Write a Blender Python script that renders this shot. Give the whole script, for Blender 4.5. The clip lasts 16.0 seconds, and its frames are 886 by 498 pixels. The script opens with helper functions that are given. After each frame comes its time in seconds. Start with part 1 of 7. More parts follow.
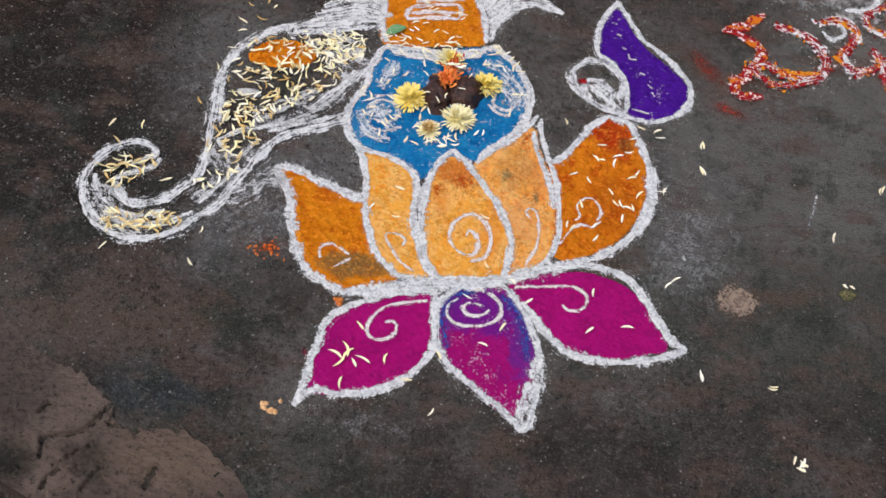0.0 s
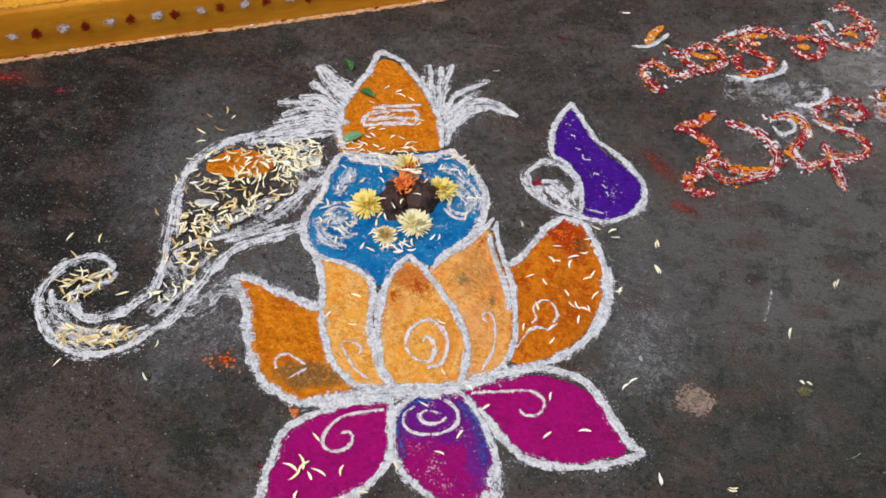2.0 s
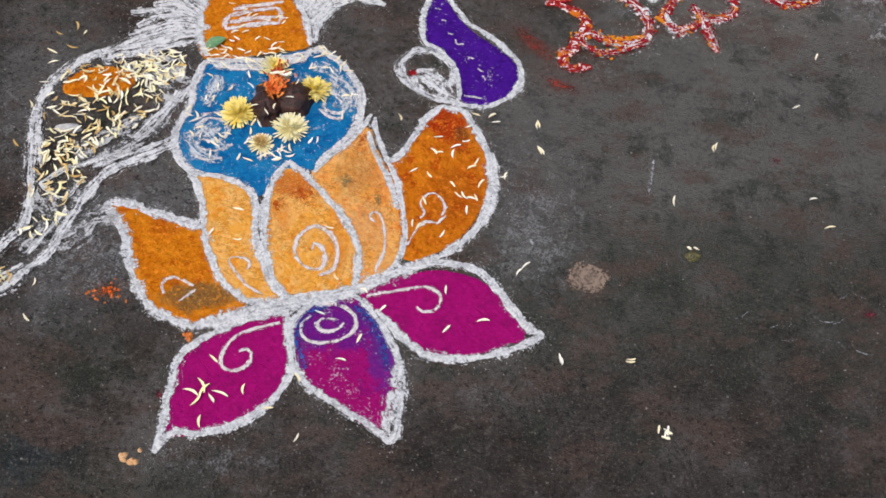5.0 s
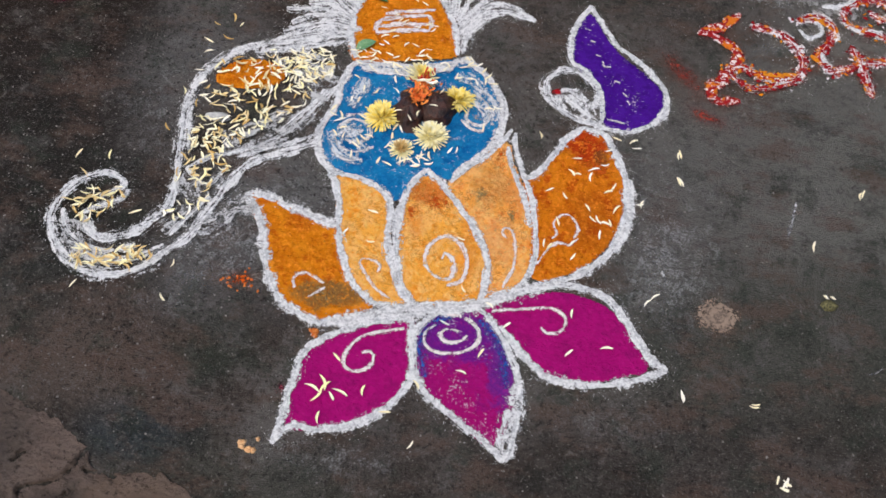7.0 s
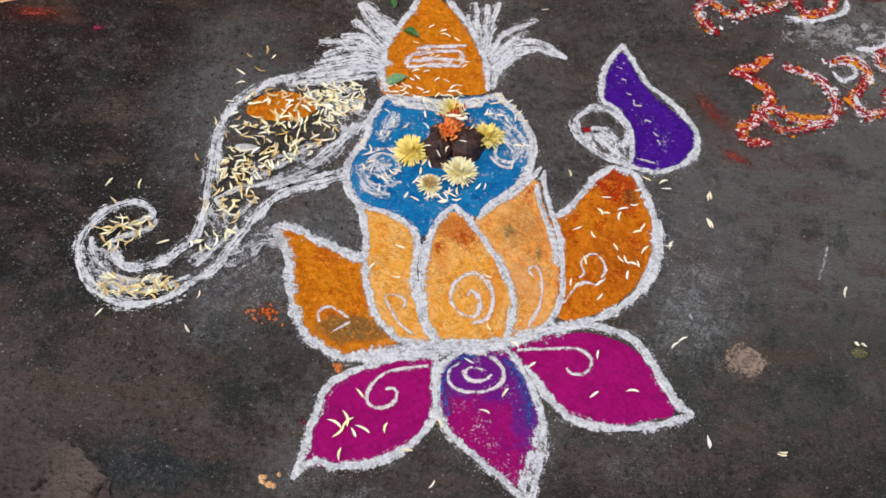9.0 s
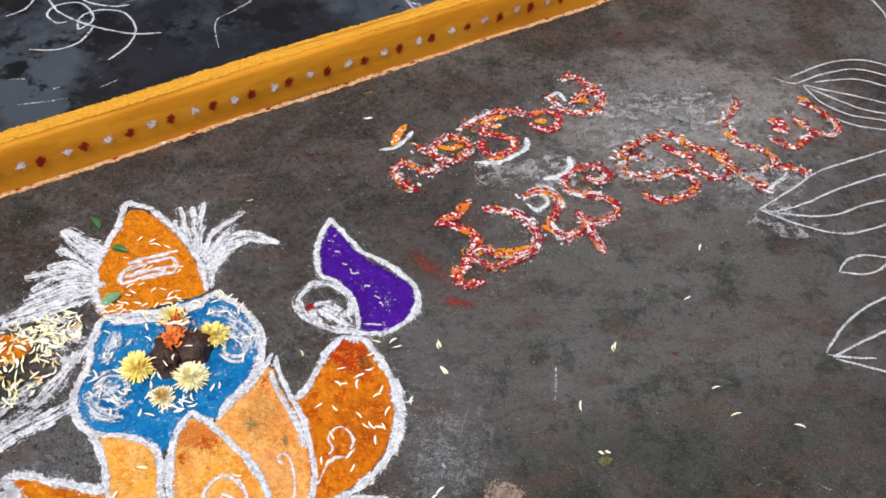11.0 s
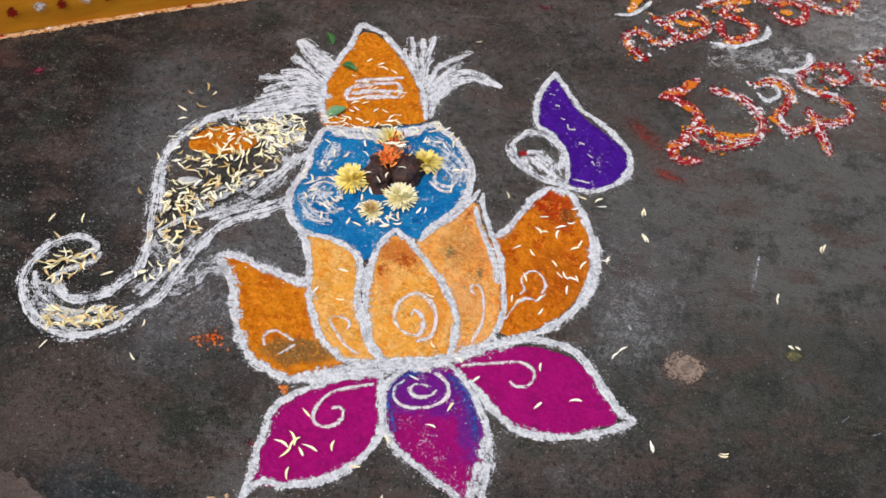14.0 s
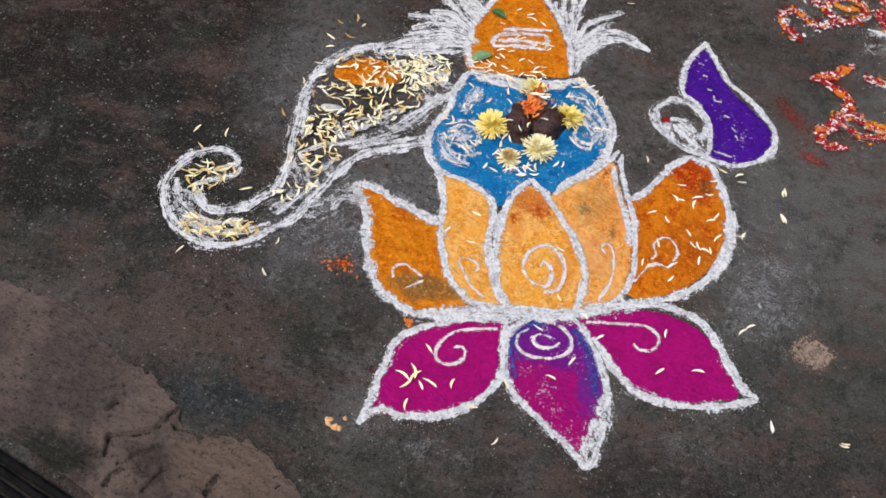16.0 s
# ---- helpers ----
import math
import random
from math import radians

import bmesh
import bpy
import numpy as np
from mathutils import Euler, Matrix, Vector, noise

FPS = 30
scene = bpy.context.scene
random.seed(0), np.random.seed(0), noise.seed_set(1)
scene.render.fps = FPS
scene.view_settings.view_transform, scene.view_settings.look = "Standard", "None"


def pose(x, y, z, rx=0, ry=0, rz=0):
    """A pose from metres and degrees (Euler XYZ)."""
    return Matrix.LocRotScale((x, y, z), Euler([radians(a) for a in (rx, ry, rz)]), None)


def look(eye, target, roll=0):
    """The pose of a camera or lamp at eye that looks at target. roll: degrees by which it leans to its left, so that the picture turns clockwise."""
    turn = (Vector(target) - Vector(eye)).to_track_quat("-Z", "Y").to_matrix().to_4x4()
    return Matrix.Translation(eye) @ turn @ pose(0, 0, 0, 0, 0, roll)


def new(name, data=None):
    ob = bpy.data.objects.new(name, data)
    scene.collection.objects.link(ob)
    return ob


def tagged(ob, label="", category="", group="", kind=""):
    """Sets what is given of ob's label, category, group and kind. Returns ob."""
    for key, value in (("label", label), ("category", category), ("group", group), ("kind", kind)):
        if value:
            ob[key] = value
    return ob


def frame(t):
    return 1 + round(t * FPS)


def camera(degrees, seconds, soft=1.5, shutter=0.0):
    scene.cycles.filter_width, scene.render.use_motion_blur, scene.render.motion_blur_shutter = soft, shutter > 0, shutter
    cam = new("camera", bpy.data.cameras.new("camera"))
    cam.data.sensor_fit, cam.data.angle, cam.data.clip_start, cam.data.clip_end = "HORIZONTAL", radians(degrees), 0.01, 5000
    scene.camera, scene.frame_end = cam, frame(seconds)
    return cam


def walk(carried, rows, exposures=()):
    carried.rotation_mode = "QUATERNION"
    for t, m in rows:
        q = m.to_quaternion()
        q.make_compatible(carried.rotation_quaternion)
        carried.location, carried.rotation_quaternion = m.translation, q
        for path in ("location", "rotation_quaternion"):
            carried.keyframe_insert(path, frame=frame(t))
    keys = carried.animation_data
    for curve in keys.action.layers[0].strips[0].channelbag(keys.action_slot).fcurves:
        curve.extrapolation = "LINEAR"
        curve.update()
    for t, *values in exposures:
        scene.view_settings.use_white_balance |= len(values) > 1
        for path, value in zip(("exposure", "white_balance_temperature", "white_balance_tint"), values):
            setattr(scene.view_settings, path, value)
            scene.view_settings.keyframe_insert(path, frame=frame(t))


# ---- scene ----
cam = camera(45.0, 16.0, soft=1.6)
PATH = [
    (0, (-0.044, -1.06, 1.551), (-0.052, 0.052, -0.111), 6.9),
    (0.5, (-0.029, -1.039, 1.561), (-0.021, 0.073, -0.102), 5.9),
    (1, (-0.013, -1.032, 1.576), (-0.002, 0.14, -0.045), 6.7),
    (1.5, (-0.005, -1.035, 1.579), (-0.022, 0.186, -0.005), 5.9),
    (2, (0.015, -1.019, 1.589), (0.005, 0.213, 0.013), 5.3),
    (2.5, (0.027, -1.001, 1.584), (0.077, 0.236, 0.013), 5.5),
    (3, (0.044, -0.987, 1.586), (0.192, 0.247, 0.019), 6.1),
    (3.2, (0.052, -0.986, 1.586), (0.242, 0.247, 0.022), 6.4),
    (5.3, (0.012, -0.967, 1.582), (0.212, 0.049, -0.13), 9.0),
    (5.5, (0.002, -0.96, 1.573), (0.174, 0.041, -0.15), 8.9),
    (6, (-0.005, -0.964, 1.585), (0.059, 0.025, -0.153), 6.6),
    (6.5, (-0.011, -0.962, 1.588), (0.027, 0.041, -0.142), 6.2),
    (7, (-0.022, -0.958, 1.588), (-0.013, 0.1, -0.109), 5.7),
    (7.5, (-0.038, -0.944, 1.595), (-0.077, 0.173, -0.063), 5.1),
    (8, (-0.038, -0.946, 1.593), (-0.087, 0.185, -0.056), 5.4),
    (8.5, (-0.038, -0.941, 1.59), (-0.088, 0.172, -0.072), 5.3),
    (9, (-0.027, -0.938, 1.591), (-0.069, 0.156, -0.082), 4.7),
    (9.5, (0.002, -0.925, 1.606), (0.115, 0.221, -0.029), 6.1),
    (9.7, (0.018, -0.917, 1.613), (0.222, 0.247, 0.0), 7.7),
    (11.8, (0.113, -0.979, 1.636), (0.455, 0.39, 0.218), 4.2),
    (12, (0.101, -0.989, 1.623), (0.428, 0.358, 0.181), 4.7),
    (12.5, (0.056, -0.994, 1.599), (0.301, 0.245, 0.048), 6.6),
    (13, (0.028, -1.001, 1.606), (0.211, 0.258, 0.063), 5.8),
    (13.5, (0.02, -1.009, 1.594), (0.129, 0.264, 0.054), 5.7),
    (14, (0.01, -1.018, 1.578), (0.034, 0.18, -0.023), 5.4),
    (14.5, (-0.019, -1.031, 1.559), (0.073, 0.095, -0.092), 7.5),
    (15, (-0.056, -1.049, 1.549), (0.061, 0.104, -0.081), 8.5),
    (15.5, (-0.092, -1.059, 1.54), (-0.064, 0.084, -0.101), 9.4),
    (16, (-0.092, -1.063, 1.542), (-0.193, 0.076, -0.099), 7.3),
]
EXPOSURES = [(0, 0.38), (2.5, 0.36), (3.2, 0.37), (5.3, 0.38), (9.0, 0.37), (9.7, 0.43), (11.8, 0.84), (12.0, 0.8), (12.5, 0.52), (13.0, 0.45), (14.0, 0.45), (16.0, 0.47)]
walk(cam, [(t, look(eye, target, roll)) for t, eye, target, roll in PATH], EXPOSURES)

# ---------------- world and light: bright overcast day ----------------
world = bpy.data.worlds.new("overcast_sky")
scene.world = world
world.use_nodes = True
wn, wl = world.node_tree.nodes, world.node_tree.links
sky = wn.new("ShaderNodeTexSky")
sky.sky_type, sky.sun_disc = "NISHITA", False
sky.sun_elevation, sky.sun_rotation = radians(63), radians(-135)
sky.air_density, sky.dust_density, sky.ozone_density = 1.0, 4.0, 1.0
wl.new(sky.outputs[0], wn["Background"].inputs["Color"])
wn["Background"].inputs["Strength"].default_value = 0.1
sun = new("sun", bpy.data.lights.new("sun", "SUN"))
sun.data.energy, sun.data.angle, sun.data.color = 1.3, radians(25), (1.0, 0.96, 0.9)
sun.matrix_world = look((-1.6, -1.6, 4.5), (0, 0, 0))


# ---------------- material tools ----------------
class Net:
    """Shorthand for node networks."""

    def __init__(self, name):
        self.mat = bpy.data.materials.new(name)
        self.mat.use_nodes = True
        self.tree = self.mat.node_tree
        self.bsdf = self.tree.nodes["Principled BSDF"]
        self.out = self.tree.nodes["Material Output"]
        self.pos = self.tree.nodes.new("ShaderNodeNewGeometry").outputs["Position"]

    def link(self, a, b):
        self.tree.links.new(a, b)

    def set(self, socket, value):
        if hasattr(value, "is_output"):
            self.link(value, socket)
        else:
            socket.default_value = value

    def noise(self, scale, detail=3.0, rough=0.6, vector=None, stretch=None, distortion=0.0):
        n = self.tree.nodes.new("ShaderNodeTexNoise")
        n.inputs["Scale"].default_value, n.inputs["Detail"].default_value = scale, detail
        n.inputs["Roughness"].default_value, n.inputs["Distortion"].default_value = rough, distortion
        v = vector or self.pos
        if stretch:
            m = self.tree.nodes.new("ShaderNodeMapping")
            m.inputs["Scale"].default_value = stretch
            self.link(v, m.inputs["Vector"])
            v = m.outputs[0]
        self.link(v, n.inputs["Vector"])
        return n.outputs["Fac"]

    def voronoi(self, scale, feature="F1", vector=None):
        n = self.tree.nodes.new("ShaderNodeTexVoronoi")
        n.feature = feature
        n.inputs["Scale"].default_value = scale
        self.link(vector or self.pos, n.inputs["Vector"])
        return n.outputs["Distance"]

    def math(self, op, a, b=0.0, c=0.0):
        n = self.tree.nodes.new("ShaderNodeMath")
        n.operation = op
        for s, v in zip(n.inputs, (a, b, c)):
            self.set(s, v)
        return n.outputs[0]

    def ramp(self, value, low, high, to_low=0.0, to_high=1.0):
        n = self.tree.nodes.new("ShaderNodeMapRange")
        n.interpolation_type = "SMOOTHSTEP"
        for key, v in (("Value", value), ("From Min", low), ("From Max", high), ("To Min", to_low), ("To Max", to_high)):
            self.set(n.inputs[key], v)
        return n.outputs[0]

    def mix(self, fac, a, b):
        n = self.tree.nodes.new("ShaderNodeMix")
        n.data_type = "RGBA"
        self.set(n.inputs["Factor"], fac)
        for s, v in ((n.inputs[6], a), (n.inputs[7], b)):
            self.set(s, (*v, 1.0) if isinstance(v, tuple) else v)
        return n.outputs[2]

    def bump(self, height, strength, distance):
        n = self.tree.nodes.new("ShaderNodeBump")
        n.inputs["Strength"].default_value, n.inputs["Distance"].default_value = strength, distance
        self.link(height, n.inputs["Height"])
        self.link(n.outputs[0], self.bsdf.inputs["Normal"])

    def finish(self, color, rough=0.9, alpha=None, specular=0.3):
        self.set(self.bsdf.inputs["Base Color"], (*color, 1.0) if isinstance(color, tuple) else color)
        self.set(self.bsdf.inputs["Roughness"], rough)
        self.bsdf.inputs["Specular IOR Level"].default_value = specular
        if alpha is not None:
            self.set(self.bsdf.inputs["Alpha"], alpha)
        return self.mat


def blob_mask(net, x, y, rx, ry, wobble=0.35, soft=0.5, turn=0.0, scale=9.0):
    """A stain with an uneven rim, at (x, y) on the ground."""
    m = net.tree.nodes.new("ShaderNodeMapping")
    m.vector_type = "TEXTURE"
    m.inputs["Location"].default_value = (x, y, 0)
    m.inputs["Rotation"].default_value = (0, 0, radians(turn))
    m.inputs["Scale"].default_value = (rx, ry, 1)
    net.link(net.pos, m.inputs["Vector"])
    length = net.tree.nodes.new("ShaderNodeVectorMath")
    length.operation = "LENGTH"
    net.link(m.outputs[0], length.inputs[0])
    d = net.math("ADD", length.outputs["Value"], net.math("MULTIPLY", net.math("SUBTRACT", net.noise(scale, 5), 0.5), wobble * 4))
    return net.ramp(d, 1.0 - soft, 1.0 + soft, 1.0, 0.0)


def ground_material():
    n = Net("worn_concrete")
    col = n.mix(n.ramp(n.noise(2.6, 7, 0.72), 0.45, 0.55), (0.07, 0.055, 0.046), (0.15, 0.135, 0.123))
    # stretches that are damp, dusty, green or brown
    for x, y, rx, ry, amount, tint, wob in STAINS:
        col = n.mix(n.math("MULTIPLY", blob_mask(n, x, y, rx, ry, wob), amount), col, tint)
    # cloudy mottling in both directions, then green growth and brown earth
    cloud = n.noise(7, 9, 0.78)
    col = n.mix(n.ramp(cloud, 0.51, 0.62, 0.0, 0.6), col, (0.020, 0.021, 0.018))
    col = n.mix(n.ramp(cloud, 0.36, 0.49, 0.55, 0.0), col, (0.15, 0.139, 0.131))
    col = n.mix(n.ramp(n.noise(11, 8, 0.75), 0.51, 0.62, 0.0, 0.6), col, (0.036, 0.046, 0.034))
    col = n.mix(n.ramp(n.noise(6, 8, 0.72, stretch=(1, 1.7, 1)), 0.49, 0.62, 0.0, 0.65), col, (0.12, 0.078, 0.06))
    # blotches a finger wide, lighter and darker
    blotch = n.noise(34, 7, 0.78, distortion=0.6)
    col = n.mix(n.ramp(blotch, 0.57, 0.67, 0.0, 0.55), col, (0.18, 0.165, 0.152))
    col = n.mix(n.ramp(blotch, 0.33, 0.43, 0.5, 0.0), col, (0.022, 0.020, 0.018))
    # white powder blown off the drawing, as patches of fine specks
    speck = n.math("ADD", n.noise(260, 4, 0.8), n.math("MULTIPLY", n.math("SUBTRACT", n.noise(38, 6, 0.75, distortion=0.8), 0.5), 1.0))
    for x, y, rx, ry, amount in DUST:
        near = n.math("MULTIPLY", blob_mask(n, x, y, rx, ry, 0.45, 0.8, scale=16), amount)
        col = n.mix(n.math("MULTIPLY", near, n.ramp(n.math("ADD", speck, n.math("MULTIPLY", near, 0.1)), 0.57, 0.74, 0.0, 0.8)), col, (0.46, 0.46, 0.47))
        col = n.mix(n.math("MULTIPLY", near, 0.22), col, (0.16, 0.157, 0.155))
    fine = n.noise(240, 4, 0.8)
    mid = n.noise(85, 6, 0.84, distortion=0.3)
    # trodden smooth beside the drawing, rough elsewhere
    rough_here = n.math("SUBTRACT", n.ramp(n.noise(4, 5, 0.7), 0.4, 0.6, 0.7, 1.0), n.math("MULTIPLY", blob_mask(n, 0.85, 0.25, 0.62, 0.5, 0.2, 0.5), 0.5))
    col = n.mix(n.math("MULTIPLY", n.ramp(mid, 0.54, 0.6, 0.0, 0.85), rough_here), col, (0.013, 0.011, 0.010))
    col = n.mix(n.math("MULTIPLY", n.ramp(mid, 0.36, 0.44, 0.6, 0.0), rough_here), col, (0.215, 0.196, 0.18))
    col = n.mix(n.ramp(fine, 0.57, 0.63, 0.0, 0.5), col, (0.27, 0.248, 0.228))
    # pale grit and dark pits
    grit = n.voronoi(120)
    col = n.mix(n.math("MULTIPLY", n.ramp(grit, 0.08, 0.2, 1.0, 0.0), n.ramp(n.noise(23, 5, 0.7), 0.52, 0.66)), col, (0.33, 0.31, 0.28))
    coarse = n.voronoi(48)
    col = n.mix(n.math("MULTIPLY", n.ramp(coarse, 0.04, 0.1, 1.0, 0.0), n.ramp(n.noise(17, 4), 0.56, 0.66)), col, (0.4, 0.38, 0.35))
    pit = n.voronoi(95)
    col = n.mix(n.math("MULTIPLY", n.ramp(pit, 0.06, 0.24, 1.0, 0.0), n.math("MULTIPLY", n.ramp(n.noise(11, 4), 0.42, 0.62), rough_here)), col, (0.010, 0.009, 0.008))
    h = n.math("ADD", n.math("MULTIPLY", fine, 0.6), n.math("ADD", n.math("MULTIPLY", n.noise(60, 6, 0.75), 1.6), n.math("MULTIPLY", mid, 1.5)))
    n.bump(h, 0.9, 0.006)
    return n.finish(col, n.ramp(n.noise(6, 5), 0.3, 0.7, 0.65, 0.9), specular=0.12)


def fill_material(name, a, b, c, holes=0.3, dark=(0.06, 0.05, 0.045), patch=28.0, flecks=0.0, blots=(), relief_tone=0.5, cracks=0.0):
    """Loose coloured powder, spread by palm: patches of three tones, clots with highlights and shaded gaps put into the
    colour, thin places where the floor shows.
    """
    n = Net(name)
    col = n.mix(n.ramp(n.noise(patch, 6, 0.7), 0.43, 0.57), a, b)
    col = n.mix(n.ramp(n.noise(patch * 1.7, 6, 0.72), 0.52, 0.62), col, c)
    grain = n.noise(200, 5, 0.82)
    clump = n.noise(115, 5, 0.75, distortion=0.4)
    for x, y, rx, ry, amount, tint in blots:
        near = n.math("ADD", blob_mask(n, x, y, rx, ry, 0.4, 0.6, scale=22), n.math("MULTIPLY", n.math("SUBTRACT", clump, 0.5), 1.9))
        col = n.mix(n.ramp(near, 0.25, 0.75, 0.0, amount), col, tint)
    # highlights on clots and grains, shade in the gaps between, mixed in as colour
    col = n.mix(n.ramp(clump, 0.52, 0.63, 0.0, relief_tone), col, tuple(min(0.94, v * 1.3 + 0.015) for v in b))
    col = n.mix(n.ramp(grain, 0.55, 0.68, 0.0, relief_tone), col, tuple(min(0.94, v * 1.45 + 0.03) for v in b))
    col = n.mix(n.ramp(clump, 0.34, 0.43, relief_tone, 0.0), col, tuple(v * 0.62 for v in c))
    # drag marks of the palm, and fine cracks where the bed has dried
    drag = n.noise(1.0, 5, 0.7, stretch=(150, 45, 1), distortion=0.8)
    col = n.mix(n.ramp(drag, 0.58, 0.67, 0.0, 0.3), col, tuple(v * 0.7 for v in c))
    if cracks:
        vein = n.math("ABSOLUTE", n.math("SUBTRACT", n.noise(36, 6, 0.74, distortion=1.6), 0.5))
        here = n.ramp(n.noise(19, 3), 0.42, 0.56)
        col = n.mix(n.math("MULTIPLY", n.ramp(vein, 0.004, 0.024, cracks, 0.0), here), col, tuple(v * 0.5 for v in c))
    worn = n.math("ADD", n.noise(patch * 2.4, 7, 0.78), n.math("MULTIPLY", n.math("SUBTRACT", grain, 0.5), 0.5))
    col = n.mix(n.ramp(worn, 0.70 - holes * 0.26, 0.78 - holes * 0.24, 0.0, 0.85), col, dark)
    if flecks:
        spill = n.math("ADD", n.noise(230, 3, 0.7), n.math("MULTIPLY", n.noise(17, 5, 0.7), 0.9))
        col = n.mix(n.ramp(spill, 1.13 - flecks, 1.2 - flecks, 0.0, 0.7), col, (0.72, 0.62, 0.68))
    n.bump(n.math("ADD", n.math("MULTIPLY", grain, 0.8), n.math("ADD", n.math("MULTIPLY", clump, 2.2), n.math("MULTIPLY", n.noise(45, 5, 0.7, distortion=0.5), 1.4))), 0.7, 0.005)
    return n.finish(col, 0.95, specular=0.1)


def stroke_material(name, a, b, thick=0.5, accents=(), streak=0.5, grain_scale=210, fringe=1.3, dusty=1.0):
    """Powder let run from the fingers: full along the middle, broken into grains towards its rims."""
    n = Net(name)
    uv = n.tree.nodes.new("ShaderNodeUVMap").outputs[0]
    split = n.tree.nodes.new("ShaderNodeSeparateXYZ")
    n.link(uv, split.inputs[0])
    rim = n.math("ABSOLUTE", split.outputs["Y"])
    grain = n.noise(grain_scale, 3, 0.72)
    streaks = n.noise(1.0, 4, 0.7, vector=uv, stretch=(30, 3.6, 1))
    lumps = n.noise(95, 5, 0.7)
    body = n.math("MULTIPLY_ADD", grain, 2.6, thick - 1.3)
    body = n.math("ADD", body, n.math("MULTIPLY_ADD", streaks, streak * 4.0, -streak * 2.0))
    body = n.math("ADD", body, n.math("MULTIPLY_ADD", lumps, 2.4, -1.2))
    core = n.ramp(n.math("SUBTRACT", body, n.math("MULTIPLY", n.math("POWER", n.math("MULTIPLY", rim, 1.5), 1.6), fringe)), -0.3, 0.65)
    haze = n.ramp(n.math("SUBTRACT", n.noise(430, 3, 0.8), n.math("MULTIPLY", rim, 0.16)), 0.42, 0.6, 0.0, 0.7)
    alpha = n.math("MAXIMUM", core, n.math("MULTIPLY", haze, dusty))
    col = n.mix(n.ramp(n.math("MULTIPLY_ADD", n.math("SUBTRACT", streaks, 0.5), 1.0, grain), 0.34, 0.62), a, b)
    for tint, scale, low in accents:
        col = n.mix(n.ramp(n.noise(scale, 3, 0.6, distortion=0.6), low, low + 0.035), col, tint)
    n.bump(n.math("ADD", grain, lumps), 0.6, 0.0025)
    return n.finish(col, 0.95, alpha, specular=0.15)


def trail_material(name, a, b, full=1.35, hair=0.6):
    """White powder trailed by hand: a soft full middle, uneven cover, and a wide rim that thins into single grains."""
    n = Net(name)
    uv = n.tree.nodes.new("ShaderNodeUVMap").outputs[0]
    split = n.tree.nodes.new("ShaderNodeSeparateXYZ")
    n.link(uv, split.inputs[0])
    rim = n.math("ABSOLUTE", split.outputs["Y"])
    grain = n.noise(300, 4, 0.8)
    lumps = n.noise(105, 5, 0.75)
    patches = n.noise(38, 4, 0.65)
    hairs = n.noise(1.0, 3, 0.6, vector=uv, stretch=(16, 3.4, 1))
    cover = n.math("ADD", n.math("MULTIPLY", n.ramp(rim, 0.08, 0.72, 1.0, 0.0), full - 0.3), n.ramp(rim, 0.4, 1.0, 0.3, -0.12))
    for source, weight in ((grain, 2.4), (lumps, 2.6), (patches, 1.6), (hairs, hair * 3.6)):
        cover = n.math("ADD", cover, n.math("MULTIPLY_ADD", source, weight, -0.5 * weight))
    alpha = n.ramp(cover, 0.24, 0.72)
    tone = n.math("ADD", n.math("MULTIPLY", grain, 0.5), n.math("ADD", n.math("MULTIPLY", lumps, 0.6), n.math("MULTIPLY", hairs, 0.4 * hair)))
    col = n.mix(n.ramp(tone, 0.46 + 0.2 * hair, 0.63 + 0.2 * hair), a, b)
    n.bump(n.math("ADD", grain, n.math("MULTIPLY", lumps, 1.5)), 0.7, 0.004)
    return n.finish(col, 0.95, alpha, specular=0.15)


def plain_material(name, a, b, scale, rough=0.6, bump=0.0, specular=0.3, detail=4.0, distance=0.002):
    n = Net(name)
    f = n.noise(scale, detail, 0.65)
    if bump:
        n.bump(f, bump, distance)
    return n.finish(n.mix(n.ramp(f, 0.35, 0.68), a, b), rough, specular=specular)


def petal_material(name, a, b):
    """Each petal its own tone between two."""
    n = Net(name)
    info = n.tree.nodes.new("ShaderNodeObjectInfo").outputs["Random"]
    isle = n.tree.nodes.new("ShaderNodeNewGeometry").outputs["Random Per Island"]
    f = n.math("FRACT", n.math("ADD", info, isle))
    col = n.mix(f, a, b)
    col = n.mix(n.ramp(n.noise(900, 2), 0.5, 0.75, 0.0, 0.2), col, (0.62, 0.5, 0.3))
    return n.finish(col, 0.55, specular=0.3)


# loose white dust on the floor: x, y, half width, half depth, amount
DUST = [
    (-0.38, 0.01, 0.11, 0.07, 1.0),
    (-0.47, -0.12, 0.05, 0.03, 0.5),
    (-0.3, 0.09, 0.08, 0.07, 0.7),
    (-0.22, -0.08, 0.06, 0.05, 0.5),
    (-0.57, 0.3, 0.07, 0.16, 0.5),
    (0.38, 0.05, 0.08, 0.13, 0.9),
    (0.36, 0.24, 0.1, 0.1, 0.35),
    (-0.21, -0.36, 0.05, 0.03, 0.6),
    (0.3, -0.27, 0.09, 0.04, 0.45),
    (1.1, 0.87, 0.28, 0.13, 1.0),
    (0.98, 0.98, 0.18, 0.07, 0.9),
    (0.72, 0.74, 0.14, 0.05, 0.7),
    (1.22, 0.6, 0.13, 0.07, 0.8),
    (0.53, 0.42, 0.05, 0.03, 0.5),
    (-0.13, -0.37, 0.06, 0.025, 0.6),
    (-0.05, 0.8, 0.3, 0.03, 0.4),
]

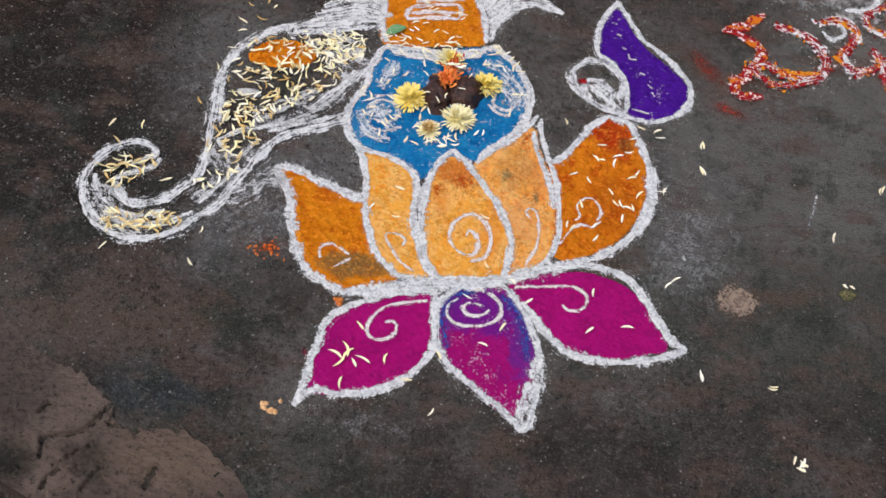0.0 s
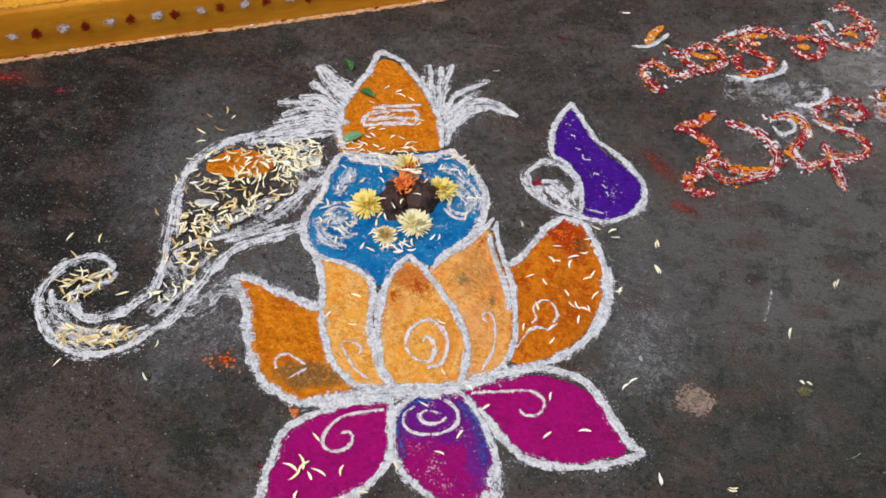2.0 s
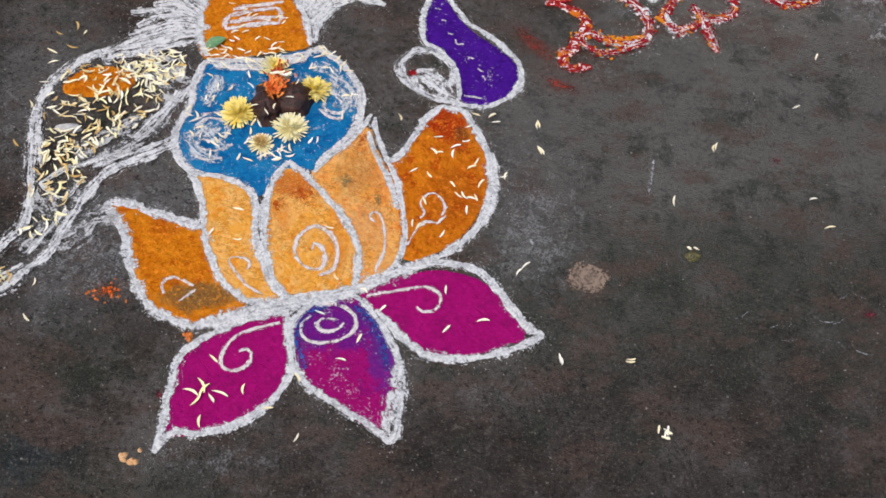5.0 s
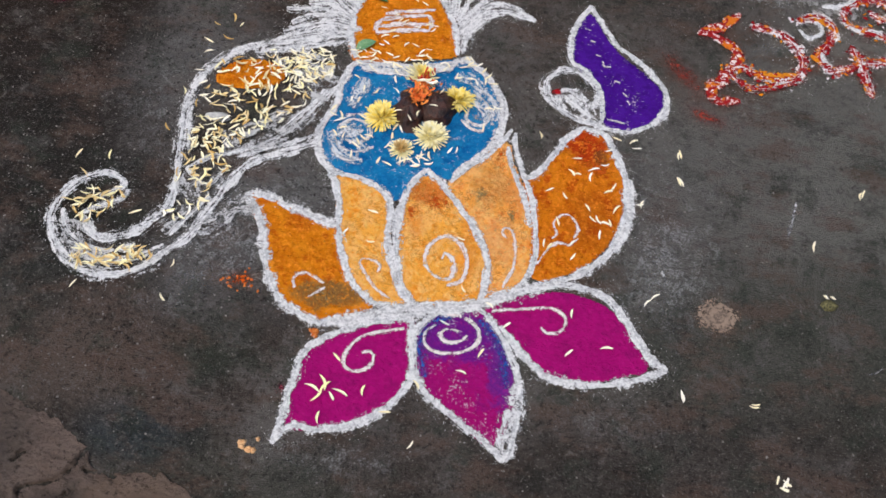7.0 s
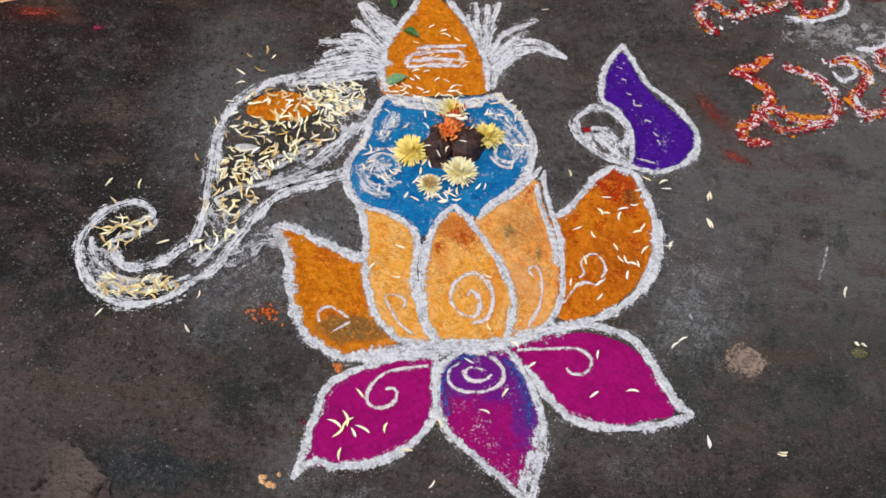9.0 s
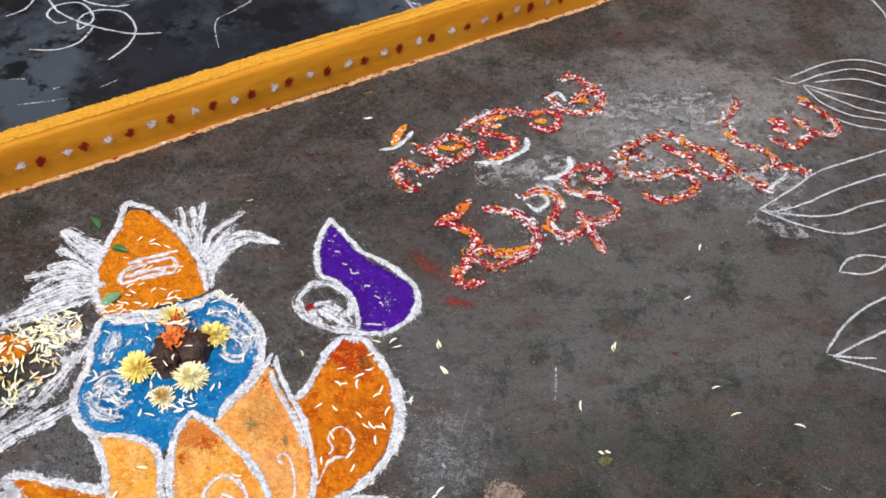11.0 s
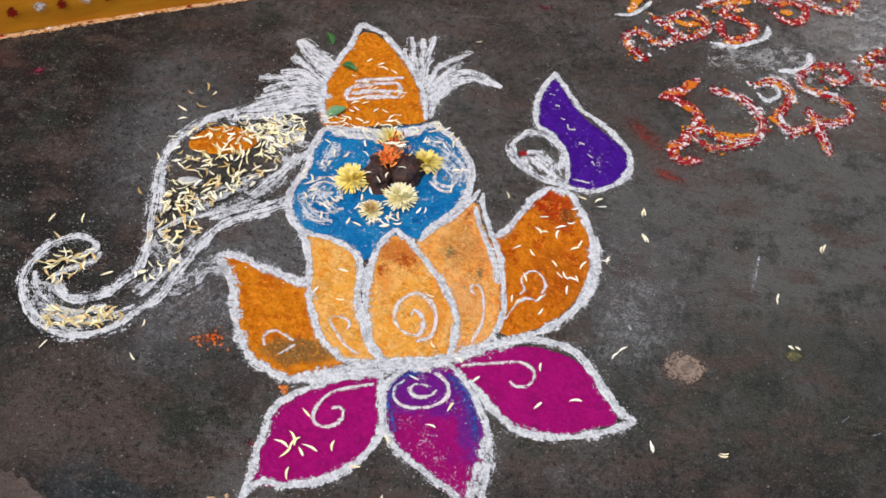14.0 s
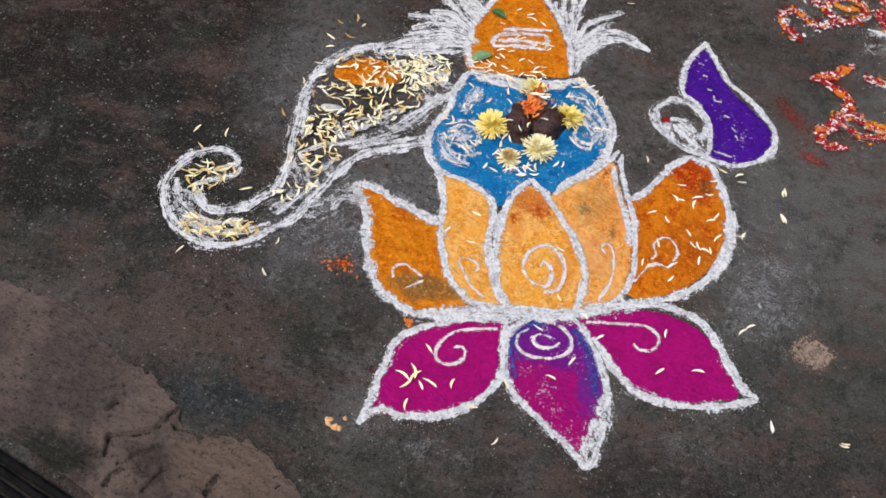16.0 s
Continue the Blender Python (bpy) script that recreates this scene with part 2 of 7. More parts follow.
# stains of the floor: x, y, half width, half depth, amount, colour, unevenness
STAINS = [
    (0.82, 0.32, 0.52, 0.38, 0.85, (0.172, 0.17, 0.154), 0.3),
    (0.3, 0.65, 0.5, 0.25, 0.5, (0.085, 0.074, 0.066), 0.4),
    (1.5, 0.35, 0.5, 0.6, 0.6, (0.12, 0.107, 0.098), 0.4),
    (0.5, -0.1, 0.42, 0.15, 0.6, (0.058, 0.068, 0.052), 0.4),
    (0.85, -0.12, 0.6, 0.2, 0.7, (0.068, 0.068, 0.056), 0.4),
    (0.55, -0.45, 0.75, 0.22, 0.8, (0.05, 0.041, 0.035), 0.3),
    (-1.02, 0.52, 0.64, 0.85, 0.96, (0.022, 0.015, 0.012), 0.25),
    (-0.33, 0.12, 0.13, 0.12, 0.8, (0.15, 0.146, 0.142), 0.3),
    (0.42, 0.22, 0.2, 0.22, 0.6, (0.14, 0.132, 0.122), 0.35),
    (-0.85, 0.02, 0.32, 0.2, 0.85, (0.018, 0.018, 0.015), 0.3),
    (-0.78, 0.16, 0.17, 0.26, 0.75, (0.026, 0.022, 0.019), 0.35),
    (-0.57, -0.2, 0.15, 0.1, 0.8, (0.115, 0.083, 0.068), 0.3),
    (-0.47, -0.35, 0.09, 0.05, 0.85, (0.036, 0.05, 0.058), 0.3),
    (-0.38, -0.19, 0.07, 0.07, 0.7, (0.026, 0.034, 0.022), 0.3),
    (-0.73, -0.12, 0.12, 0.07, 0.7, (0.036, 0.042, 0.037), 0.3),
    (-0.28, -0.45, 0.2, 0.1, 0.5, (0.06, 0.066, 0.05), 0.35),
    (-0.8, -0.25, 0.3, 0.12, 0.6, (0.125, 0.1, 0.083), 0.4),
    (-0.52, 0.45, 0.12, 0.18, 0.75, (0.15, 0.144, 0.138), 0.45),
    (-0.40, -0.06, 0.13, 0.1, 0.55, (0.1, 0.098, 0.094), 0.5),
    (1.12, 0.9, 0.34, 0.2, 0.9, (0.4, 0.37, 0.335), 0.35),
    (0.95, 0.64, 0.3, 0.13, 0.45, (0.225, 0.208, 0.189), 0.4),
    (0.5, 1.0, 0.7, 0.1, 0.5, (0.05, 0.042, 0.037), 0.3),
]

M_GROUND = ground_material()
M_WHITE = trail_material("white_powder", (0.46, 0.47, 0.49), (0.82, 0.82, 0.825), 1.2, 0.55)
M_WHITE_THIN = trail_material("thin_white_powder", (0.44, 0.45, 0.47), (0.8, 0.8, 0.805), 0.95, 1.0)
M_SPILL = trail_material("spilt_white_powder", (0.46, 0.46, 0.48), (0.76, 0.76, 0.77), 0.72, 0.5)
M_WHITE_FAINT = stroke_material("faint_white_powder", (0.3, 0.3, 0.315), (0.5, 0.5, 0.515), 0.15, streak=0.6, dusty=0.6)
M_HAZE = trail_material("smeared_white_powder", (0.3, 0.42, 0.55), (0.68, 0.72, 0.76), 0.52, 0.7)
M_WISP = trail_material("thin_grey_powder", (0.3, 0.3, 0.31), (0.6, 0.6, 0.605), 0.5, 0.9)
M_SCUFF = trail_material("scuffed_lime_dust", (0.17, 0.165, 0.16), (0.34, 0.33, 0.32), 0.42, 0.9)
M_SWIRL = trail_material("swirl_powder", (0.66, 0.54, 0.53), (0.86, 0.8, 0.8), 0.92, 0.6)
M_CHALK = stroke_material("chalk_line", (0.33, 0.33, 0.345), (0.58, 0.58, 0.59), 0.68, streak=0.6, dusty=0.8)
M_LETTER = stroke_material("red_over_white_powder", (0.22, 0.004, 0.010), (0.31, 0.010, 0.014), 0.7,
                           accents=(((0.62, 0.19, 0.012), 55, 0.565), ((0.74, 0.7, 0.7), 105, 0.585)), streak=0.2, grain_scale=130, dusty=0.5)
M_LETTER_RED = stroke_material("red_powder", (0.24, 0.005, 0.010), (0.32, 0.016, 0.016), 1.1,
                               accents=(((0.74, 0.66, 0.64), 120, 0.55), ((0.58, 0.15, 0.012), 50, 0.56)), streak=0.3)
M_LETTER_ORANGE = stroke_material("orange_powder", (0.56, 0.18, 0.008), (0.64, 0.25, 0.015), 1.2,
                                  accents=(((0.78, 0.7, 0.68), 90, 0.57), ((0.34, 0.008, 0.012), 110, 0.58)), streak=0.3)
M_PINCH_RED = stroke_material("red_pinch", (0.2, 0.003, 0.009), (0.3, 0.01, 0.014), 0.95, streak=0.2, dusty=0.0)
M_PINCH_ORANGE = stroke_material("orange_pinch", (0.55, 0.17, 0.006), (0.62, 0.23, 0.01), 0.95, streak=0.2, dusty=0.0)
M_PINCH_WHITE = stroke_material("white_pinch", (0.6, 0.55, 0.56), (0.74, 0.72, 0.73), 0.95, streak=0.2, dusty=0.0)
M_SMEAR = stroke_material("red_smear", (0.19, 0.02, 0.018), (0.24, 0.045, 0.03), 0.3, streak=0.7)
M_PINK = stroke_material("pink_spill", (0.16, 0.014, 0.04), (0.2, 0.03, 0.05), 0.4, streak=0.3)
M_DUST = stroke_material("pale_dust", (0.24, 0.24, 0.25), (0.42, 0.42, 0.42), -0.15, streak=0.4, grain_scale=200, dusty=0.3)
M_RED_DUST = stroke_material("red_dusting", (0.42, 0.05, 0.006), (0.55, 0.1, 0.01), 0.3, streak=0.3, dusty=0.8)
M_OCHRE_DUST = stroke_material("olive_stain", (0.22, 0.13, 0.04), (0.36, 0.24, 0.1), 0.25, streak=0.3, dusty=0.6)
M_TAN = stroke_material("tan_mud_spot", (0.13, 0.098, 0.077), (0.27, 0.2, 0.155), 1.35, streak=0.1, dusty=0.0)
M_ORANGE = fill_material("deep_orange_powder", (0.64, 0.18, 0.004), (0.72, 0.235, 0.008), (0.55, 0.12, 0.003), 0.22, (0.2, 0.09, 0.025), relief_tone=0.75, blots=[(-0.2, -0.078, 0.055, 0.028, 0.85, (0.2, 0.12, 0.04)), (-0.26, 0.09, 0.04, 0.05, 0.45, (0.46, 0.08, 0.004))])
M_ORANGE_RED = fill_material("red_orange_powder", (0.6, 0.155, 0.004), (0.68, 0.2, 0.007), (0.48, 0.08, 0.003), 0.25, (0.2, 0.075, 0.02), patch=20, relief_tone=0.75, blots=[(0.238, 0.285, 0.035, 0.05, 0.95, (0.42, 0.03, 0.004)), (0.262, 0.26, 0.014, 0.02, 0.7, (0.12, 0.06, 0.02)), (0.25, 0.12, 0.05, 0.06, 0.4, (0.36, 0.06, 0.004))])
M_PEACH = fill_material("light_orange_powder", (0.95, 0.42, 0.06), (0.96, 0.5, 0.14), (0.93, 0.32, 0.025), 0.08, (0.62, 0.26, 0.06), relief_tone=0.42, cracks=0.8, blots=[
    (-0.053, 0.15, 0.035, 0.03, 0.75, (0.62, 0.13, 0.02)), (-0.066, 0.085, 0.014, 0.04, 0.4, (0.75, 0.22, 0.05)),
    (0.065, 0.17, 0.035, 0.05, 0.5, (0.55, 0.24, 0.06)), (0.118, 0.165, 0.03, 0.05, 0.5, (0.8, 0.25, 0.05)),
    (0.085, 0.06, 0.03, 0.05, 0.35, (0.72, 0.3, 0.13)), (0.03, 0.03, 0.02, 0.07, 0.5, (0.85, 0.26, 0.02))])
M_PEACH_WORN = fill_material("worn_light_orange_powder", (0.94, 0.4, 0.075), (0.95, 0.48, 0.15), (0.88, 0.28, 0.05), 0.4, (0.42, 0.27, 0.12), relief_tone=0.45, cracks=0.85, blots=[
    (-0.053, 0.15, 0.035, 0.03, 0.75, (0.62, 0.13, 0.02)), (-0.066, 0.085, 0.014, 0.04, 0.4, (0.75, 0.22, 0.05)),
    (0.065, 0.17, 0.035, 0.05, 0.5, (0.55, 0.24, 0.06)), (0.118, 0.165, 0.03, 0.05, 0.5, (0.8, 0.25, 0.05)),
    (0.085, 0.06, 0.03, 0.05, 0.35, (0.72, 0.3, 0.13)), (0.03, 0.03, 0.02, 0.07, 0.5, (0.85, 0.26, 0.02))])
M_MAGENTA = fill_material("magenta_powder", (0.37, 0.003, 0.15), (0.41, 0.004, 0.165), (0.32, 0.004, 0.135), 0.0, (0.24, 0.01, 0.12), patch=16, relief_tone=0.25, flecks=0.0)
M_MAGENTA_DEEP = fill_material("magenta_and_violet_powder", (0.36, 0.003, 0.145), (0.36, 0.004, 0.16), (0.29, 0.006, 0.165), 0.0, (0.15, 0.012, 0.13), patch=12, flecks=0.03, relief_tone=0.3, blots=[(0.02, -0.135, 0.075, 0.05, 0.75, (0.1, 0.012, 0.26)), (0.1, -0.19, 0.022, 0.075, 0.7, (0.09, 0.02, 0.26))])
M_BLUE = fill_material("blue_powder", (0.004, 0.155, 0.4), (0.012, 0.22, 0.48), (0.003, 0.12, 0.34), 0.02, (0.003, 0.095, 0.28), patch=18, flecks=0.045, relief_tone=0.3)
M_VIOLET = fill_material("violet_powder", (0.055, 0.005, 0.23), (0.07, 0.008, 0.28), (0.045, 0.004, 0.19), 0.0, (0.035, 0.004, 0.15), patch=16, flecks=0.02, relief_tone=0.3)
M_BLUE_EDGE = stroke_material("blue_dusting", (0.02, 0.03, 0.3), (0.03, 0.09, 0.36), 0.2, streak=0.5)
M_CREAM = petal_material("cream_petal", (0.9, 0.8, 0.5), (0.94, 0.92, 0.82))
M_YELLOW = petal_material("yellow_petal", (0.95, 0.75, 0.12), (0.95, 0.86, 0.4))
M_PALE = petal_material("pale_yellow_petal", (0.95, 0.86, 0.45), (0.95, 0.92, 0.7))
M_OCHRE = petal_material("wilted_ochre_petal", (0.58, 0.36, 0.1), (0.82, 0.68, 0.36))
M_FLORET = petal_material("orange_floret", (0.78, 0.13, 0.015), (0.8, 0.3, 0.06))
M_LEAF = plain_material("green_leaf", (0.02, 0.085, 0.012), (0.05, 0.14, 0.03), 220, 0.4, 0.3)
M_LEAF_PALE = plain_material("pale_green_leaf", (0.1, 0.24, 0.1), (0.18, 0.34, 0.17), 220, 0.45, 0.3)
M_LUMP = plain_material("moist_dark_lump", (0.016, 0.006, 0.004), (0.075, 0.024, 0.015), 90, 0.38, 1.0, 0.5, distance=0.007)
M_BUD = plain_material("dry_bud", (0.03, 0.03, 0.014), (0.2, 0.18, 0.08), 300, 0.8, 0.5)
M_CRUMB = plain_material("orange_crumb", (0.5, 0.1, 0.012), (0.68, 0.25, 0.06), 300, 0.9, 0.5)
M_PALE_CRUMB = plain_material("pale_orange_crumb", (0.6, 0.3, 0.12), (0.75, 0.5, 0.28), 300, 0.9, 0.5)
M_GRAIN = plain_material("white_grain", (0.6, 0.6, 0.6), (0.75, 0.75, 0.74), 200, 0.9)
M_GRIT_GLINT = plain_material("grey_grit_and_glint", (0.05, 0.046, 0.042), (0.34, 0.315, 0.29), 45, 0.9)
M_STONE = plain_material("grey_pebble", (0.4, 0.4, 0.4), (0.58, 0.58, 0.56), 120, 0.7, 0.4)


def kerb_material(name, a, b):
    n = Net(name)
    col = n.mix(n.ramp(n.noise(4, 7, 0.7, stretch=(1, 1, 5)), 0.42, 0.6), a, b)
    col = n.mix(n.ramp(n.noise(40, 5, 0.7), 0.62, 0.75, 0.0, 0.5), col, tuple(v * 0.55 for v in a))
    col = n.mix(n.ramp(n.noise(90, 4, 0.7), 0.70, 0.76, 0.0, 0.7), col, (0.12, 0.06, 0.02))
    n.bump(n.math("ADD", n.noise(30, 5), n.math("MULTIPLY", n.noise(260, 3), 0.4)), 0.5, 0.004)
    return n.finish(col, 0.6, specular=0.3)


M_KERB = kerb_material("orange_distemper", (0.6, 0.222, 0.006), (0.69, 0.285, 0.012))
M_KERB_TOP_RAG = stroke_material("ragged_yellow_paint", (0.56, 0.25, 0.016), (0.66, 0.33, 0.035), 2.2, streak=0.3, grain_scale=120, dusty=0.0)
M_LETTER_DEEP = petal_material("deep_red_floret", (0.5, 0.02, 0.01), (0.6, 0.05, 0.01))
M_SKIRT = stroke_material("flaking_orange_paint", (0.55, 0.25, 0.06), (0.62, 0.4, 0.24), 0.8, streak=0.5, grain_scale=160, dusty=0.3)
M_DOT_RED = stroke_material("dark_red_dab", (0.19, 0.010, 0.004), (0.3, 0.014, 0.006), 1.1, streak=0.1, dusty=0.0)
M_DOT_WHITE = stroke_material("white_dab", (0.68, 0.55, 0.5), (0.82, 0.77, 0.76), 0.85, streak=0.4, dusty=0.3)
M_DOT_PINK = stroke_material("faded_pink_dab", (0.62, 0.36, 0.3), (0.66, 0.42, 0.36), 1.1, streak=0.3, dusty=0.0)


def slab_material():
    n = Net("dark_wet_stone")
    col = n.mix(n.ramp(n.noise(2.6, 6, 0.65), 0.46, 0.64), (0.012, 0.013, 0.017), (0.05, 0.06, 0.074))
    col = n.mix(n.ramp(n.noise(7, 5, 0.7), 0.5, 0.58), col, (0.006, 0.006, 0.007))
    col = n.mix(n.ramp(n.noise(55, 5, 0.75), 0.62, 0.75, 0.0, 0.5), col, (0.16, 0.17, 0.18))
    n.bump(n.noise(35, 6, 0.7), 0.4, 0.003)
    return n.finish(col, n.ramp(n.noise(5, 5), 0.35, 0.65, 0.6, 0.85), specular=0.12)


M_SLAB = slab_material()


def mud_material():
    n = Net("dried_mud_plaster")
    col = n.mix(n.ramp(n.noise(9, 7, 0.72), 0.42, 0.6), (0.18, 0.135, 0.115), (0.32, 0.238, 0.196))
    col = n.mix(n.math("MULTIPLY", blob_mask(n, -0.575, -0.405, 0.07, 0.055, 0.3, 0.4, scale=14), 0.7), col, (0.33, 0.245, 0.203))
    col = n.mix(n.math("MULTIPLY", blob_mask(n, -0.42, -0.47, 0.09, 0.05, 0.35, 0.5), 0.7), col, (0.38, 0.27, 0.2))
    col = n.mix(n.math("MULTIPLY", blob_mask(n, -0.69, -0.5, 0.07, 0.035, 0.4, 0.5), 0.85), col, (0.022, 0.03, 0.02))
    col = n.mix(n.math("MULTIPLY", blob_mask(n, -0.7, -0.38, 0.09, 0.09, 0.4, 0.6), 0.5), col, (0.15, 0.127, 0.11))
    mid = n.noise(95, 6, 0.8)
    col = n.mix(n.ramp(mid, 0.53, 0.64, 0.0, 0.75), col, (0.045, 0.035, 0.03))
    col = n.mix(n.ramp(mid, 0.36, 0.46, 0.5, 0.0), col, (0.29, 0.225, 0.19))
    col = n.mix(n.ramp(n.noise(5, 5, 0.7), 0.58, 0.68, 0.0, 0.45), col, (0.06, 0.06, 0.048))
    grit = n.voronoi(85)
    col = n.mix(n.math("MULTIPLY", n.ramp(grit, 0.04, 0.11, 1.0, 0.0), n.ramp(n.noise(21, 4), 0.54, 0.66)), col, (0.42, 0.39, 0.36))
    h = n.math("ADD", n.math("MULTIPLY", n.noise(80, 6, 0.8), 1.8), n.math("MULTIPLY", n.noise(26, 6, 0.78, stretch=(1, 2.0, 1)), 2.0))
    n.bump(n.math("ADD", h, n.math("MULTIPLY", mid, 1.6)), 1.0, 0.012)
    return n.finish(col, 0.9, specular=0.2)


M_MUD = mud_material()
M_TAR = plain_material("dark_tar", (0.003, 0.003, 0.003), (0.011, 0.010, 0.010), 45, 0.7, 0.9, 0.1, 6, 0.01)


# ---------------- building tools ----------------
def obj(name, bm, material, parent=None, label="", smooth=True):
    me = bpy.data.meshes.new(name)
    bm.to_mesh(me)
    bm.free()
    me.materials.append(material)
    if smooth:
        me.polygons.foreach_set("use_smooth", [True] * len(me.polygons))
    ob = new(name, me)
    if parent:
        ob.parent = parent
        if not parent.parent:
            ob.matrix_parent_inverse = Matrix.Translation(-Vector(parent.location))
    if label:
        ob["label"] = label
    return ob


def thing(name, x, y, label, category, group="", kind="", z=0.0):
    e = new(name)
    e.location = (x, y, z)
    e.empty_display_size = 0.05
    return tagged(e, label, category, group, kind)


def spline(points, step=0.008, closed=False):
    """Catmull-Rom through the points, evenly stepped."""
    p = [Vector((*q, 0)) if len(q) == 2 else Vector(q) for q in points]
    k = len(p)
    dense = []
    for i in range(k if closed else k - 1):
        if closed:
            a, b, c, d = p[i - 1], p[i], p[(i + 1) % k], p[(i + 2) % k]
        else:
            a, b, c, d = p[max(i - 1, 0)], p[i], p[i + 1], p[min(i + 2, k - 1)]
        n = max(2, int((c - b).length / step))
        for j in range(n):
            t = j / n
            dense.append(0.5 * ((2 * b) + (c - a) * t + (2 * a - 5 * b + 4 * c - d) * t * t + (3 * b - a - 3 * c + d) * t ** 3))
    if not closed:
        dense.append(p[-1])
    return dense


LAYER = [0]
# how thickly each powder is clotted
CLOTS = {M_ORANGE: 0.16, M_ORANGE_RED: 0.16, M_PEACH: 0.06, M_PEACH_WORN: 0.08, M_MAGENTA: 0.02, M_BLUE: 0.03}
LUMPY = {M_ORANGE: 2.3, M_ORANGE_RED: 2.3, M_PEACH: 1.7, M_PEACH_WORN: 1.9}
TRAILS = (M_WHITE, M_WHITE_THIN, M_SPILL, M_HAZE, M_WISP, M_SCUFF, M_SWIRL)
SHEDDING = (M_WHITE, M_WHITE_THIN)
WHITE_LINES = []


def lift():
    """A height of its own for each layer of powder, so that none lies in another's plane."""
    LAYER[0] += 1
    return 0.0034 + 0.000012 * (LAYER[0] % 160)


def ribbon(bm, uvl, points, width, z, place=None, taper=0.35, wob=0.25, height=0.0012, spread=1.95, stray=0.12):
    """A low bank of powder along a line: five points across, higher in the middle, each rim wandering by itself."""
    pts = spline(points, 0.0055)
    n = len(pts)
    run, rows = 0.0, []
    u0 = random.uniform(0, 40)
    ph = random.uniform(0, 50)
    for i, p in enumerate(pts):
        d = (pts[min(i + 1, n - 1)] - pts[max(i - 1, 0)])
        d = d.normalized() if d.length > 1e-7 else Vector((1, 0, 0))
        side = Vector((-d.y, d.x, 0))
        if i:
            run += (p - pts[i - 1]).length
        e = min(i, n - 1 - i) / max(1.0, 0.018 / 0.0055)
        w = width * 0.5 * spread * (taper + (1 - taper) * min(1.0, e))
        rims = [1 + wob * (1.3 * noise.noise((run * 30, ph, k)) + 0.5 * noise.noise((run * 110, ph, k + 3))) for k in (0, 20)]
        shift = width * stray * noise.noise((run * 30, ph, 9))
        row = []
        for v in (-1, -0.55, 0, 0.55, 1):
            q = p + side * (v * w * rims[v > 0] + shift)
            q.z = p.z + z + height * (1 - v * v)
            row.append((bm.verts.new(place @ q if place else q), (u0 + run, v)))
        rows.append(row)
    for a, b in zip(rows, rows[1:]):
        for j in range(4):
            quad = (a[j], a[j + 1], b[j + 1], b[j])
            f = bm.faces.new([q[0] for q in quad])
            for loop, q in zip(f.loops, quad):
                loop[uvl].uv = q[1]


def strokes(name, lines, width, material, parent, label="", z=None, place=None, taper=0.35, wob=0.25):
    """One part of powder, of one or several lines."""
    bm = bmesh.new()
    uvl = bm.loops.layers.uv.new("UVMap")
    trail = material in TRAILS
    for line in lines:
        ribbon(bm, uvl, line, width, lift() if z is None else z + 0.00002 * random.random(), place, 0.55 if trail else taper, max(wob, 0.42) if trail else wob, spread=1.72 if trail else 1.95)
        if material in SHEDDING:
            WHITE_LINES.extend((p.x, p.y, width) for p in spline(line, 0.01))
    return obj(name, bm, material, parent, label)


def inside(x, y, poly):
    hit = False
    for i in range(len(poly)):
        (x1, y1), (x2, y2) = poly[i - 1], poly[i]
        if (y1 > y) != (y2 > y) and x < (x2 - x1) * (y - y1) / (y2 - y1) + x1:
            hit = not hit
    return hit


def sprinkle(name, lines, width, count, material, parent, label="", size=(0.003, 0.0068)):
    """Pinches of powder dropped along written lines, some beside them."""
    bm = bmesh.new()
    uvl = bm.loops.layers.uv.new("UVMap")
    pts = [p for line in lines for p in spline(line, 0.004)]
    for k in range(count):
        p = random.choice(pts)
        x, y = p.x + random.gauss(0, width * 0.36), p.y + random.gauss(0, width * 0.36)
        a, r = random.uniform(0, math.tau), random.uniform(*size)
        u, v = Vector((math.cos(a), math.sin(a), 0)) * r * 1.5, Vector((-math.sin(a), math.cos(a), 0)) * r * 0.8
        mid = bm.verts.new((x, y, 0.0068))
        ring = [bm.verts.new((x + (u * math.cos(q) + v * math.sin(q)).x * s, y + (u * math.cos(q) + v * math.sin(q)).y * s, 0.0052)) for q, s in ((j * math.tau / 7, random.uniform(0.8, 1.3)) for j in range(7))]
        for j in range(7):
            f = bm.faces.new((mid, ring[j], ring[(j + 1) % 7]))
            for loop, w in zip(f.loops, (0.0, 0.8, 0.8)):
                loop[uvl].uv = (k * 0.37 + 0.01 * j, w)
    return tagged(obj(name, bm, material, parent, label), kind="stuff")


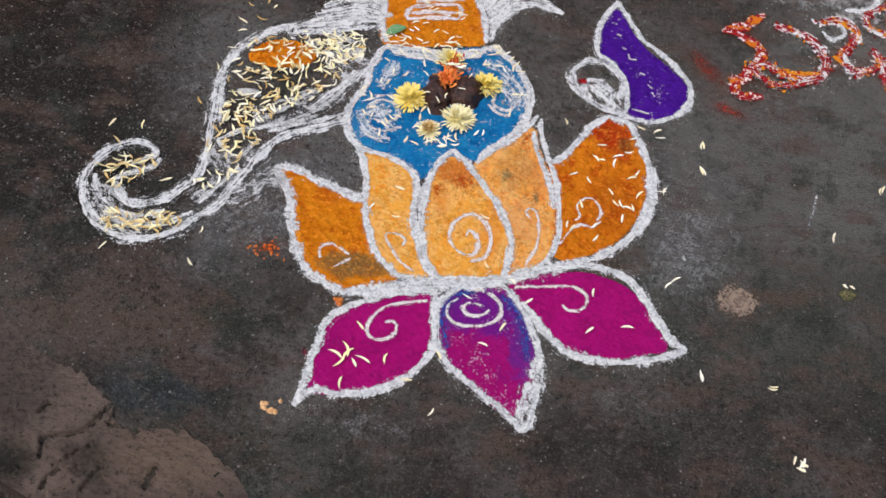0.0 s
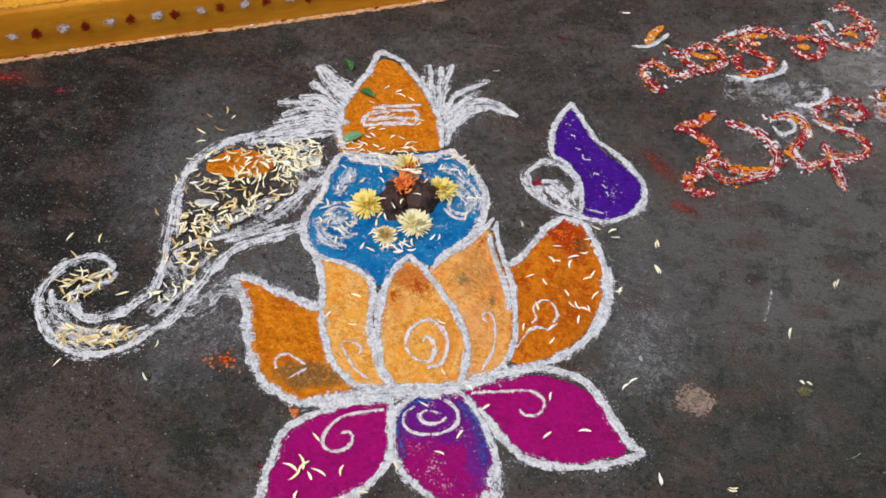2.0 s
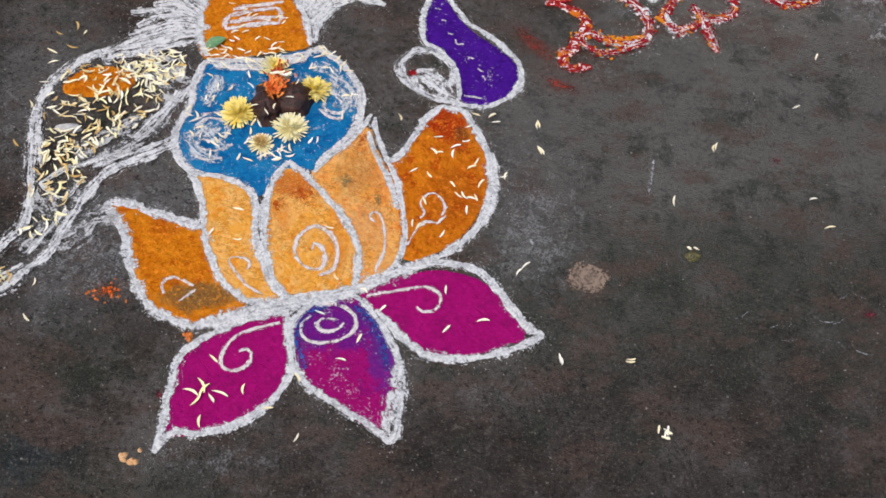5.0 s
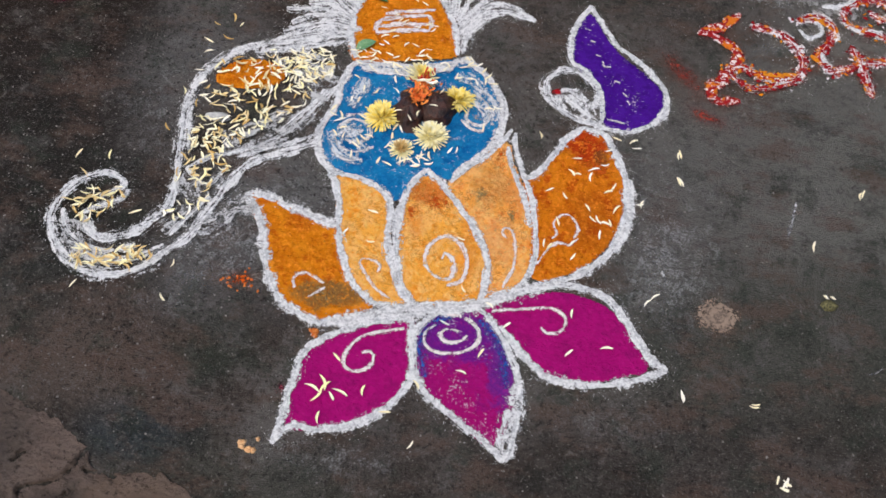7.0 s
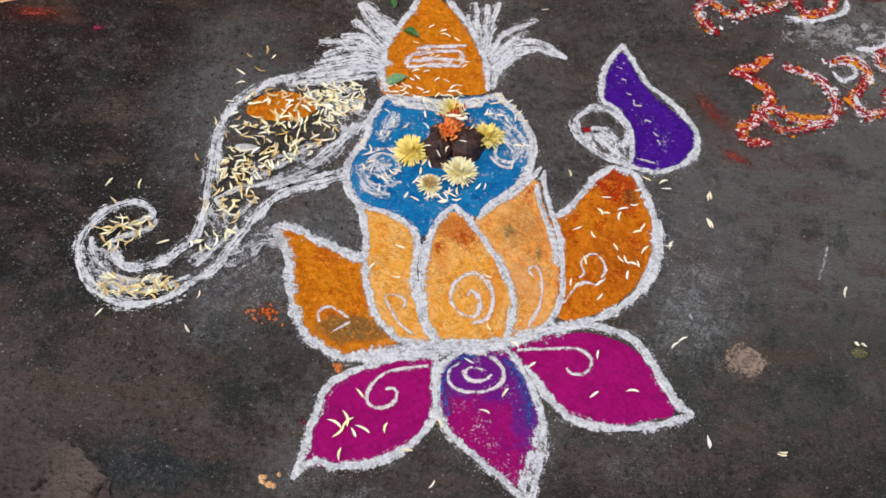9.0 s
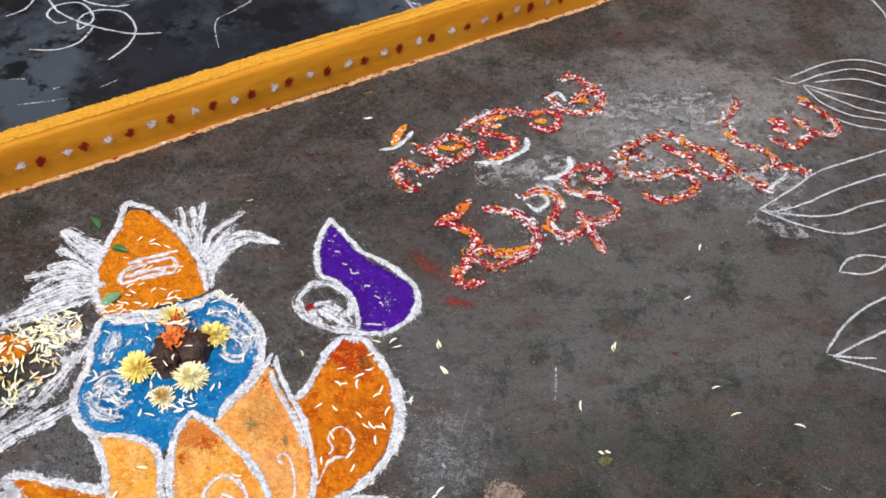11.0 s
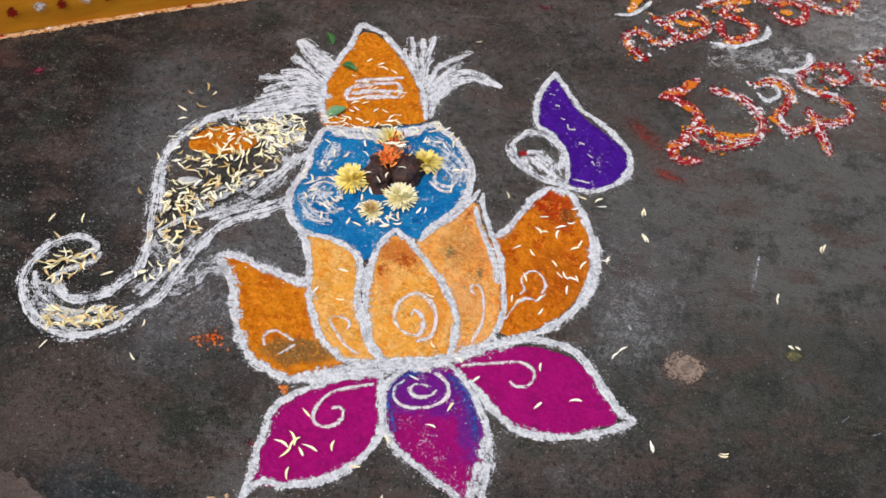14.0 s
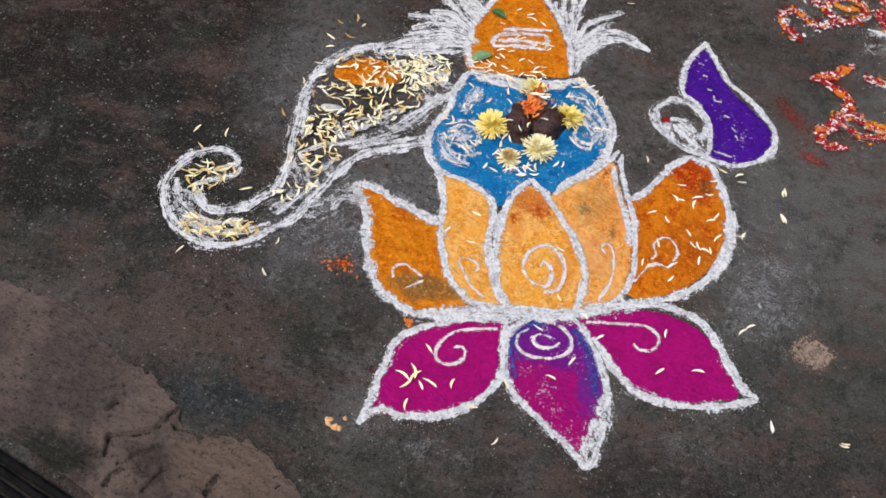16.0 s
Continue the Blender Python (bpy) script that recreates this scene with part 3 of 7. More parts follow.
def fill(name, points, material, parent, label="", grow=0.009, cell=0.0026):
    """A bed of loose powder inside a closed line: clotted on top, thinning out at a ragged rim."""
    rim = spline(points, 0.006, True)
    n = len(rim)
    area = sum(rim[i].x * rim[(i + 1) % n].y - rim[(i + 1) % n].x * rim[i].y for i in range(n))
    sign = 1 if area > 0 else -1
    poly = []
    for i, p in enumerate(rim):
        d = (rim[(i + 1) % n] - rim[i - 1]).normalized()
        q = p - Vector((-d.y, d.x, 0)) * sign * grow
        poly.append((q.x, q.y))
    x0, y0 = min(p[0] for p in poly), min(p[1] for p in poly)
    nx, ny = int((max(p[0] for p in poly) - x0) / cell) + 1, int((max(p[1] for p in poly) - y0) / cell) + 1
    turn = random.uniform(0, 3)
    lumpy = LUMPY.get(material, 1.25)
    keep = set()
    for j in range(ny):
        y = y0 + (j + 0.5) * cell
        cuts = []
        for i in range(n):
            (xa, ya), (xb, yb) = poly[i - 1], poly[i]
            if (ya > y) != (yb > y):
                cuts.append((xb - xa) * (y - ya) / (yb - ya) + xa)
        cuts.sort()
        for a, c in zip(cuts[::2], cuts[1::2]):
            a, c = a + random.uniform(-0.002, 0.002), c + random.uniform(-0.002, 0.002)
            keep.update((i, j) for i in range(max(0, int((a - x0) / cell)), min(nx, int((c - x0) / cell) + 1)))
    verts, at, faces = [], {}, []

    def corner(i, j):
        if (i, j) not in at:
            x, y = x0 + i * cell, y0 + j * cell
            full = all((i - a, j - c) in keep for a in (0, 1) for c in (0, 1))
            clot = noise.noise((x * 150, y * 150, turn)) + 0.7 * noise.noise((x * 70, y * 90, turn + 5)) + 0.5 * noise.noise((x * 330, y * 330, turn))
            z = 0.0009 + lumpy * 0.0009 * (1 + clot) if full else 0.0002
            at[i, j] = len(verts)
            verts.append((x + random.uniform(-0.3, 0.3) * cell, y + random.uniform(-0.3, 0.3) * cell, max(z, 0.0003)))
        return at[i, j]

    for i, j in sorted(keep):
        faces.append((corner(i, j), corner(i + 1, j), corner(i + 1, j + 1), corner(i, j + 1)))
    cells = sorted(keep)
    for k in range(int(len(cells) * CLOTS.get(material, 0.0))):
        i, j = random.choice(cells)
        x, y, r = x0 + (i + random.random()) * cell, y0 + (j + random.random()) * cell, random.uniform(0.001, 0.0026)
        first, a = len(verts), random.uniform(0, 1.5)
        for q in range(5):
            s = r * random.uniform(0.7, 1.25)
            verts.append((x + s * math.cos(a + q * 1.257), y + s * math.sin(a + q * 1.257), 0.0012))
        verts.append((x, y, 0.0019 + r * random.uniform(0.3, 0.75)))
        faces += [(first + q, first + (q + 1) % 5, first + 5) for q in range(5)]
    me = bpy.data.meshes.new(name)
    me.from_pydata(verts, [], faces)
    me.materials.append(material)
    me.polygons.foreach_set("use_smooth", [True] * len(me.polygons))
    ob = new(name, me)
    ob.parent = parent
    ob.matrix_parent_inverse = Matrix.Translation(-Vector(parent.location))
    if label:
        ob["label"] = label
    return ob


def mound(name, x, y, rx, ry, height, material, parent=None, label="", turn=0.0, rough=0.3, z=0.0, rings=6, spokes=20, low=0.0):
    """An uneven rounded lump."""
    bm = bmesh.new()
    ph = random.uniform(0, 99)
    c, s = math.cos(radians(turn)), math.sin(radians(turn))
    grid = []
    for i in range(1, rings + 1):
        a = i / rings * math.pi / 2 * 1.12
        row = []
        for j in range(spokes):
            b = j / spokes * math.tau
            k = 1 + rough * noise.noise((math.cos(b) * 1.6 + ph, math.sin(b) * 1.6, i * 0.35))
            u, v = rx * math.sin(a) * math.cos(b) * k, ry * math.sin(a) * math.sin(b) * k
            row.append(bm.verts.new((x + u * c - v * s, y + u * s + v * c, z + low + max(-low, height * math.cos(a) * (1 + rough * 0.6 * noise.noise((u * 60 + ph, v * 60, 0)))))))
        grid.append(row)
    tip = bm.verts.new((x, y, z + low + height))
    for j in range(spokes):
        bm.faces.new((tip, grid[0][j], grid[0][(j + 1) % spokes]))
    for a, b in zip(grid, grid[1:]):
        for j in range(spokes):
            bm.faces.new((a[j], b[j], b[(j + 1) % spokes], a[(j + 1) % spokes]))
    return obj(name, bm, material, parent, label)


def blot(name, x, y, rx, ry, material, parent, label="", turn=0.0, place=None, z=None):
    """A dab or spill: a disc whose rim breaks into grains."""
    bm = bmesh.new()
    uvl = bm.loops.layers.uv.new("UVMap")
    z = lift() * 0.4 if z is None else z
    c, s, ph = math.cos(radians(turn)), math.sin(radians(turn)), random.uniform(0, 99)
    place = place or Matrix()
    mid = bm.verts.new(place @ Vector((x, y, z + 0.0008)))
    rim = []
    for j in range(20):
        b = j / 20 * math.tau
        k = 1.1 + 0.35 * noise.noise((math.cos(b) * 1.3 + ph, math.sin(b) * 1.3, 3))
        u, v = rx * k * math.cos(b), ry * k * math.sin(b)
        rim.append(bm.verts.new(place @ Vector((x + u * c - v * s, y + u * s + v * c, z))))
    for j in range(20):
        f = bm.faces.new((mid, rim[j], rim[(j + 1) % 20]))
        for loop, uv in zip(f.loops, ((ph, 0), (ph + 0.01 * j, 1), (ph + 0.01 * j + 0.01, 1))):
            loop[uvl].uv = uv
    return obj(name, bm, material, parent, label)


# ---------------- the setting ----------------
def build_ground():
    bm = bmesh.new()
    s = [-400, -20, -2.5, -1.0, 0, 1.0, 2.5, 20, 400]
    v = [[bm.verts.new((x, y, 0)) for x in s] for y in s]
    for j in range(len(s) - 1):
        for i in range(len(s) - 1):
            bm.faces.new((v[j][i], v[j][i + 1], v[j + 1][i + 1], v[j + 1][i]))
    tagged(obj("ground", bm, M_GROUND), "worn dark grey concrete floor with damp and dusty stains", "floor", kind="structure")


KERB_TURN = 20.53
KERB = pose(-0.428, 0.815, 0, 0, 0, KERB_TURN)
KERB_HIGH = 0.123


def build_platform():
    """A low platform: orange painted riser, yellow painted lip, dark stone top."""
    bm = bmesh.new()
    profile = [(0.002, -0.05), (0.0, 0.0), (-0.001, 0.05), (0.0, KERB_HIGH - 0.012), (0.004, KERB_HIGH - 0.004), (0.013, KERB_HIGH), (0.034, KERB_HIGH + 0.001), (0.036, KERB_HIGH - 0.05)]
    rows = []
    for i in range(281):
        x = -5.0 + i * 0.05
        rows.append([bm.verts.new(KERB @ Vector((x, y + 0.004 * noise.noise((x * 2.2, z * 12, 4)), z + (0.003 * noise.noise((x * 1.7, 3, 8)) if z > 0.06 else 0)))) for y, z in profile])
    for a, b in zip(rows, rows[1:]):
        for j in range(len(profile) - 1):
            bm.faces.new((a[j], b[j], b[j + 1], a[j + 1]))
    bmesh.ops.recalc_face_normals(bm, faces=bm.faces)
    kerb = tagged(obj("kerb", bm, M_KERB), "orange painted platform edge with red and white dabs", "kerb", kind="structure")
    bm = bmesh.new()
    q = [bm.verts.new(KERB @ Vector(p)) for p in ((-5, 0.033, KERB_HIGH - 0.002), (9, 0.033, KERB_HIGH - 0.002), (9, 6, KERB_HIGH - 0.002), (-5, 6, KERB_HIGH - 0.002))]
    w = [bm.verts.new(KERB @ Vector(p)) for p in ((-5, 0.033, -0.05), (9, 0.033, -0.05), (9, 6, -0.05), (-5, 6, -0.05))]
    bm.faces.new(q)
    for i in range(4):
        bm.faces.new((q[i], w[i], w[(i + 1) % 4], q[(i + 1) % 4]))
    bmesh.ops.recalc_face_normals(bm, faces=bm.faces)
    tagged(obj("platform_floor", bm, M_SLAB), "dark damp stone platform top", "floor", kind="structure")
    # painted lip with a ragged brush edge, and flaking paint along the foot
    strokes("painted_lip", [[(-4.5 + 0.25 * i, 0.026 + 0.002 * math.sin(i * 1.9), KERB_HIGH) for i in range(52)]], 0.021, M_KERB_TOP_RAG, kerb, "yellow-orange painted lip", z=0.0004, place=KERB, wob=0.06)
    strokes("flaking_paint", [[(-4.5 + 0.25 * i, -0.008 + 0.003 * math.sin(i * 2.3), 0) for i in range(52)]], 0.015, M_SKIRT, kerb, "flaking pale orange paint along the foot", z=0.002, place=KERB, wob=0.3)
    face = KERB @ Matrix.Rotation(radians(90), 4, "X")
    for i in range(-14, 34):
        x = 0.045 + 0.0965 * i
        faded = i > 11
        blot("white_dab", x + random.uniform(-0.004, 0.004), 0.062 + random.uniform(-0.003, 0.003), 0.018, 0.018, M_DOT_PINK if faded else M_DOT_WHITE, kerb, place=face, z=0.006)
        blot("red_dab", x + 0.043 + random.uniform(-0.005, 0.005), 0.06 + random.uniform(-0.005, 0.004), 0.0155, 0.02 + (0.005 if faded else 0), M_DOT_RED, kerb, place=face, z=0.006)
        if i % 2 == 0:
            blot("red_dab", x + random.uniform(-0.02, 0.02), -0.008, 0.009, 0.006, M_DOT_RED, kerb, place=KERB, z=0.0045)
        elif i < 8:
            blot("white_dab", x + random.uniform(-0.02, 0.02), -0.008, 0.011, 0.006, M_DOT_WHITE, kerb, place=KERB, z=0.0045)


def near_line(x, y, line):
    """Distance from a point to a line of points."""
    best = 9.0
    for (x1, y1), (x2, y2) in zip(line, line[1:]):
        dx, dy = x2 - x1, y2 - y1
        t = max(0.0, min(1.0, ((x - x1) * dx + (y - y1) * dy) / (dx * dx + dy * dy)))
        best = min(best, math.hypot(x - x1 - t * dx, y - y1 - t * dy))
    return best


MUD_CRACKS = [
    [(-0.531, -0.388), (-0.538, -0.409), (-0.553, -0.433), (-0.572, -0.449), (-0.596, -0.454), (-0.616, -0.463), (-0.611, -0.489)],
    [(-0.545, -0.463), (-0.56, -0.478), (-0.575, -0.489), (-0.586, -0.497)],
    [(-0.44, -0.485), (-0.445, -0.505), (-0.447, -0.517)],
    [(-0.518, -0.496), (-0.529, -0.515), (-0.537, -0.533)],
    [(-0.625, -0.405), (-0.636, -0.42)],
    [(-0.526, -0.425), (-0.5, -0.424), (-0.48, -0.43)],
    [(-0.577, -0.506), (-0.591, -0.518), (-0.594, -0.535)]]


def build_mud():
    """A thin crust of dried mud plaster, one smooth plate broken by cracks, running down to a dark drain edge."""
    bm = bmesh.new()
    nx, ny = 520, 130
    top = spline([(-1.7, -0.1), (-1.2, -0.17), (-0.867, -0.236), (-0.759, -0.25), (-0.695, -0.298), (-0.641, -0.327), (-0.587, -0.347), (-0.562, -0.363), (-0.531, -0.388), (-0.52, -0.415), (-0.48, -0.424), (-0.436, -0.42), (-0.394, -0.425), (-0.349, -0.455), (-0.316, -0.477), (-0.292, -0.51), (-0.28, -0.57), (-0.27, -0.7)], 0.002)
    grid = []
    for i in range(nx + 1):
        u = i / nx
        # most of the columns lie in the cracked stretch
        u = u * 0.5 / 0.12 if u < 0.12 else 0.5 + (u - 0.12) * 0.3 / 0.73 if u < 0.85 else 0.8 + (u - 0.85) * 0.2 / 0.15
        p = top[int(u * (len(top) - 1))]
        ragged = 0.007 * noise.noise((p.x * 60, p.y * 60, 7)) + 0.004 * noise.noise((p.x * 170, p.y * 170, 7))
        reach = max(0.02, p.y + 0.72 + 0.39 * (p.x + 0.1))
        row = []
        for j in range(ny + 1):
            v = j / ny
            x, y = p.x - 0.09 * v, p.y + ragged * (1 - v) - reach * 0.98 * v
            edge = min(1.0, v * reach / 0.02)
            h = edge * (0.0035 + 0.003 * noise.noise((x * 9, y * 9, 0)) + 0.006 * noise.noise((x * 30, y * 48, 2)) + 0.0034 * noise.noise((x * 120, y * 150, 6)))
            if -0.7 < x < -0.38 and y > -0.57:
                plate = min(1.0, max(0.0, 1.35 - math.hypot((x + 0.575) / 0.075, (y + 0.405) / 0.06)) * 3)
                h += 0.003 * plate * edge
                gap = min(near_line(x, y, c) for c in MUD_CRACKS)
                gap += 0.004 * noise.noise((x * 70, y * 70, 3)) + 0.0025 * noise.noise((x * 210, y * 210, 3))
                if gap < 0.0036:
                    h -= 0.03 * (1 - max(gap, 0.0) / 0.0036) ** 0.5
                elif gap < 0.012:
                    h += 0.004 * (1 - (gap - 0.0036) / 0.0084)
                # flakes lifted off in steps
                flake = noise.noise((x * 24, y * 42, 5)) + 0.5 * noise.noise((x * 75, y * 95, 1))
                h += (0.0035 if flake > 0.12 else 0.0) + (0.003 if flake > 0.42 else 0.0)
            row.append(bm.verts.new((x, y, h + 0.0012 if 0 < j else -0.002)))
        grid.append(row)
    for a, b in zip(grid, grid[1:]):
        for j in range(ny):
            bm.faces.new((a[j], a[j + 1], b[j + 1], b[j]))
    bmesh.ops.recalc_face_normals(bm, faces=bm.faces)
    tagged(obj("mud_crust", bm, M_MUD), "cracked crust of dried brown mud plaster on the floor", "mud", kind="structure")
    drain = tagged(new("drain_edge"), "dark grooved edge of a drain beside the mud", "drain", kind="structure")
    place = pose(-0.70, -0.535, 0, 0, 0, -21)
    drain.location = (-0.7, -0.56, 0)
    for k in range(9):
        bm = bmesh.new()
        rows = []
        y0 = -0.012 - k * 0.017
        for i in range(60):
            x = -0.9 + i * 0.03
            sway = 0.004 * noise.noise((x * 4, k * 3.1, 0))
            z = 0.012 + 0.004 * noise.noise((x * 8, k * 1.7, 4)) - 0.0015 * k
            rows.append([bm.verts.new(place @ Vector((x, y0 + y + sway, z + dz))) for y, dz in ((0.0085, -0.025), (0.007, -0.003), (0.002, 0.0), (-0.004, -0.001), (-0.0085, -0.025))])
        for a, b in zip(rows, rows[1:]):
            for j in range(4):
                bm.faces.new((a[j], a[j + 1], b[j + 1], b[j]))
        obj("ridge", bm, M_TAR, drain)


# ---------------- petals, flowers, leaves ----------------
def strap(bm, at, heading, pitch, length, width, curl, twist=0.0, n=6):
    """One narrow petal: hollow along its middle, rounded at its tip, bending upwards by curl."""
    d = Vector((math.cos(heading), math.sin(heading), 0))
    side = Vector((-d.y, d.x, 0))
    up = Vector((0, 0, 1))
    p, a = Vector(at), pitch
    rows = []
    for i in range(n + 1):
        t = i / n
        w = width * 0.5 * (0.45 + 1.1 * t - 0.55 * t * t) * (1.0 if t < 0.85 else 0.55)
        dirn = d * math.cos(a) + up * math.sin(a)
        nor = up * math.cos(a) - d * math.sin(a)
        s = side * math.cos(twist * t) + nor * math.sin(twist * t)
        rows.append((bm.verts.new(p - s * w + nor * w * 0.35), bm.verts.new(p), bm.verts.new(p + s * w + nor * w * 0.35)))
        p = p + dirn * (length / n)
        a += curl / n
    for r, q in zip(rows, rows[1:]):
        bm.faces.new((r[0], r[1], q[1], q[0]))
        bm.faces.new((r[1], r[2], q[2], q[1]))


def bent_strap(bm, length, width, bow, rise, n=7):
    """A fallen petal lying flat, bowed sideways."""
    rows = []
    for i in range(n + 1):
        t = i / n - 0.5
        w = width * 0.5 * max(0.28, 1 - (2.1 * t) ** 4) * (0.75 + 0.5 * (t + 0.5))
        x, y = t * length, bow * length * (1 - 4 * t * t)
        z = 0.0012 + rise * (4 * t * t)
        rows.append((bm.verts.new((x, y - w, z + w * 0.5)), bm.verts.new((x, y, z)), bm.verts.new((x, y + w, z + w * 0.5))))
    for r, q in zip(rows, rows[1:]):
        bm.faces.new((r[0], r[1], q[1], q[0]))
        bm.faces.new((r[1], r[2], q[2], q[1]))


PETAL_MESHES = []


def make_petal_meshes():
    for material in (M_CREAM, M_CREAM, M_PALE, M_OCHRE):
        for k in range(5):
            bm = bmesh.new()
            bent_strap(bm, random.uniform(0.014, 0.025), random.uniform(0.0026, 0.0042), random.uniform(-0.16, 0.16), random.uniform(0.0, 0.003))
            me = bpy.data.meshes.new("flower_petal")
            bm.to_mesh(me)
            bm.free()
            me.materials.append(material)
            me.polygons.foreach_set("use_smooth", [True] * len(me.polygons))
            PETAL_MESHES.append(me)


def fallen(x, y, heading, label, kind=None, z=0.0, scale=1.0):
    me = PETAL_MESHES[random.randrange(len(PETAL_MESHES)) if kind is None else kind * 5 + random.randrange(5)]
    ob = new("flower_petal", me)
    ob.matrix_world = pose(x, y, z + 0.0036 + 0.0006 * random.random(), random.uniform(-14, 14), random.uniform(-8, 8), heading) @ Matrix.Scale(scale, 4)
    return tagged(ob, label, "petal", "scattered petals")


def in_zone(poly, count):
    xs, ys = [p[0] for p in poly], [p[1] for p in poly]
    out = []
    while len(out) < count:
        x, y = random.uniform(min(xs), max(xs)), random.uniform(min(ys), max(ys))
        if inside(x, y, poly):
            out.append((x, y))
    return out


def petal_heap(name, poly, count, materials, label, high=0.006):
    """Petals strewn too thick to count."""
    e = tagged(new(name), label, "petals", kind="stuff")
    mid = [sum(p[k] for p in poly) / len(poly) for k in (0, 1)]
    e.location = (*mid, 0)
    for m in materials:
        bm = bmesh.new()
        for x, y in in_zone(poly, count // len(materials)):
            start = len(bm.verts)
            bent_strap(bm, random.uniform(0.012, 0.026), random.uniform(0.0028, 0.0052), random.uniform(-0.2, 0.2), random.uniform(0, 0.004), 5)
            bm.verts.ensure_lookup_table()
            mat = pose(x, y, 0.0036 + random.random() * high, random.uniform(-25, 25), random.uniform(-14, 14), random.uniform(0, 360))
            bmesh.ops.transform(bm, matrix=mat, verts=bm.verts[start:])
        obj("petals", bm, m, e)


def chrysanthemum(x, y, radius, outer, inner, label, z=0.0, tilt=(0, 0), rows=5):
    e = thing("chrysanthemum", x, y, label, "flower", "chrysanthemums by the lump", z=z)
    turn = pose(x, y, z + 0.004, tilt[0], tilt[1], random.uniform(0, 360))
    for name, mat, rings in (("outer_petals", outer, range(0, rows - 2)), ("inner_petals", inner, range(rows - 2, rows + 1))):
        bm = bmesh.new()
        for r in rings:
            f = r / rows
            count = int(38 - 18 * f)
            for k in range(count):
                h = (k + 0.5 * (r % 2) + random.uniform(-0.3, 0.3)) / count * math.tau
                length = radius * (1.02 - 0.62 * f) * random.uniform(0.82, 1.1)
                base = Vector((math.cos(h), math.sin(h), 0)) * radius * 0.1 + Vector((0, 0, 0.003 + 0.008 * f))
                strap(bm, base, h, radians(2 + 60 * f + random.uniform(-9, 9)), length, radius * 0.13, radians(random.uniform(-5, 35)), random.uniform(-0.5, 0.5))
        bmesh.ops.transform(bm, matrix=turn, verts=bm.verts)
        obj(name, bm, mat, e)
    bm = bmesh.new()
    bmesh.ops.create_uvsphere(bm, u_segments=10, v_segments=6, radius=radius * 0.3)
    bmesh.ops.transform(bm, matrix=turn @ pose(0, 0, 0.006) @ Matrix.Diagonal((1, 1, 0.6, 1)), verts=bm.verts)
    obj("heart", bm, inner, e)
    return e


def leaf(x, y, heading, length, width, material, label, z=0.006):
    e = thing("green_leaf", x, y, label, "leaf", "leaves on the drawing", z=z)
    place = pose(x, y, z, 10, -6, heading)
    bm = bmesh.new()
    rows = []
    for i in range(9):
        t = i / 8
        w = width * 0.5 * math.sin(math.pi * t ** 0.8) ** 0.8 if 0 < t < 1 else 0.0004
        p = (t - 0.5) * length
        rows.append([bm.verts.new(place @ Vector((p, v * w, abs(v) * w * 0.35 + 0.004 * math.sin(3 * t)))) for v in (-1, -0.5, 0, 0.5, 1)])
    for a, b in zip(rows, rows[1:]):
        for j in range(4):
            bm.faces.new((a[j], a[j + 1], b[j + 1], b[j]))
    obj("blade", bm, material, e)
    bm = bmesh.new()
    uvl = bm.loops.layers.uv.new("UVMap")
    for k in range(6):
        a, b = place @ Vector(((k / 6 - 0.5) * length, 0, 0.0008 + 0.004 * math.sin(3 * k / 6))), place @ Vector((((k + 1) / 6 - 0.5) * length, 0, 0.0008 + 0.004 * math.sin(3 * (k + 1) / 6)))
        s = place.to_3x3() @ Vector((0, 0.0006, 0))
        bm.faces.new([bm.verts.new(q) for q in (a - s, a + s, b + s, b - s)])
    obj("midrib", bm, M_LEAF_PALE, e)


def crumbs(name, x, y, spread, count, size, material, label, category, kind=""):
    e = thing(name, x, y, label, category, kind=kind)
    for k in range(count):
        mound("crumb", x + random.gauss(0, spread), y + random.gauss(0, spread * 0.7), size * random.uniform(0.5, 1.2), size * random.uniform(0.5, 1.1), size * random.uniform(0.5, 0.9), material, e, rings=3, spokes=7, rough=0.5, turn=random.uniform(0, 180))


def grains(name, spots, sizes, material, label, category):
    """Loose grains too many to count."""
    verts, faces = [], []
    for x, y in spots:
        r = random.uniform(*sizes)
        a = random.uniform(0, math.tau)
        b = len(verts)
        for k in range(4):
            g = a + k * math.tau / 4
            q = r * random.uniform(0.6, 1.2)
            verts.append((x + q * math.cos(g), y + q * math.sin(g), 0.0001))
        verts.append((x + random.uniform(-0.3, 0.3) * r, y, r * random.uniform(0.5, 1.0)))
        faces += [(b + k, b + (k + 1) % 4, b + 4) for k in range(4)]
    me = bpy.data.meshes.new(name)
    me.from_pydata(verts, [], faces)
    me.materials.append(material)
    tagged(new(name, me), label, category, kind="stuff")


build_ground()
build_platform()
build_mud()


# ---------------- powder drawings ----------------

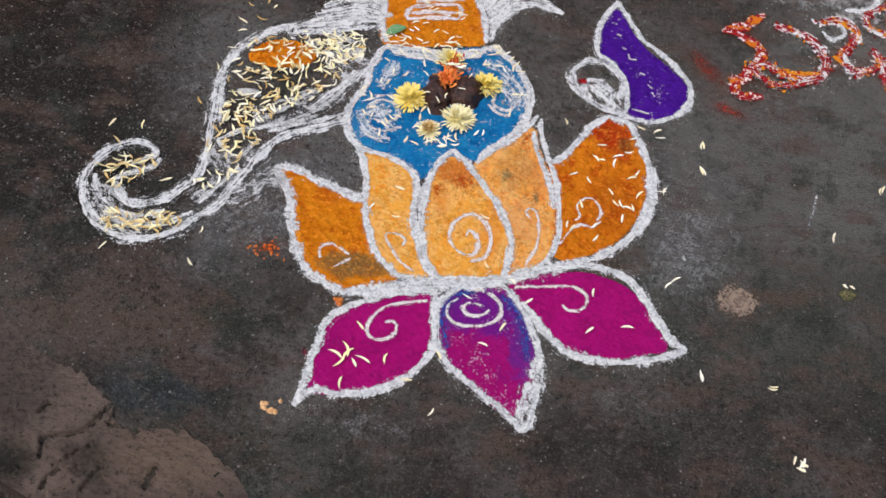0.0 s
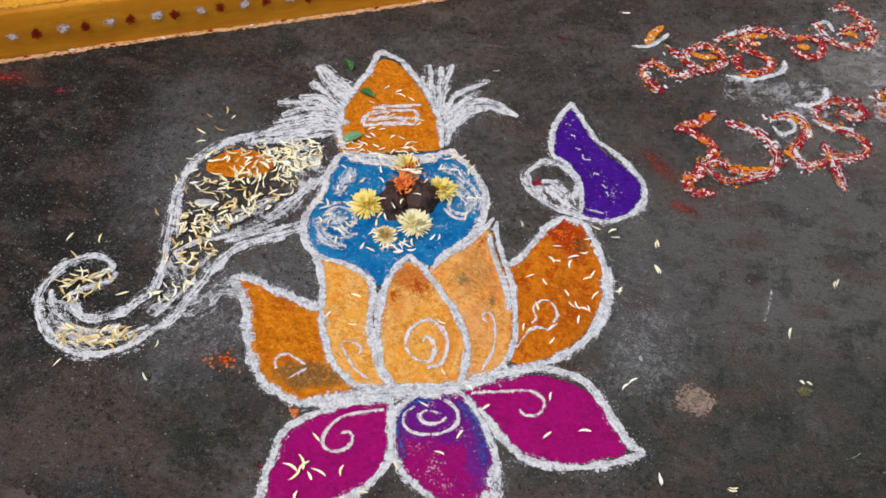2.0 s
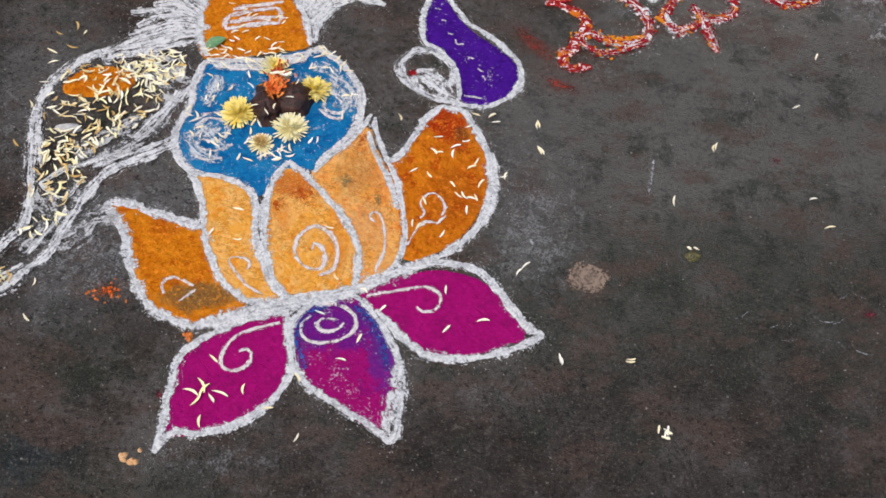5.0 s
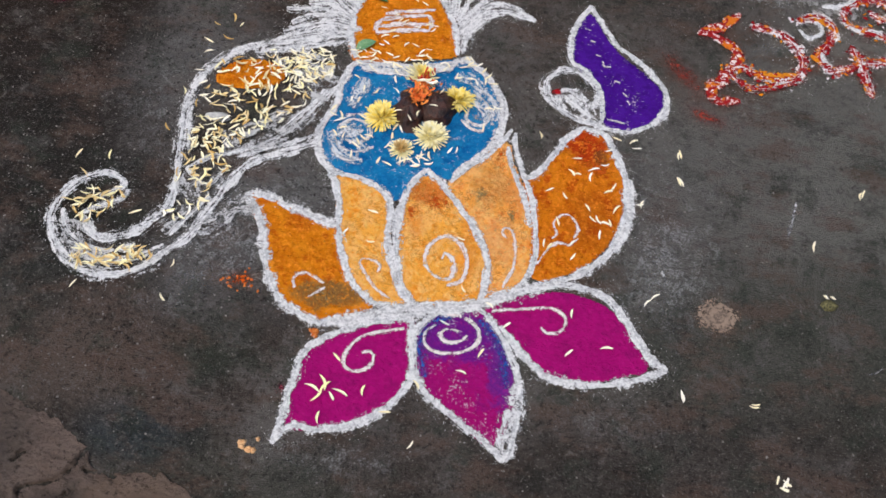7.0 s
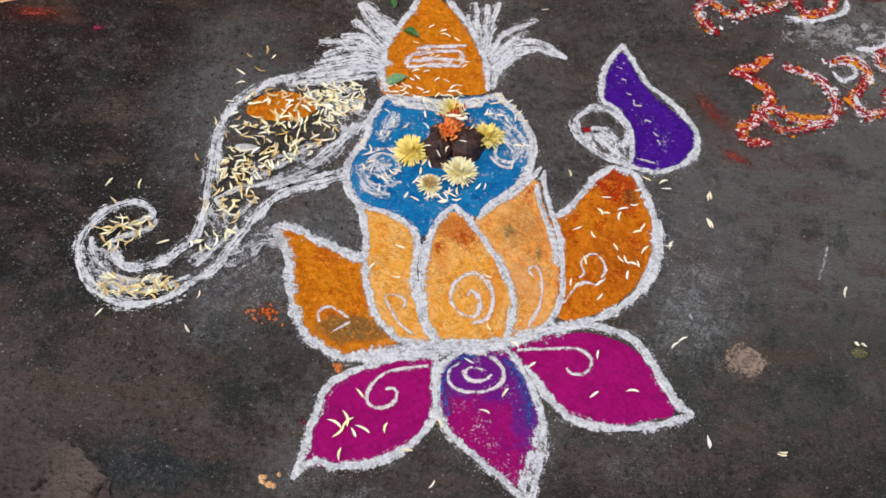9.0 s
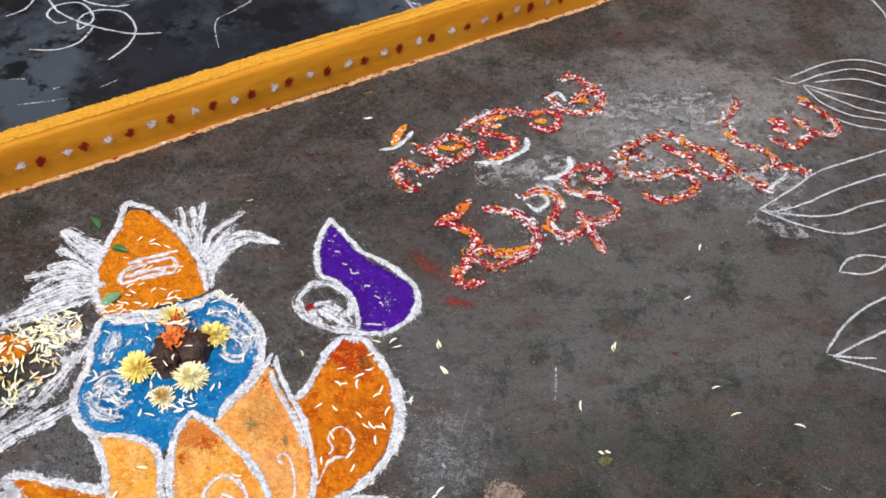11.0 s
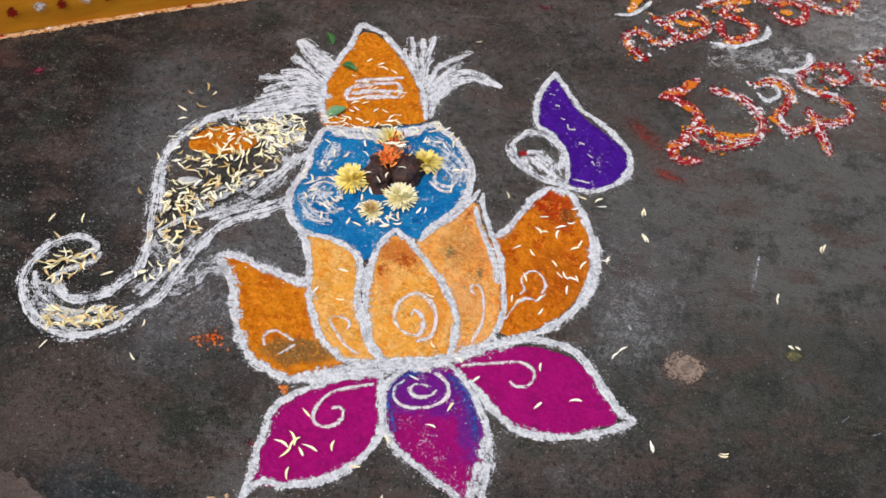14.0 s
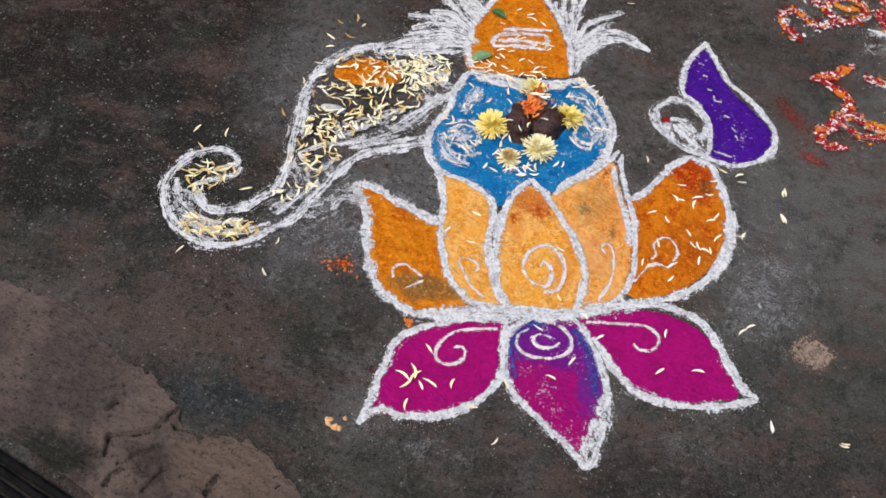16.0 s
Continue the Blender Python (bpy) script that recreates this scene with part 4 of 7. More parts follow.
lotus_drawing = thing("lotus_drawing", -0.012, -0.035, "lotus of orange and magenta powder with white outlines on dark concrete", "floor drawing")
petal_a = fill("orange_petal", [(-0.358, 0.101), (-0.303, 0.088), (-0.25, 0.067), (-0.21, 0.05), (-0.197, 0.002), (-0.181, -0.042), (-0.153, -0.078), (-0.133, -0.098), (-0.158, -0.112), (-0.205, -0.122), (-0.244, -0.109), (-0.277, -0.08), (-0.301, -0.043), (-0.317, 0.012), (-0.33, 0.052)], M_ORANGE, lotus_drawing, "deep orange powder petal")
strokes("outline", [
    [(-0.373, 0.105), (-0.346, 0.111), (-0.316, 0.101), (-0.283, 0.085), (-0.241, 0.07), (-0.203, 0.058)],
    [(-0.373, 0.105), (-0.35, 0.077), (-0.333, 0.046), (-0.325, 0.011), (-0.315, -0.034), (-0.298, -0.071), (-0.269, -0.107), (-0.227, -0.13), (-0.184, -0.135), (-0.139, -0.117), (-0.093, -0.099), (-0.056, -0.091)]], 0.0193, M_WHITE, petal_a, "thick white powder line")
strokes("swirl", [
    [(-0.259, -0.075), (-0.263, -0.059), (-0.257, -0.047), (-0.244, -0.044), (-0.228, -0.05), (-0.211, -0.062)],
    [(-0.207, -0.067), (-0.22, -0.08), (-0.233, -0.09)]], 0.0068, M_SWIRL, petal_a, "")
petal_b = fill("orange_petal", [(-0.212, 0.16), (-0.17, 0.156), (-0.135, 0.135), (-0.121, 0.105), (-0.119, 0.057), (-0.112, 0.011), (-0.1, -0.033), (-0.082, -0.065), (-0.068, -0.083), (-0.104, -0.084), (-0.135, -0.065), (-0.164, -0.029), (-0.182, 0.015), (-0.193, 0.061), (-0.2, 0.109)], M_PEACH, lotus_drawing, "light orange powder petal")
strokes("outline", [
    [(-0.234, 0.167), (-0.217, 0.15), (-0.207, 0.108), (-0.202, 0.06), (-0.192, 0.014), (-0.176, -0.03), (-0.152, -0.067), (-0.121, -0.089), (-0.079, -0.098)],
    [(-0.236, 0.173), (-0.208, 0.17), (-0.177, 0.166), (-0.147, 0.152), (-0.122, 0.127), (-0.112, 0.097), (-0.113, 0.058), (-0.106, 0.012), (-0.093, -0.033), (-0.075, -0.064), (-0.054, -0.09)]], 0.0138, M_WHITE, petal_b, "")
strokes("swirl", [
    [(-0.122, -0.029), (-0.119, -0.015), (-0.132, -0.007), (-0.147, -0.005), (-0.155, -0.012), (-0.143, -0.033), (-0.133, -0.048), (-0.118, -0.064), (-0.095, -0.08)]], 0.0055, M_SWIRL, petal_b, "")
petal_c = fill("orange_petal", [(-0.057, 0.177), (-0.026, 0.153), (0.007, 0.113), (0.039, 0.063), (0.054, 0.012), (0.052, -0.04), (0.039, -0.069), (0.001, -0.076), (-0.038, -0.071), (-0.063, -0.058), (-0.08, -0.02), (-0.087, 0.037), (-0.086, 0.091), (-0.079, 0.141)], M_PEACH, lotus_drawing, "light orange powder petal with a white spiral")
strokes("outline", [
    [(-0.057, 0.198), (-0.08, 0.159), (-0.091, 0.123), (-0.095, 0.078), (-0.097, 0.036), (-0.091, -0.01), (-0.077, -0.053), (-0.054, -0.084), (-0.024, -0.097)],
    [(-0.057, 0.198), (-0.032, 0.175), (-0.003, 0.137), (0.031, 0.092), (0.053, 0.052), (0.065, 0.013), (0.066, -0.027), (0.058, -0.067)],
    [(-0.09, 0.133), (-0.1, 0.096), (-0.101, 0.047)]], 0.0143, M_WHITE, petal_c, "")
strokes("swirl", [
    [(-0.013, 0.008), (-0.01, 0.02), (0.002, 0.014), (0.008, -0.005), (0.004, -0.025), (-0.012, -0.032), (-0.031, -0.021), (-0.042, 0.001), (-0.041, 0.028), (-0.026, 0.047), (-0.004, 0.056), (0.017, 0.043), (0.028, 0.017), (0.029, -0.011), (0.019, -0.034), (-0.002, -0.043)]], 0.0072, M_SWIRL, petal_c, "")
petal_d = fill("orange_petal", [(0.084, 0.271), (0.094, 0.23), (0.108, 0.193), (0.126, 0.145), (0.132, 0.085), (0.132, 0.037), (0.122, -0.01), (0.096, -0.046), (0.075, -0.065), (0.077, -0.026), (0.073, 0.014), (0.059, 0.059), (0.038, 0.105), (0.01, 0.145), (-0.007, 0.17), (0.022, 0.196), (0.052, 0.232)], M_PEACH_WORN, lotus_drawing, "worn light orange powder petal, floor showing through")
strokes("outline", [
    [(0.103, 0.3), (0.106, 0.258), (0.117, 0.214), (0.135, 0.165), (0.144, 0.11), (0.148, 0.063), (0.144, 0.016), (0.13, -0.02), (0.106, -0.048)],
    [(0.09, 0.267), (0.1, 0.218), (0.114, 0.181), (0.128, 0.139), (0.138, 0.091)],
    [(0.096, 0.308), (0.071, 0.265), (0.041, 0.231), (0.012, 0.202), (-0.012, 0.173)]], 0.0115, M_WHITE, petal_d, "")
strokes("swirl", [
    [(0.098, 0.064), (0.088, 0.073), (0.09, 0.083), (0.1, 0.084), (0.109, 0.07), (0.113, 0.035), (0.109, 0), (0.093, -0.038)]], 0.0059, M_SWIRL, petal_d, "")
petal_e = fill("orange_petal", [(0.229, 0.315), (0.259, 0.309), (0.274, 0.277), (0.293, 0.24), (0.301, 0.202), (0.296, 0.152), (0.282, 0.101), (0.256, 0.057), (0.221, 0.024), (0.182, 0.002), (0.153, -0.004), (0.147, 0.039), (0.148, 0.099), (0.138, 0.159), (0.132, 0.183), (0.162, 0.215), (0.193, 0.261)], M_ORANGE_RED, lotus_drawing, "deep orange powder petal, reddish at its tip")
strokes("outline", [
    [(0.229, 0.329), (0.198, 0.295), (0.172, 0.252), (0.152, 0.221), (0.126, 0.195)],
    [(0.229, 0.329), (0.27, 0.314), (0.293, 0.266), (0.309, 0.216), (0.311, 0.153), (0.3, 0.103), (0.277, 0.053), (0.241, 0.014), (0.202, -0.009), (0.163, -0.025), (0.12, -0.044)],
    [(0.316, 0.217), (0.32, 0.148), (0.306, 0.092), (0.287, 0.054)]], 0.0152, M_WHITE, petal_e, "")
strokes("swirl", [
    [(0.176, 0.072), (0.185, 0.083), (0.178, 0.104), (0.188, 0.12), (0.202, 0.126), (0.216, 0.116), (0.223, 0.095), (0.215, 0.076)],
    [(0.152, 0.016), (0.167, 0.044), (0.186, 0.064), (0.209, 0.062), (0.223, 0.077)]], 0.0055, M_SWIRL, petal_e, "")
strokes("base_line", [
    [(-0.212, -0.138), (-0.157, -0.125), (-0.102, -0.102), (-0.046, -0.092), (0.011, -0.084), (0.068, -0.069), (0.125, -0.043), (0.163, -0.028)],
    [(-0.101, -0.111), (-0.045, -0.101), (0.011, -0.09), (0.059, -0.077)]], 0.024, M_WHITE, lotus_drawing, "thick white powder line where the petals meet")
petal_f = fill("magenta_petal", [(-0.06, -0.123), (-0.1, -0.124), (-0.136, -0.141), (-0.18, -0.162), (-0.205, -0.185), (-0.219, -0.217), (-0.223, -0.258), (-0.23, -0.314), (-0.188, -0.313), (-0.144, -0.306), (-0.11, -0.288), (-0.082, -0.256), (-0.063, -0.217), (-0.06, -0.17)], M_MAGENTA, lotus_drawing, "magenta powder petal")
strokes("outline", [
    [(-0.056, -0.113), (-0.091, -0.118), (-0.137, -0.133), (-0.177, -0.151), (-0.207, -0.171), (-0.227, -0.197), (-0.235, -0.239), (-0.241, -0.289), (-0.251, -0.355)],
    [(-0.251, -0.355), (-0.231, -0.324), (-0.186, -0.324), (-0.143, -0.316), (-0.109, -0.3), (-0.076, -0.271), (-0.055, -0.239), (-0.046, -0.205), (-0.048, -0.169), (-0.056, -0.117)]], 0.0152, M_WHITE, petal_f, "")
strokes("swirl", [
    [(-0.066, -0.132), (-0.107, -0.144), (-0.134, -0.155), (-0.154, -0.18), (-0.159, -0.206), (-0.145, -0.219), (-0.123, -0.214), (-0.111, -0.196), (-0.117, -0.181), (-0.131, -0.185)]], 0.0064, M_SWIRL, petal_f, "")
petal_g = fill("magenta_petal", [(0.012, -0.097), (-0.02, -0.111), (-0.037, -0.134), (-0.038, -0.178), (-0.025, -0.223), (0.005, -0.257), (0.043, -0.285), (0.081, -0.313), (0.099, -0.306), (0.108, -0.264), (0.115, -0.224), (0.107, -0.174), (0.087, -0.129), (0.06, -0.094)], M_MAGENTA_DEEP, lotus_drawing, "magenta powder petal with violet and blue rim")
strokes("blue_rim", [
    [(0.012, -0.101), (-0.017, -0.115), (-0.034, -0.138), (-0.035, -0.178), (-0.024, -0.218)],
    [(0.055, -0.101), (0.083, -0.133), (0.102, -0.175), (0.109, -0.225)]], 0.022, M_BLUE_EDGE, petal_g, "blue powder dusted along the rim")
strokes("outline", [
    [(-0.003, -0.092), (-0.027, -0.11), (-0.045, -0.134), (-0.048, -0.171), (-0.041, -0.211), (-0.019, -0.249), (0.016, -0.275), (0.049, -0.301), (0.083, -0.324), (0.111, -0.35)],
    [(0.111, -0.35), (0.124, -0.302), (0.131, -0.254), (0.128, -0.213), (0.117, -0.173), (0.096, -0.133), (0.075, -0.099), (0.054, -0.084)]], 0.0145, M_WHITE, petal_g, "")
strokes("white_spill", [[(0.122, -0.215), (0.119, -0.26), (0.113, -0.305), (0.109, -0.338)]], 0.028, M_SPILL, petal_g, "white powder spilt over the rim")
strokes("swirl", [
    [(0.025, -0.128), (0.005, -0.127), (-0.006, -0.141), (0.008, -0.151), (0.03, -0.146), (0.039, -0.135)],
    [(-0.015, -0.121), (-0.031, -0.136), (-0.029, -0.159), (-0.009, -0.171), (0.022, -0.17), (0.049, -0.157), (0.06, -0.135), (0.049, -0.112), (0.024, -0.1), (0.003, -0.1)]], 0.0072, M_SWIRL, petal_g, "")
petal_h = fill("magenta_petal", [(0.076, -0.077), (0.125, -0.058), (0.193, -0.043), (0.242, -0.051), (0.28, -0.071), (0.304, -0.107), (0.333, -0.159), (0.308, -0.17), (0.261, -0.186), (0.214, -0.191), (0.167, -0.18), (0.138, -0.15), (0.113, -0.116)], M_MAGENTA, lotus_drawing, "magenta powder petal")
strokes("outline", [
    [(0.068, -0.076), (0.134, -0.04), (0.183, -0.023), (0.232, -0.023), (0.277, -0.041), (0.305, -0.08), (0.329, -0.122), (0.351, -0.151), (0.373, -0.166)],
    [(0.373, -0.166), (0.326, -0.187), (0.279, -0.2), (0.233, -0.207), (0.191, -0.204), (0.158, -0.187), (0.135, -0.163), (0.115, -0.14), (0.093, -0.112)]], 0.0179, M_WHITE, petal_h, "")
strokes("swirl", [
    [(0.078, -0.085), (0.126, -0.076), (0.164, -0.069), (0.189, -0.072), (0.203, -0.09), (0.194, -0.113), (0.171, -0.117), (0.162, -0.107)]], 0.0064, M_SWIRL, petal_h, "")
blot("red_tint", 0.235, 0.289, 0.032, 0.045, M_RED_DUST, petal_e, "red powder dusted over the tip", 0, z=0.0026)
blot("red_tint", 0.261, 0.237, 0.05, 0.05, M_RED_DUST, petal_e, "red powder dusted over the tip", 20, z=0.0026)
blot("red_tint", -0.029, 0.125, 0.05, 0.04, M_RED_DUST, petal_c, "red-orange powder dusted over the tip", -20, z=0.0026)
blot("red_tint", -0.075, 0.104, 0.016, 0.035, M_RED_DUST, petal_c, "red-orange powder dusted over the rim", 0, z=0.0026)
blot("red_tint", 0.077, 0.248, 0.02, 0.035, M_RED_DUST, petal_d, "red-orange powder dusted over the tip", -20, z=0.0026)
blot("olive_stain", -0.206, -0.078, 0.048, 0.026, M_OCHRE_DUST, petal_a, "olive-brown stain where powder is thin", -20, z=0.0026)
blot("olive_stain", 0.045, 0.155, 0.03, 0.03, M_OCHRE_DUST, petal_d, "olive-brown stain where powder is thin", 0, z=0.0026)
blot("olive_stain", 0.104, 0.112, 0.02, 0.035, M_OCHRE_DUST, petal_d, "olive-brown stain where powder is thin", 0, z=0.0026)

pot_drawing = thing("pot_drawing", -0.081, 0.303, "blue powder pot with orange cone and white leaf strokes on concrete", "floor drawing")
belly = fill("pot_belly", [(-0.211, 0.431), (-0.136, 0.43), (-0.006, 0.465), (0.035, 0.429), (0.06, 0.375), (0.06, 0.313), (0.039, 0.261), (-0.009, 0.193), (-0.05, 0.195), (-0.083, 0.159), (-0.109, 0.133), (-0.139, 0.153), (-0.172, 0.168), (-0.21, 0.183), (-0.24, 0.218), (-0.252, 0.25), (-0.234, 0.313), (-0.224, 0.383)], M_BLUE, pot_drawing, "bright blue powder pot belly")
for line in (
    [(-0.004, 0.471), (0.036, 0.441), (0.062, 0.401), (0.077, 0.363), (0.076, 0.315), (0.062, 0.273), (0.029, 0.226), (-0.008, 0.183)],
    [(-0.216, 0.439), (-0.234, 0.382), (-0.242, 0.325), (-0.261, 0.262), (-0.26, 0.226), (-0.245, 0.192), (-0.215, 0.167)]):
    strokes("outline", [line], 0.0166, M_WHITE, belly, "")
strokes("neck_band", [
    [(-0.216, 0.438), (-0.159, 0.437), (-0.093, 0.44), (-0.028, 0.459), (0.009, 0.476)],
    [(-0.202, 0.426), (-0.146, 0.422), (-0.08, 0.427), (-0.027, 0.448)]], 0.018, M_WHITE, pot_drawing, "")
for line in (
    [(-0.227, 0.279), (-0.203, 0.296), (-0.175, 0.289), (-0.167, 0.266), (-0.186, 0.244), (-0.213, 0.248)],
    [(-0.235, 0.258), (-0.221, 0.231), (-0.188, 0.221), (-0.159, 0.238)],
    [(-0.236, 0.225), (-0.207, 0.202), (-0.176, 0.206)],
    [(-0.205, 0.272), (-0.184, 0.272)],
    [(-0.234, 0.292), (-0.199, 0.31), (-0.166, 0.304)]):
    strokes("white_swirl", [line], 0.008, M_WHITE_THIN, belly, "thin white swirls over the blue")
for line in (
    [(0.011, 0.383), (0.038, 0.373), (0.054, 0.34), (0.037, 0.31), (0.009, 0.321), (0.013, 0.349)],
    [(0.021, 0.399), (0.049, 0.385), (0.067, 0.348)],
    [(-0.002, 0.319), (0.021, 0.299), (0.043, 0.297)],
    [(0.029, 0.35), (0.044, 0.334)]):
    strokes("white_swirl", [line], 0.0075, M_WHITE_THIN, belly, "thin white swirls over the blue")
for line in (
    [(-0.235, 0.235), (-0.21, 0.262), (-0.185, 0.285)],
    [(-0.222, 0.285), (-0.195, 0.25), (-0.17, 0.225)],
    [(-0.245, 0.262), (-0.214, 0.215), (-0.175, 0.2)],
    [(0.012, 0.39), (0.04, 0.352), (0.05, 0.31)],
    [(0.03, 0.392), (0.055, 0.362), (0.062, 0.325)],
    [(-0.012, 0.43), (0.02, 0.415), (0.045, 0.388)],
    [(-0.19, 0.4), (-0.2, 0.36), (-0.212, 0.325)]):
    strokes("white_smear", [line], 0.024, M_HAZE, belly, "pale powder smeared over the blue")
cone = fill("orange_cone", [(-0.17, 0.714), (-0.132, 0.704), (-0.09, 0.649), (-0.06, 0.593), (-0.037, 0.538), (-0.028, 0.487), (-0.078, 0.475), (-0.146, 0.461), (-0.21, 0.451), (-0.228, 0.508), (-0.228, 0.557), (-0.207, 0.621)], M_ORANGE, pot_drawing, "deep orange powder cone")
strokes("outline", [
    [(-0.176, 0.75), (-0.194, 0.676), (-0.221, 0.61), (-0.233, 0.557), (-0.233, 0.499), (-0.215, 0.449)],
    [(-0.176, 0.75), (-0.122, 0.719), (-0.078, 0.659), (-0.047, 0.604), (-0.026, 0.54), (-0.018, 0.479)]], 0.0152, M_WHITE, cone, "")
for line in (
    [(-0.178, 0.555), (-0.135, 0.569), (-0.083, 0.578)],
    [(-0.183, 0.536), (-0.133, 0.549), (-0.081, 0.554)],
    [(-0.185, 0.519), (-0.131, 0.533), (-0.079, 0.538)],
    [(-0.178, 0.555), (-0.185, 0.534), (-0.183, 0.52)],
    [(-0.083, 0.578), (-0.077, 0.555), (-0.08, 0.538)],
    [(-0.171, 0.573), (-0.125, 0.583), (-0.072, 0.596)]):
    strokes("white_mark", [line], 0.0105, M_SWIRL, cone, "three short white bars")
for line in (
    [(-0.224, 0.578), (-0.261, 0.621), (-0.305, 0.681)],
    [(-0.229, 0.564), (-0.271, 0.602), (-0.308, 0.634)],
    [(-0.22, 0.596), (-0.259, 0.647), (-0.298, 0.686)],
    [(-0.233, 0.553), (-0.289, 0.568), (-0.369, 0.562)],
    [(-0.235, 0.54), (-0.298, 0.55), (-0.353, 0.524)],
    [(-0.236, 0.526), (-0.295, 0.53), (-0.366, 0.499)],
    [(-0.236, 0.513), (-0.303, 0.509), (-0.379, 0.474)],
    [(-0.234, 0.547), (-0.28, 0.586), (-0.327, 0.582)],
    [(-0.235, 0.507), (-0.311, 0.486), (-0.377, 0.465)],
    [(-0.221, 0.589), (-0.249, 0.619), (-0.274, 0.64)],
    [(-0.212, 0.611), (-0.24, 0.638), (-0.273, 0.657)]):
    strokes("leaf_stroke", [line], 0.021, M_WHITE_THIN, pot_drawing, "fanned white powder leaf strokes")
for line in (
    [(-0.039, 0.588), (-0.053, 0.655), (-0.066, 0.72)],
    [(-0.034, 0.582), (-0.038, 0.657), (-0.039, 0.718)],
    [(-0.032, 0.579), (-0.026, 0.659), (-0.015, 0.729)],
    [(-0.026, 0.57), (0.002, 0.637), (0.069, 0.689)],
    [(-0.023, 0.56), (0.016, 0.617), (0.049, 0.654)],
    [(-0.022, 0.547), (0.028, 0.616), (0.081, 0.621), (0.132, 0.588)],
    [(-0.018, 0.534), (0.029, 0.595), (0.076, 0.606), (0.113, 0.592)],
    [(-0.015, 0.519), (0.019, 0.577), (0.065, 0.601)],
    [(-0.011, 0.501), (0.003, 0.544), (0.03, 0.579)],
    [(-0.043, 0.596), (-0.07, 0.652), (-0.077, 0.683)],
    [(-0.007, 0.484), (-0.007, 0.518), (0.008, 0.562)]):
    strokes("leaf_stroke", [line], 0.0155, M_WHITE_THIN, pot_drawing, "fanned white powder leaf strokes")

drape_drawing = thing("drape_drawing", -0.488, 0.151, "curling white powder drape beside the pot, strewn with petals", "floor drawing")
for line in (
    [(-0.213, 0.525), (-0.299, 0.494), (-0.363, 0.474), (-0.416, 0.454), (-0.463, 0.421), (-0.495, 0.379), (-0.513, 0.328), (-0.515, 0.266), (-0.509, 0.2), (-0.501, 0.137), (-0.502, 0.075), (-0.527, 0.03), (-0.56, -0), (-0.596, -0.011), (-0.63, 0.004), (-0.643, 0.029)],
    [(-0.232, 0.492), (-0.296, 0.471), (-0.36, 0.454), (-0.411, 0.436)]):
    strokes("upper_line", [line], 0.019, M_WHITE_THIN, drape_drawing, "")
strokes("lower_line", [
    [(-0.597, 0.116), (-0.634, 0.121), (-0.669, 0.099), (-0.691, 0.07), (-0.698, 0.032), (-0.688, -0.007), (-0.665, -0.044), (-0.634, -0.068), (-0.592, -0.082), (-0.546, -0.074), (-0.504, -0.046), (-0.464, -0.002), (-0.435, 0.049), (-0.414, 0.1), (-0.395, 0.147), (-0.36, 0.184), (-0.312, 0.207), (-0.262, 0.237)]], 0.019, M_WHITE_THIN, drape_drawing, "")
for line in (
    [(-0.579, 0.093), (-0.581, 0.076), (-0.604, 0.061), (-0.63, 0.046), (-0.647, 0.037)],
    [(-0.597, 0.116), (-0.587, 0.102), (-0.605, 0.086), (-0.624, 0.071)],
    [(-0.682, 0.041), (-0.664, -0.002), (-0.626, -0.028), (-0.581, -0.035), (-0.54, -0.021)],
    [(-0.656, -0.025), (-0.6, -0.055), (-0.544, -0.049), (-0.493, -0.014)]):
    strokes("curl", [line], 0.014, M_WHITE_THIN, drape_drawing, "")
for line in (
    [(-0.488, 0.151), (-0.45, 0.179), (-0.421, 0.19), (-0.375, 0.213), (-0.328, 0.245), (-0.292, 0.289), (-0.258, 0.348), (-0.236, 0.382)],
    [(-0.401, 0.184), (-0.353, 0.208), (-0.305, 0.23), (-0.264, 0.255)],
    [(-0.322, 0.272), (-0.286, 0.32), (-0.249, 0.366)],
    [(-0.339, 0.249), (-0.295, 0.305), (-0.265, 0.362)],
    [(-0.488, 0.151), (-0.463, 0.129), (-0.44, 0.119), (-0.417, 0.159)],
    [(-0.506, 0.321), (-0.503, 0.254), (-0.49, 0.189)],
    [(-0.487, 0.005), (-0.458, 0.056), (-0.433, 0.093)]):
    strokes("inner_line", [line], 0.01, M_WHITE_THIN, drape_drawing, "")
for line in (
    [(-0.37, 0.425), (-0.31, 0.39), (-0.265, 0.33)],
    [(-0.33, 0.44), (-0.28, 0.42), (-0.245, 0.38)],
    [(-0.43, 0.2), (-0.38, 0.24), (-0.325, 0.3)],
    [(-0.38, 0.2), (-0.33, 0.25), (-0.28, 0.3)],
    [(-0.49, 0.13), (-0.46, 0.07), (-0.5, 0.01)],
    [(-0.66, 0.02), (-0.63, -0.04), (-0.57, -0.06)],
    [(-0.45, 0.02), (-0.4, 0.06), (-0.36, 0.1)]):
    strokes("white_spill", [line], 0.04, M_WISP, drape_drawing, "thin white powder brushed between the lines")
fill("orange_patch", [(-0.467, 0.371), (-0.436, 0.409), (-0.387, 0.414), (-0.355, 0.396), (-0.369, 0.372), (-0.432, 0.358)], M_ORANGE, drape_drawing, "orange powder patch under petals")

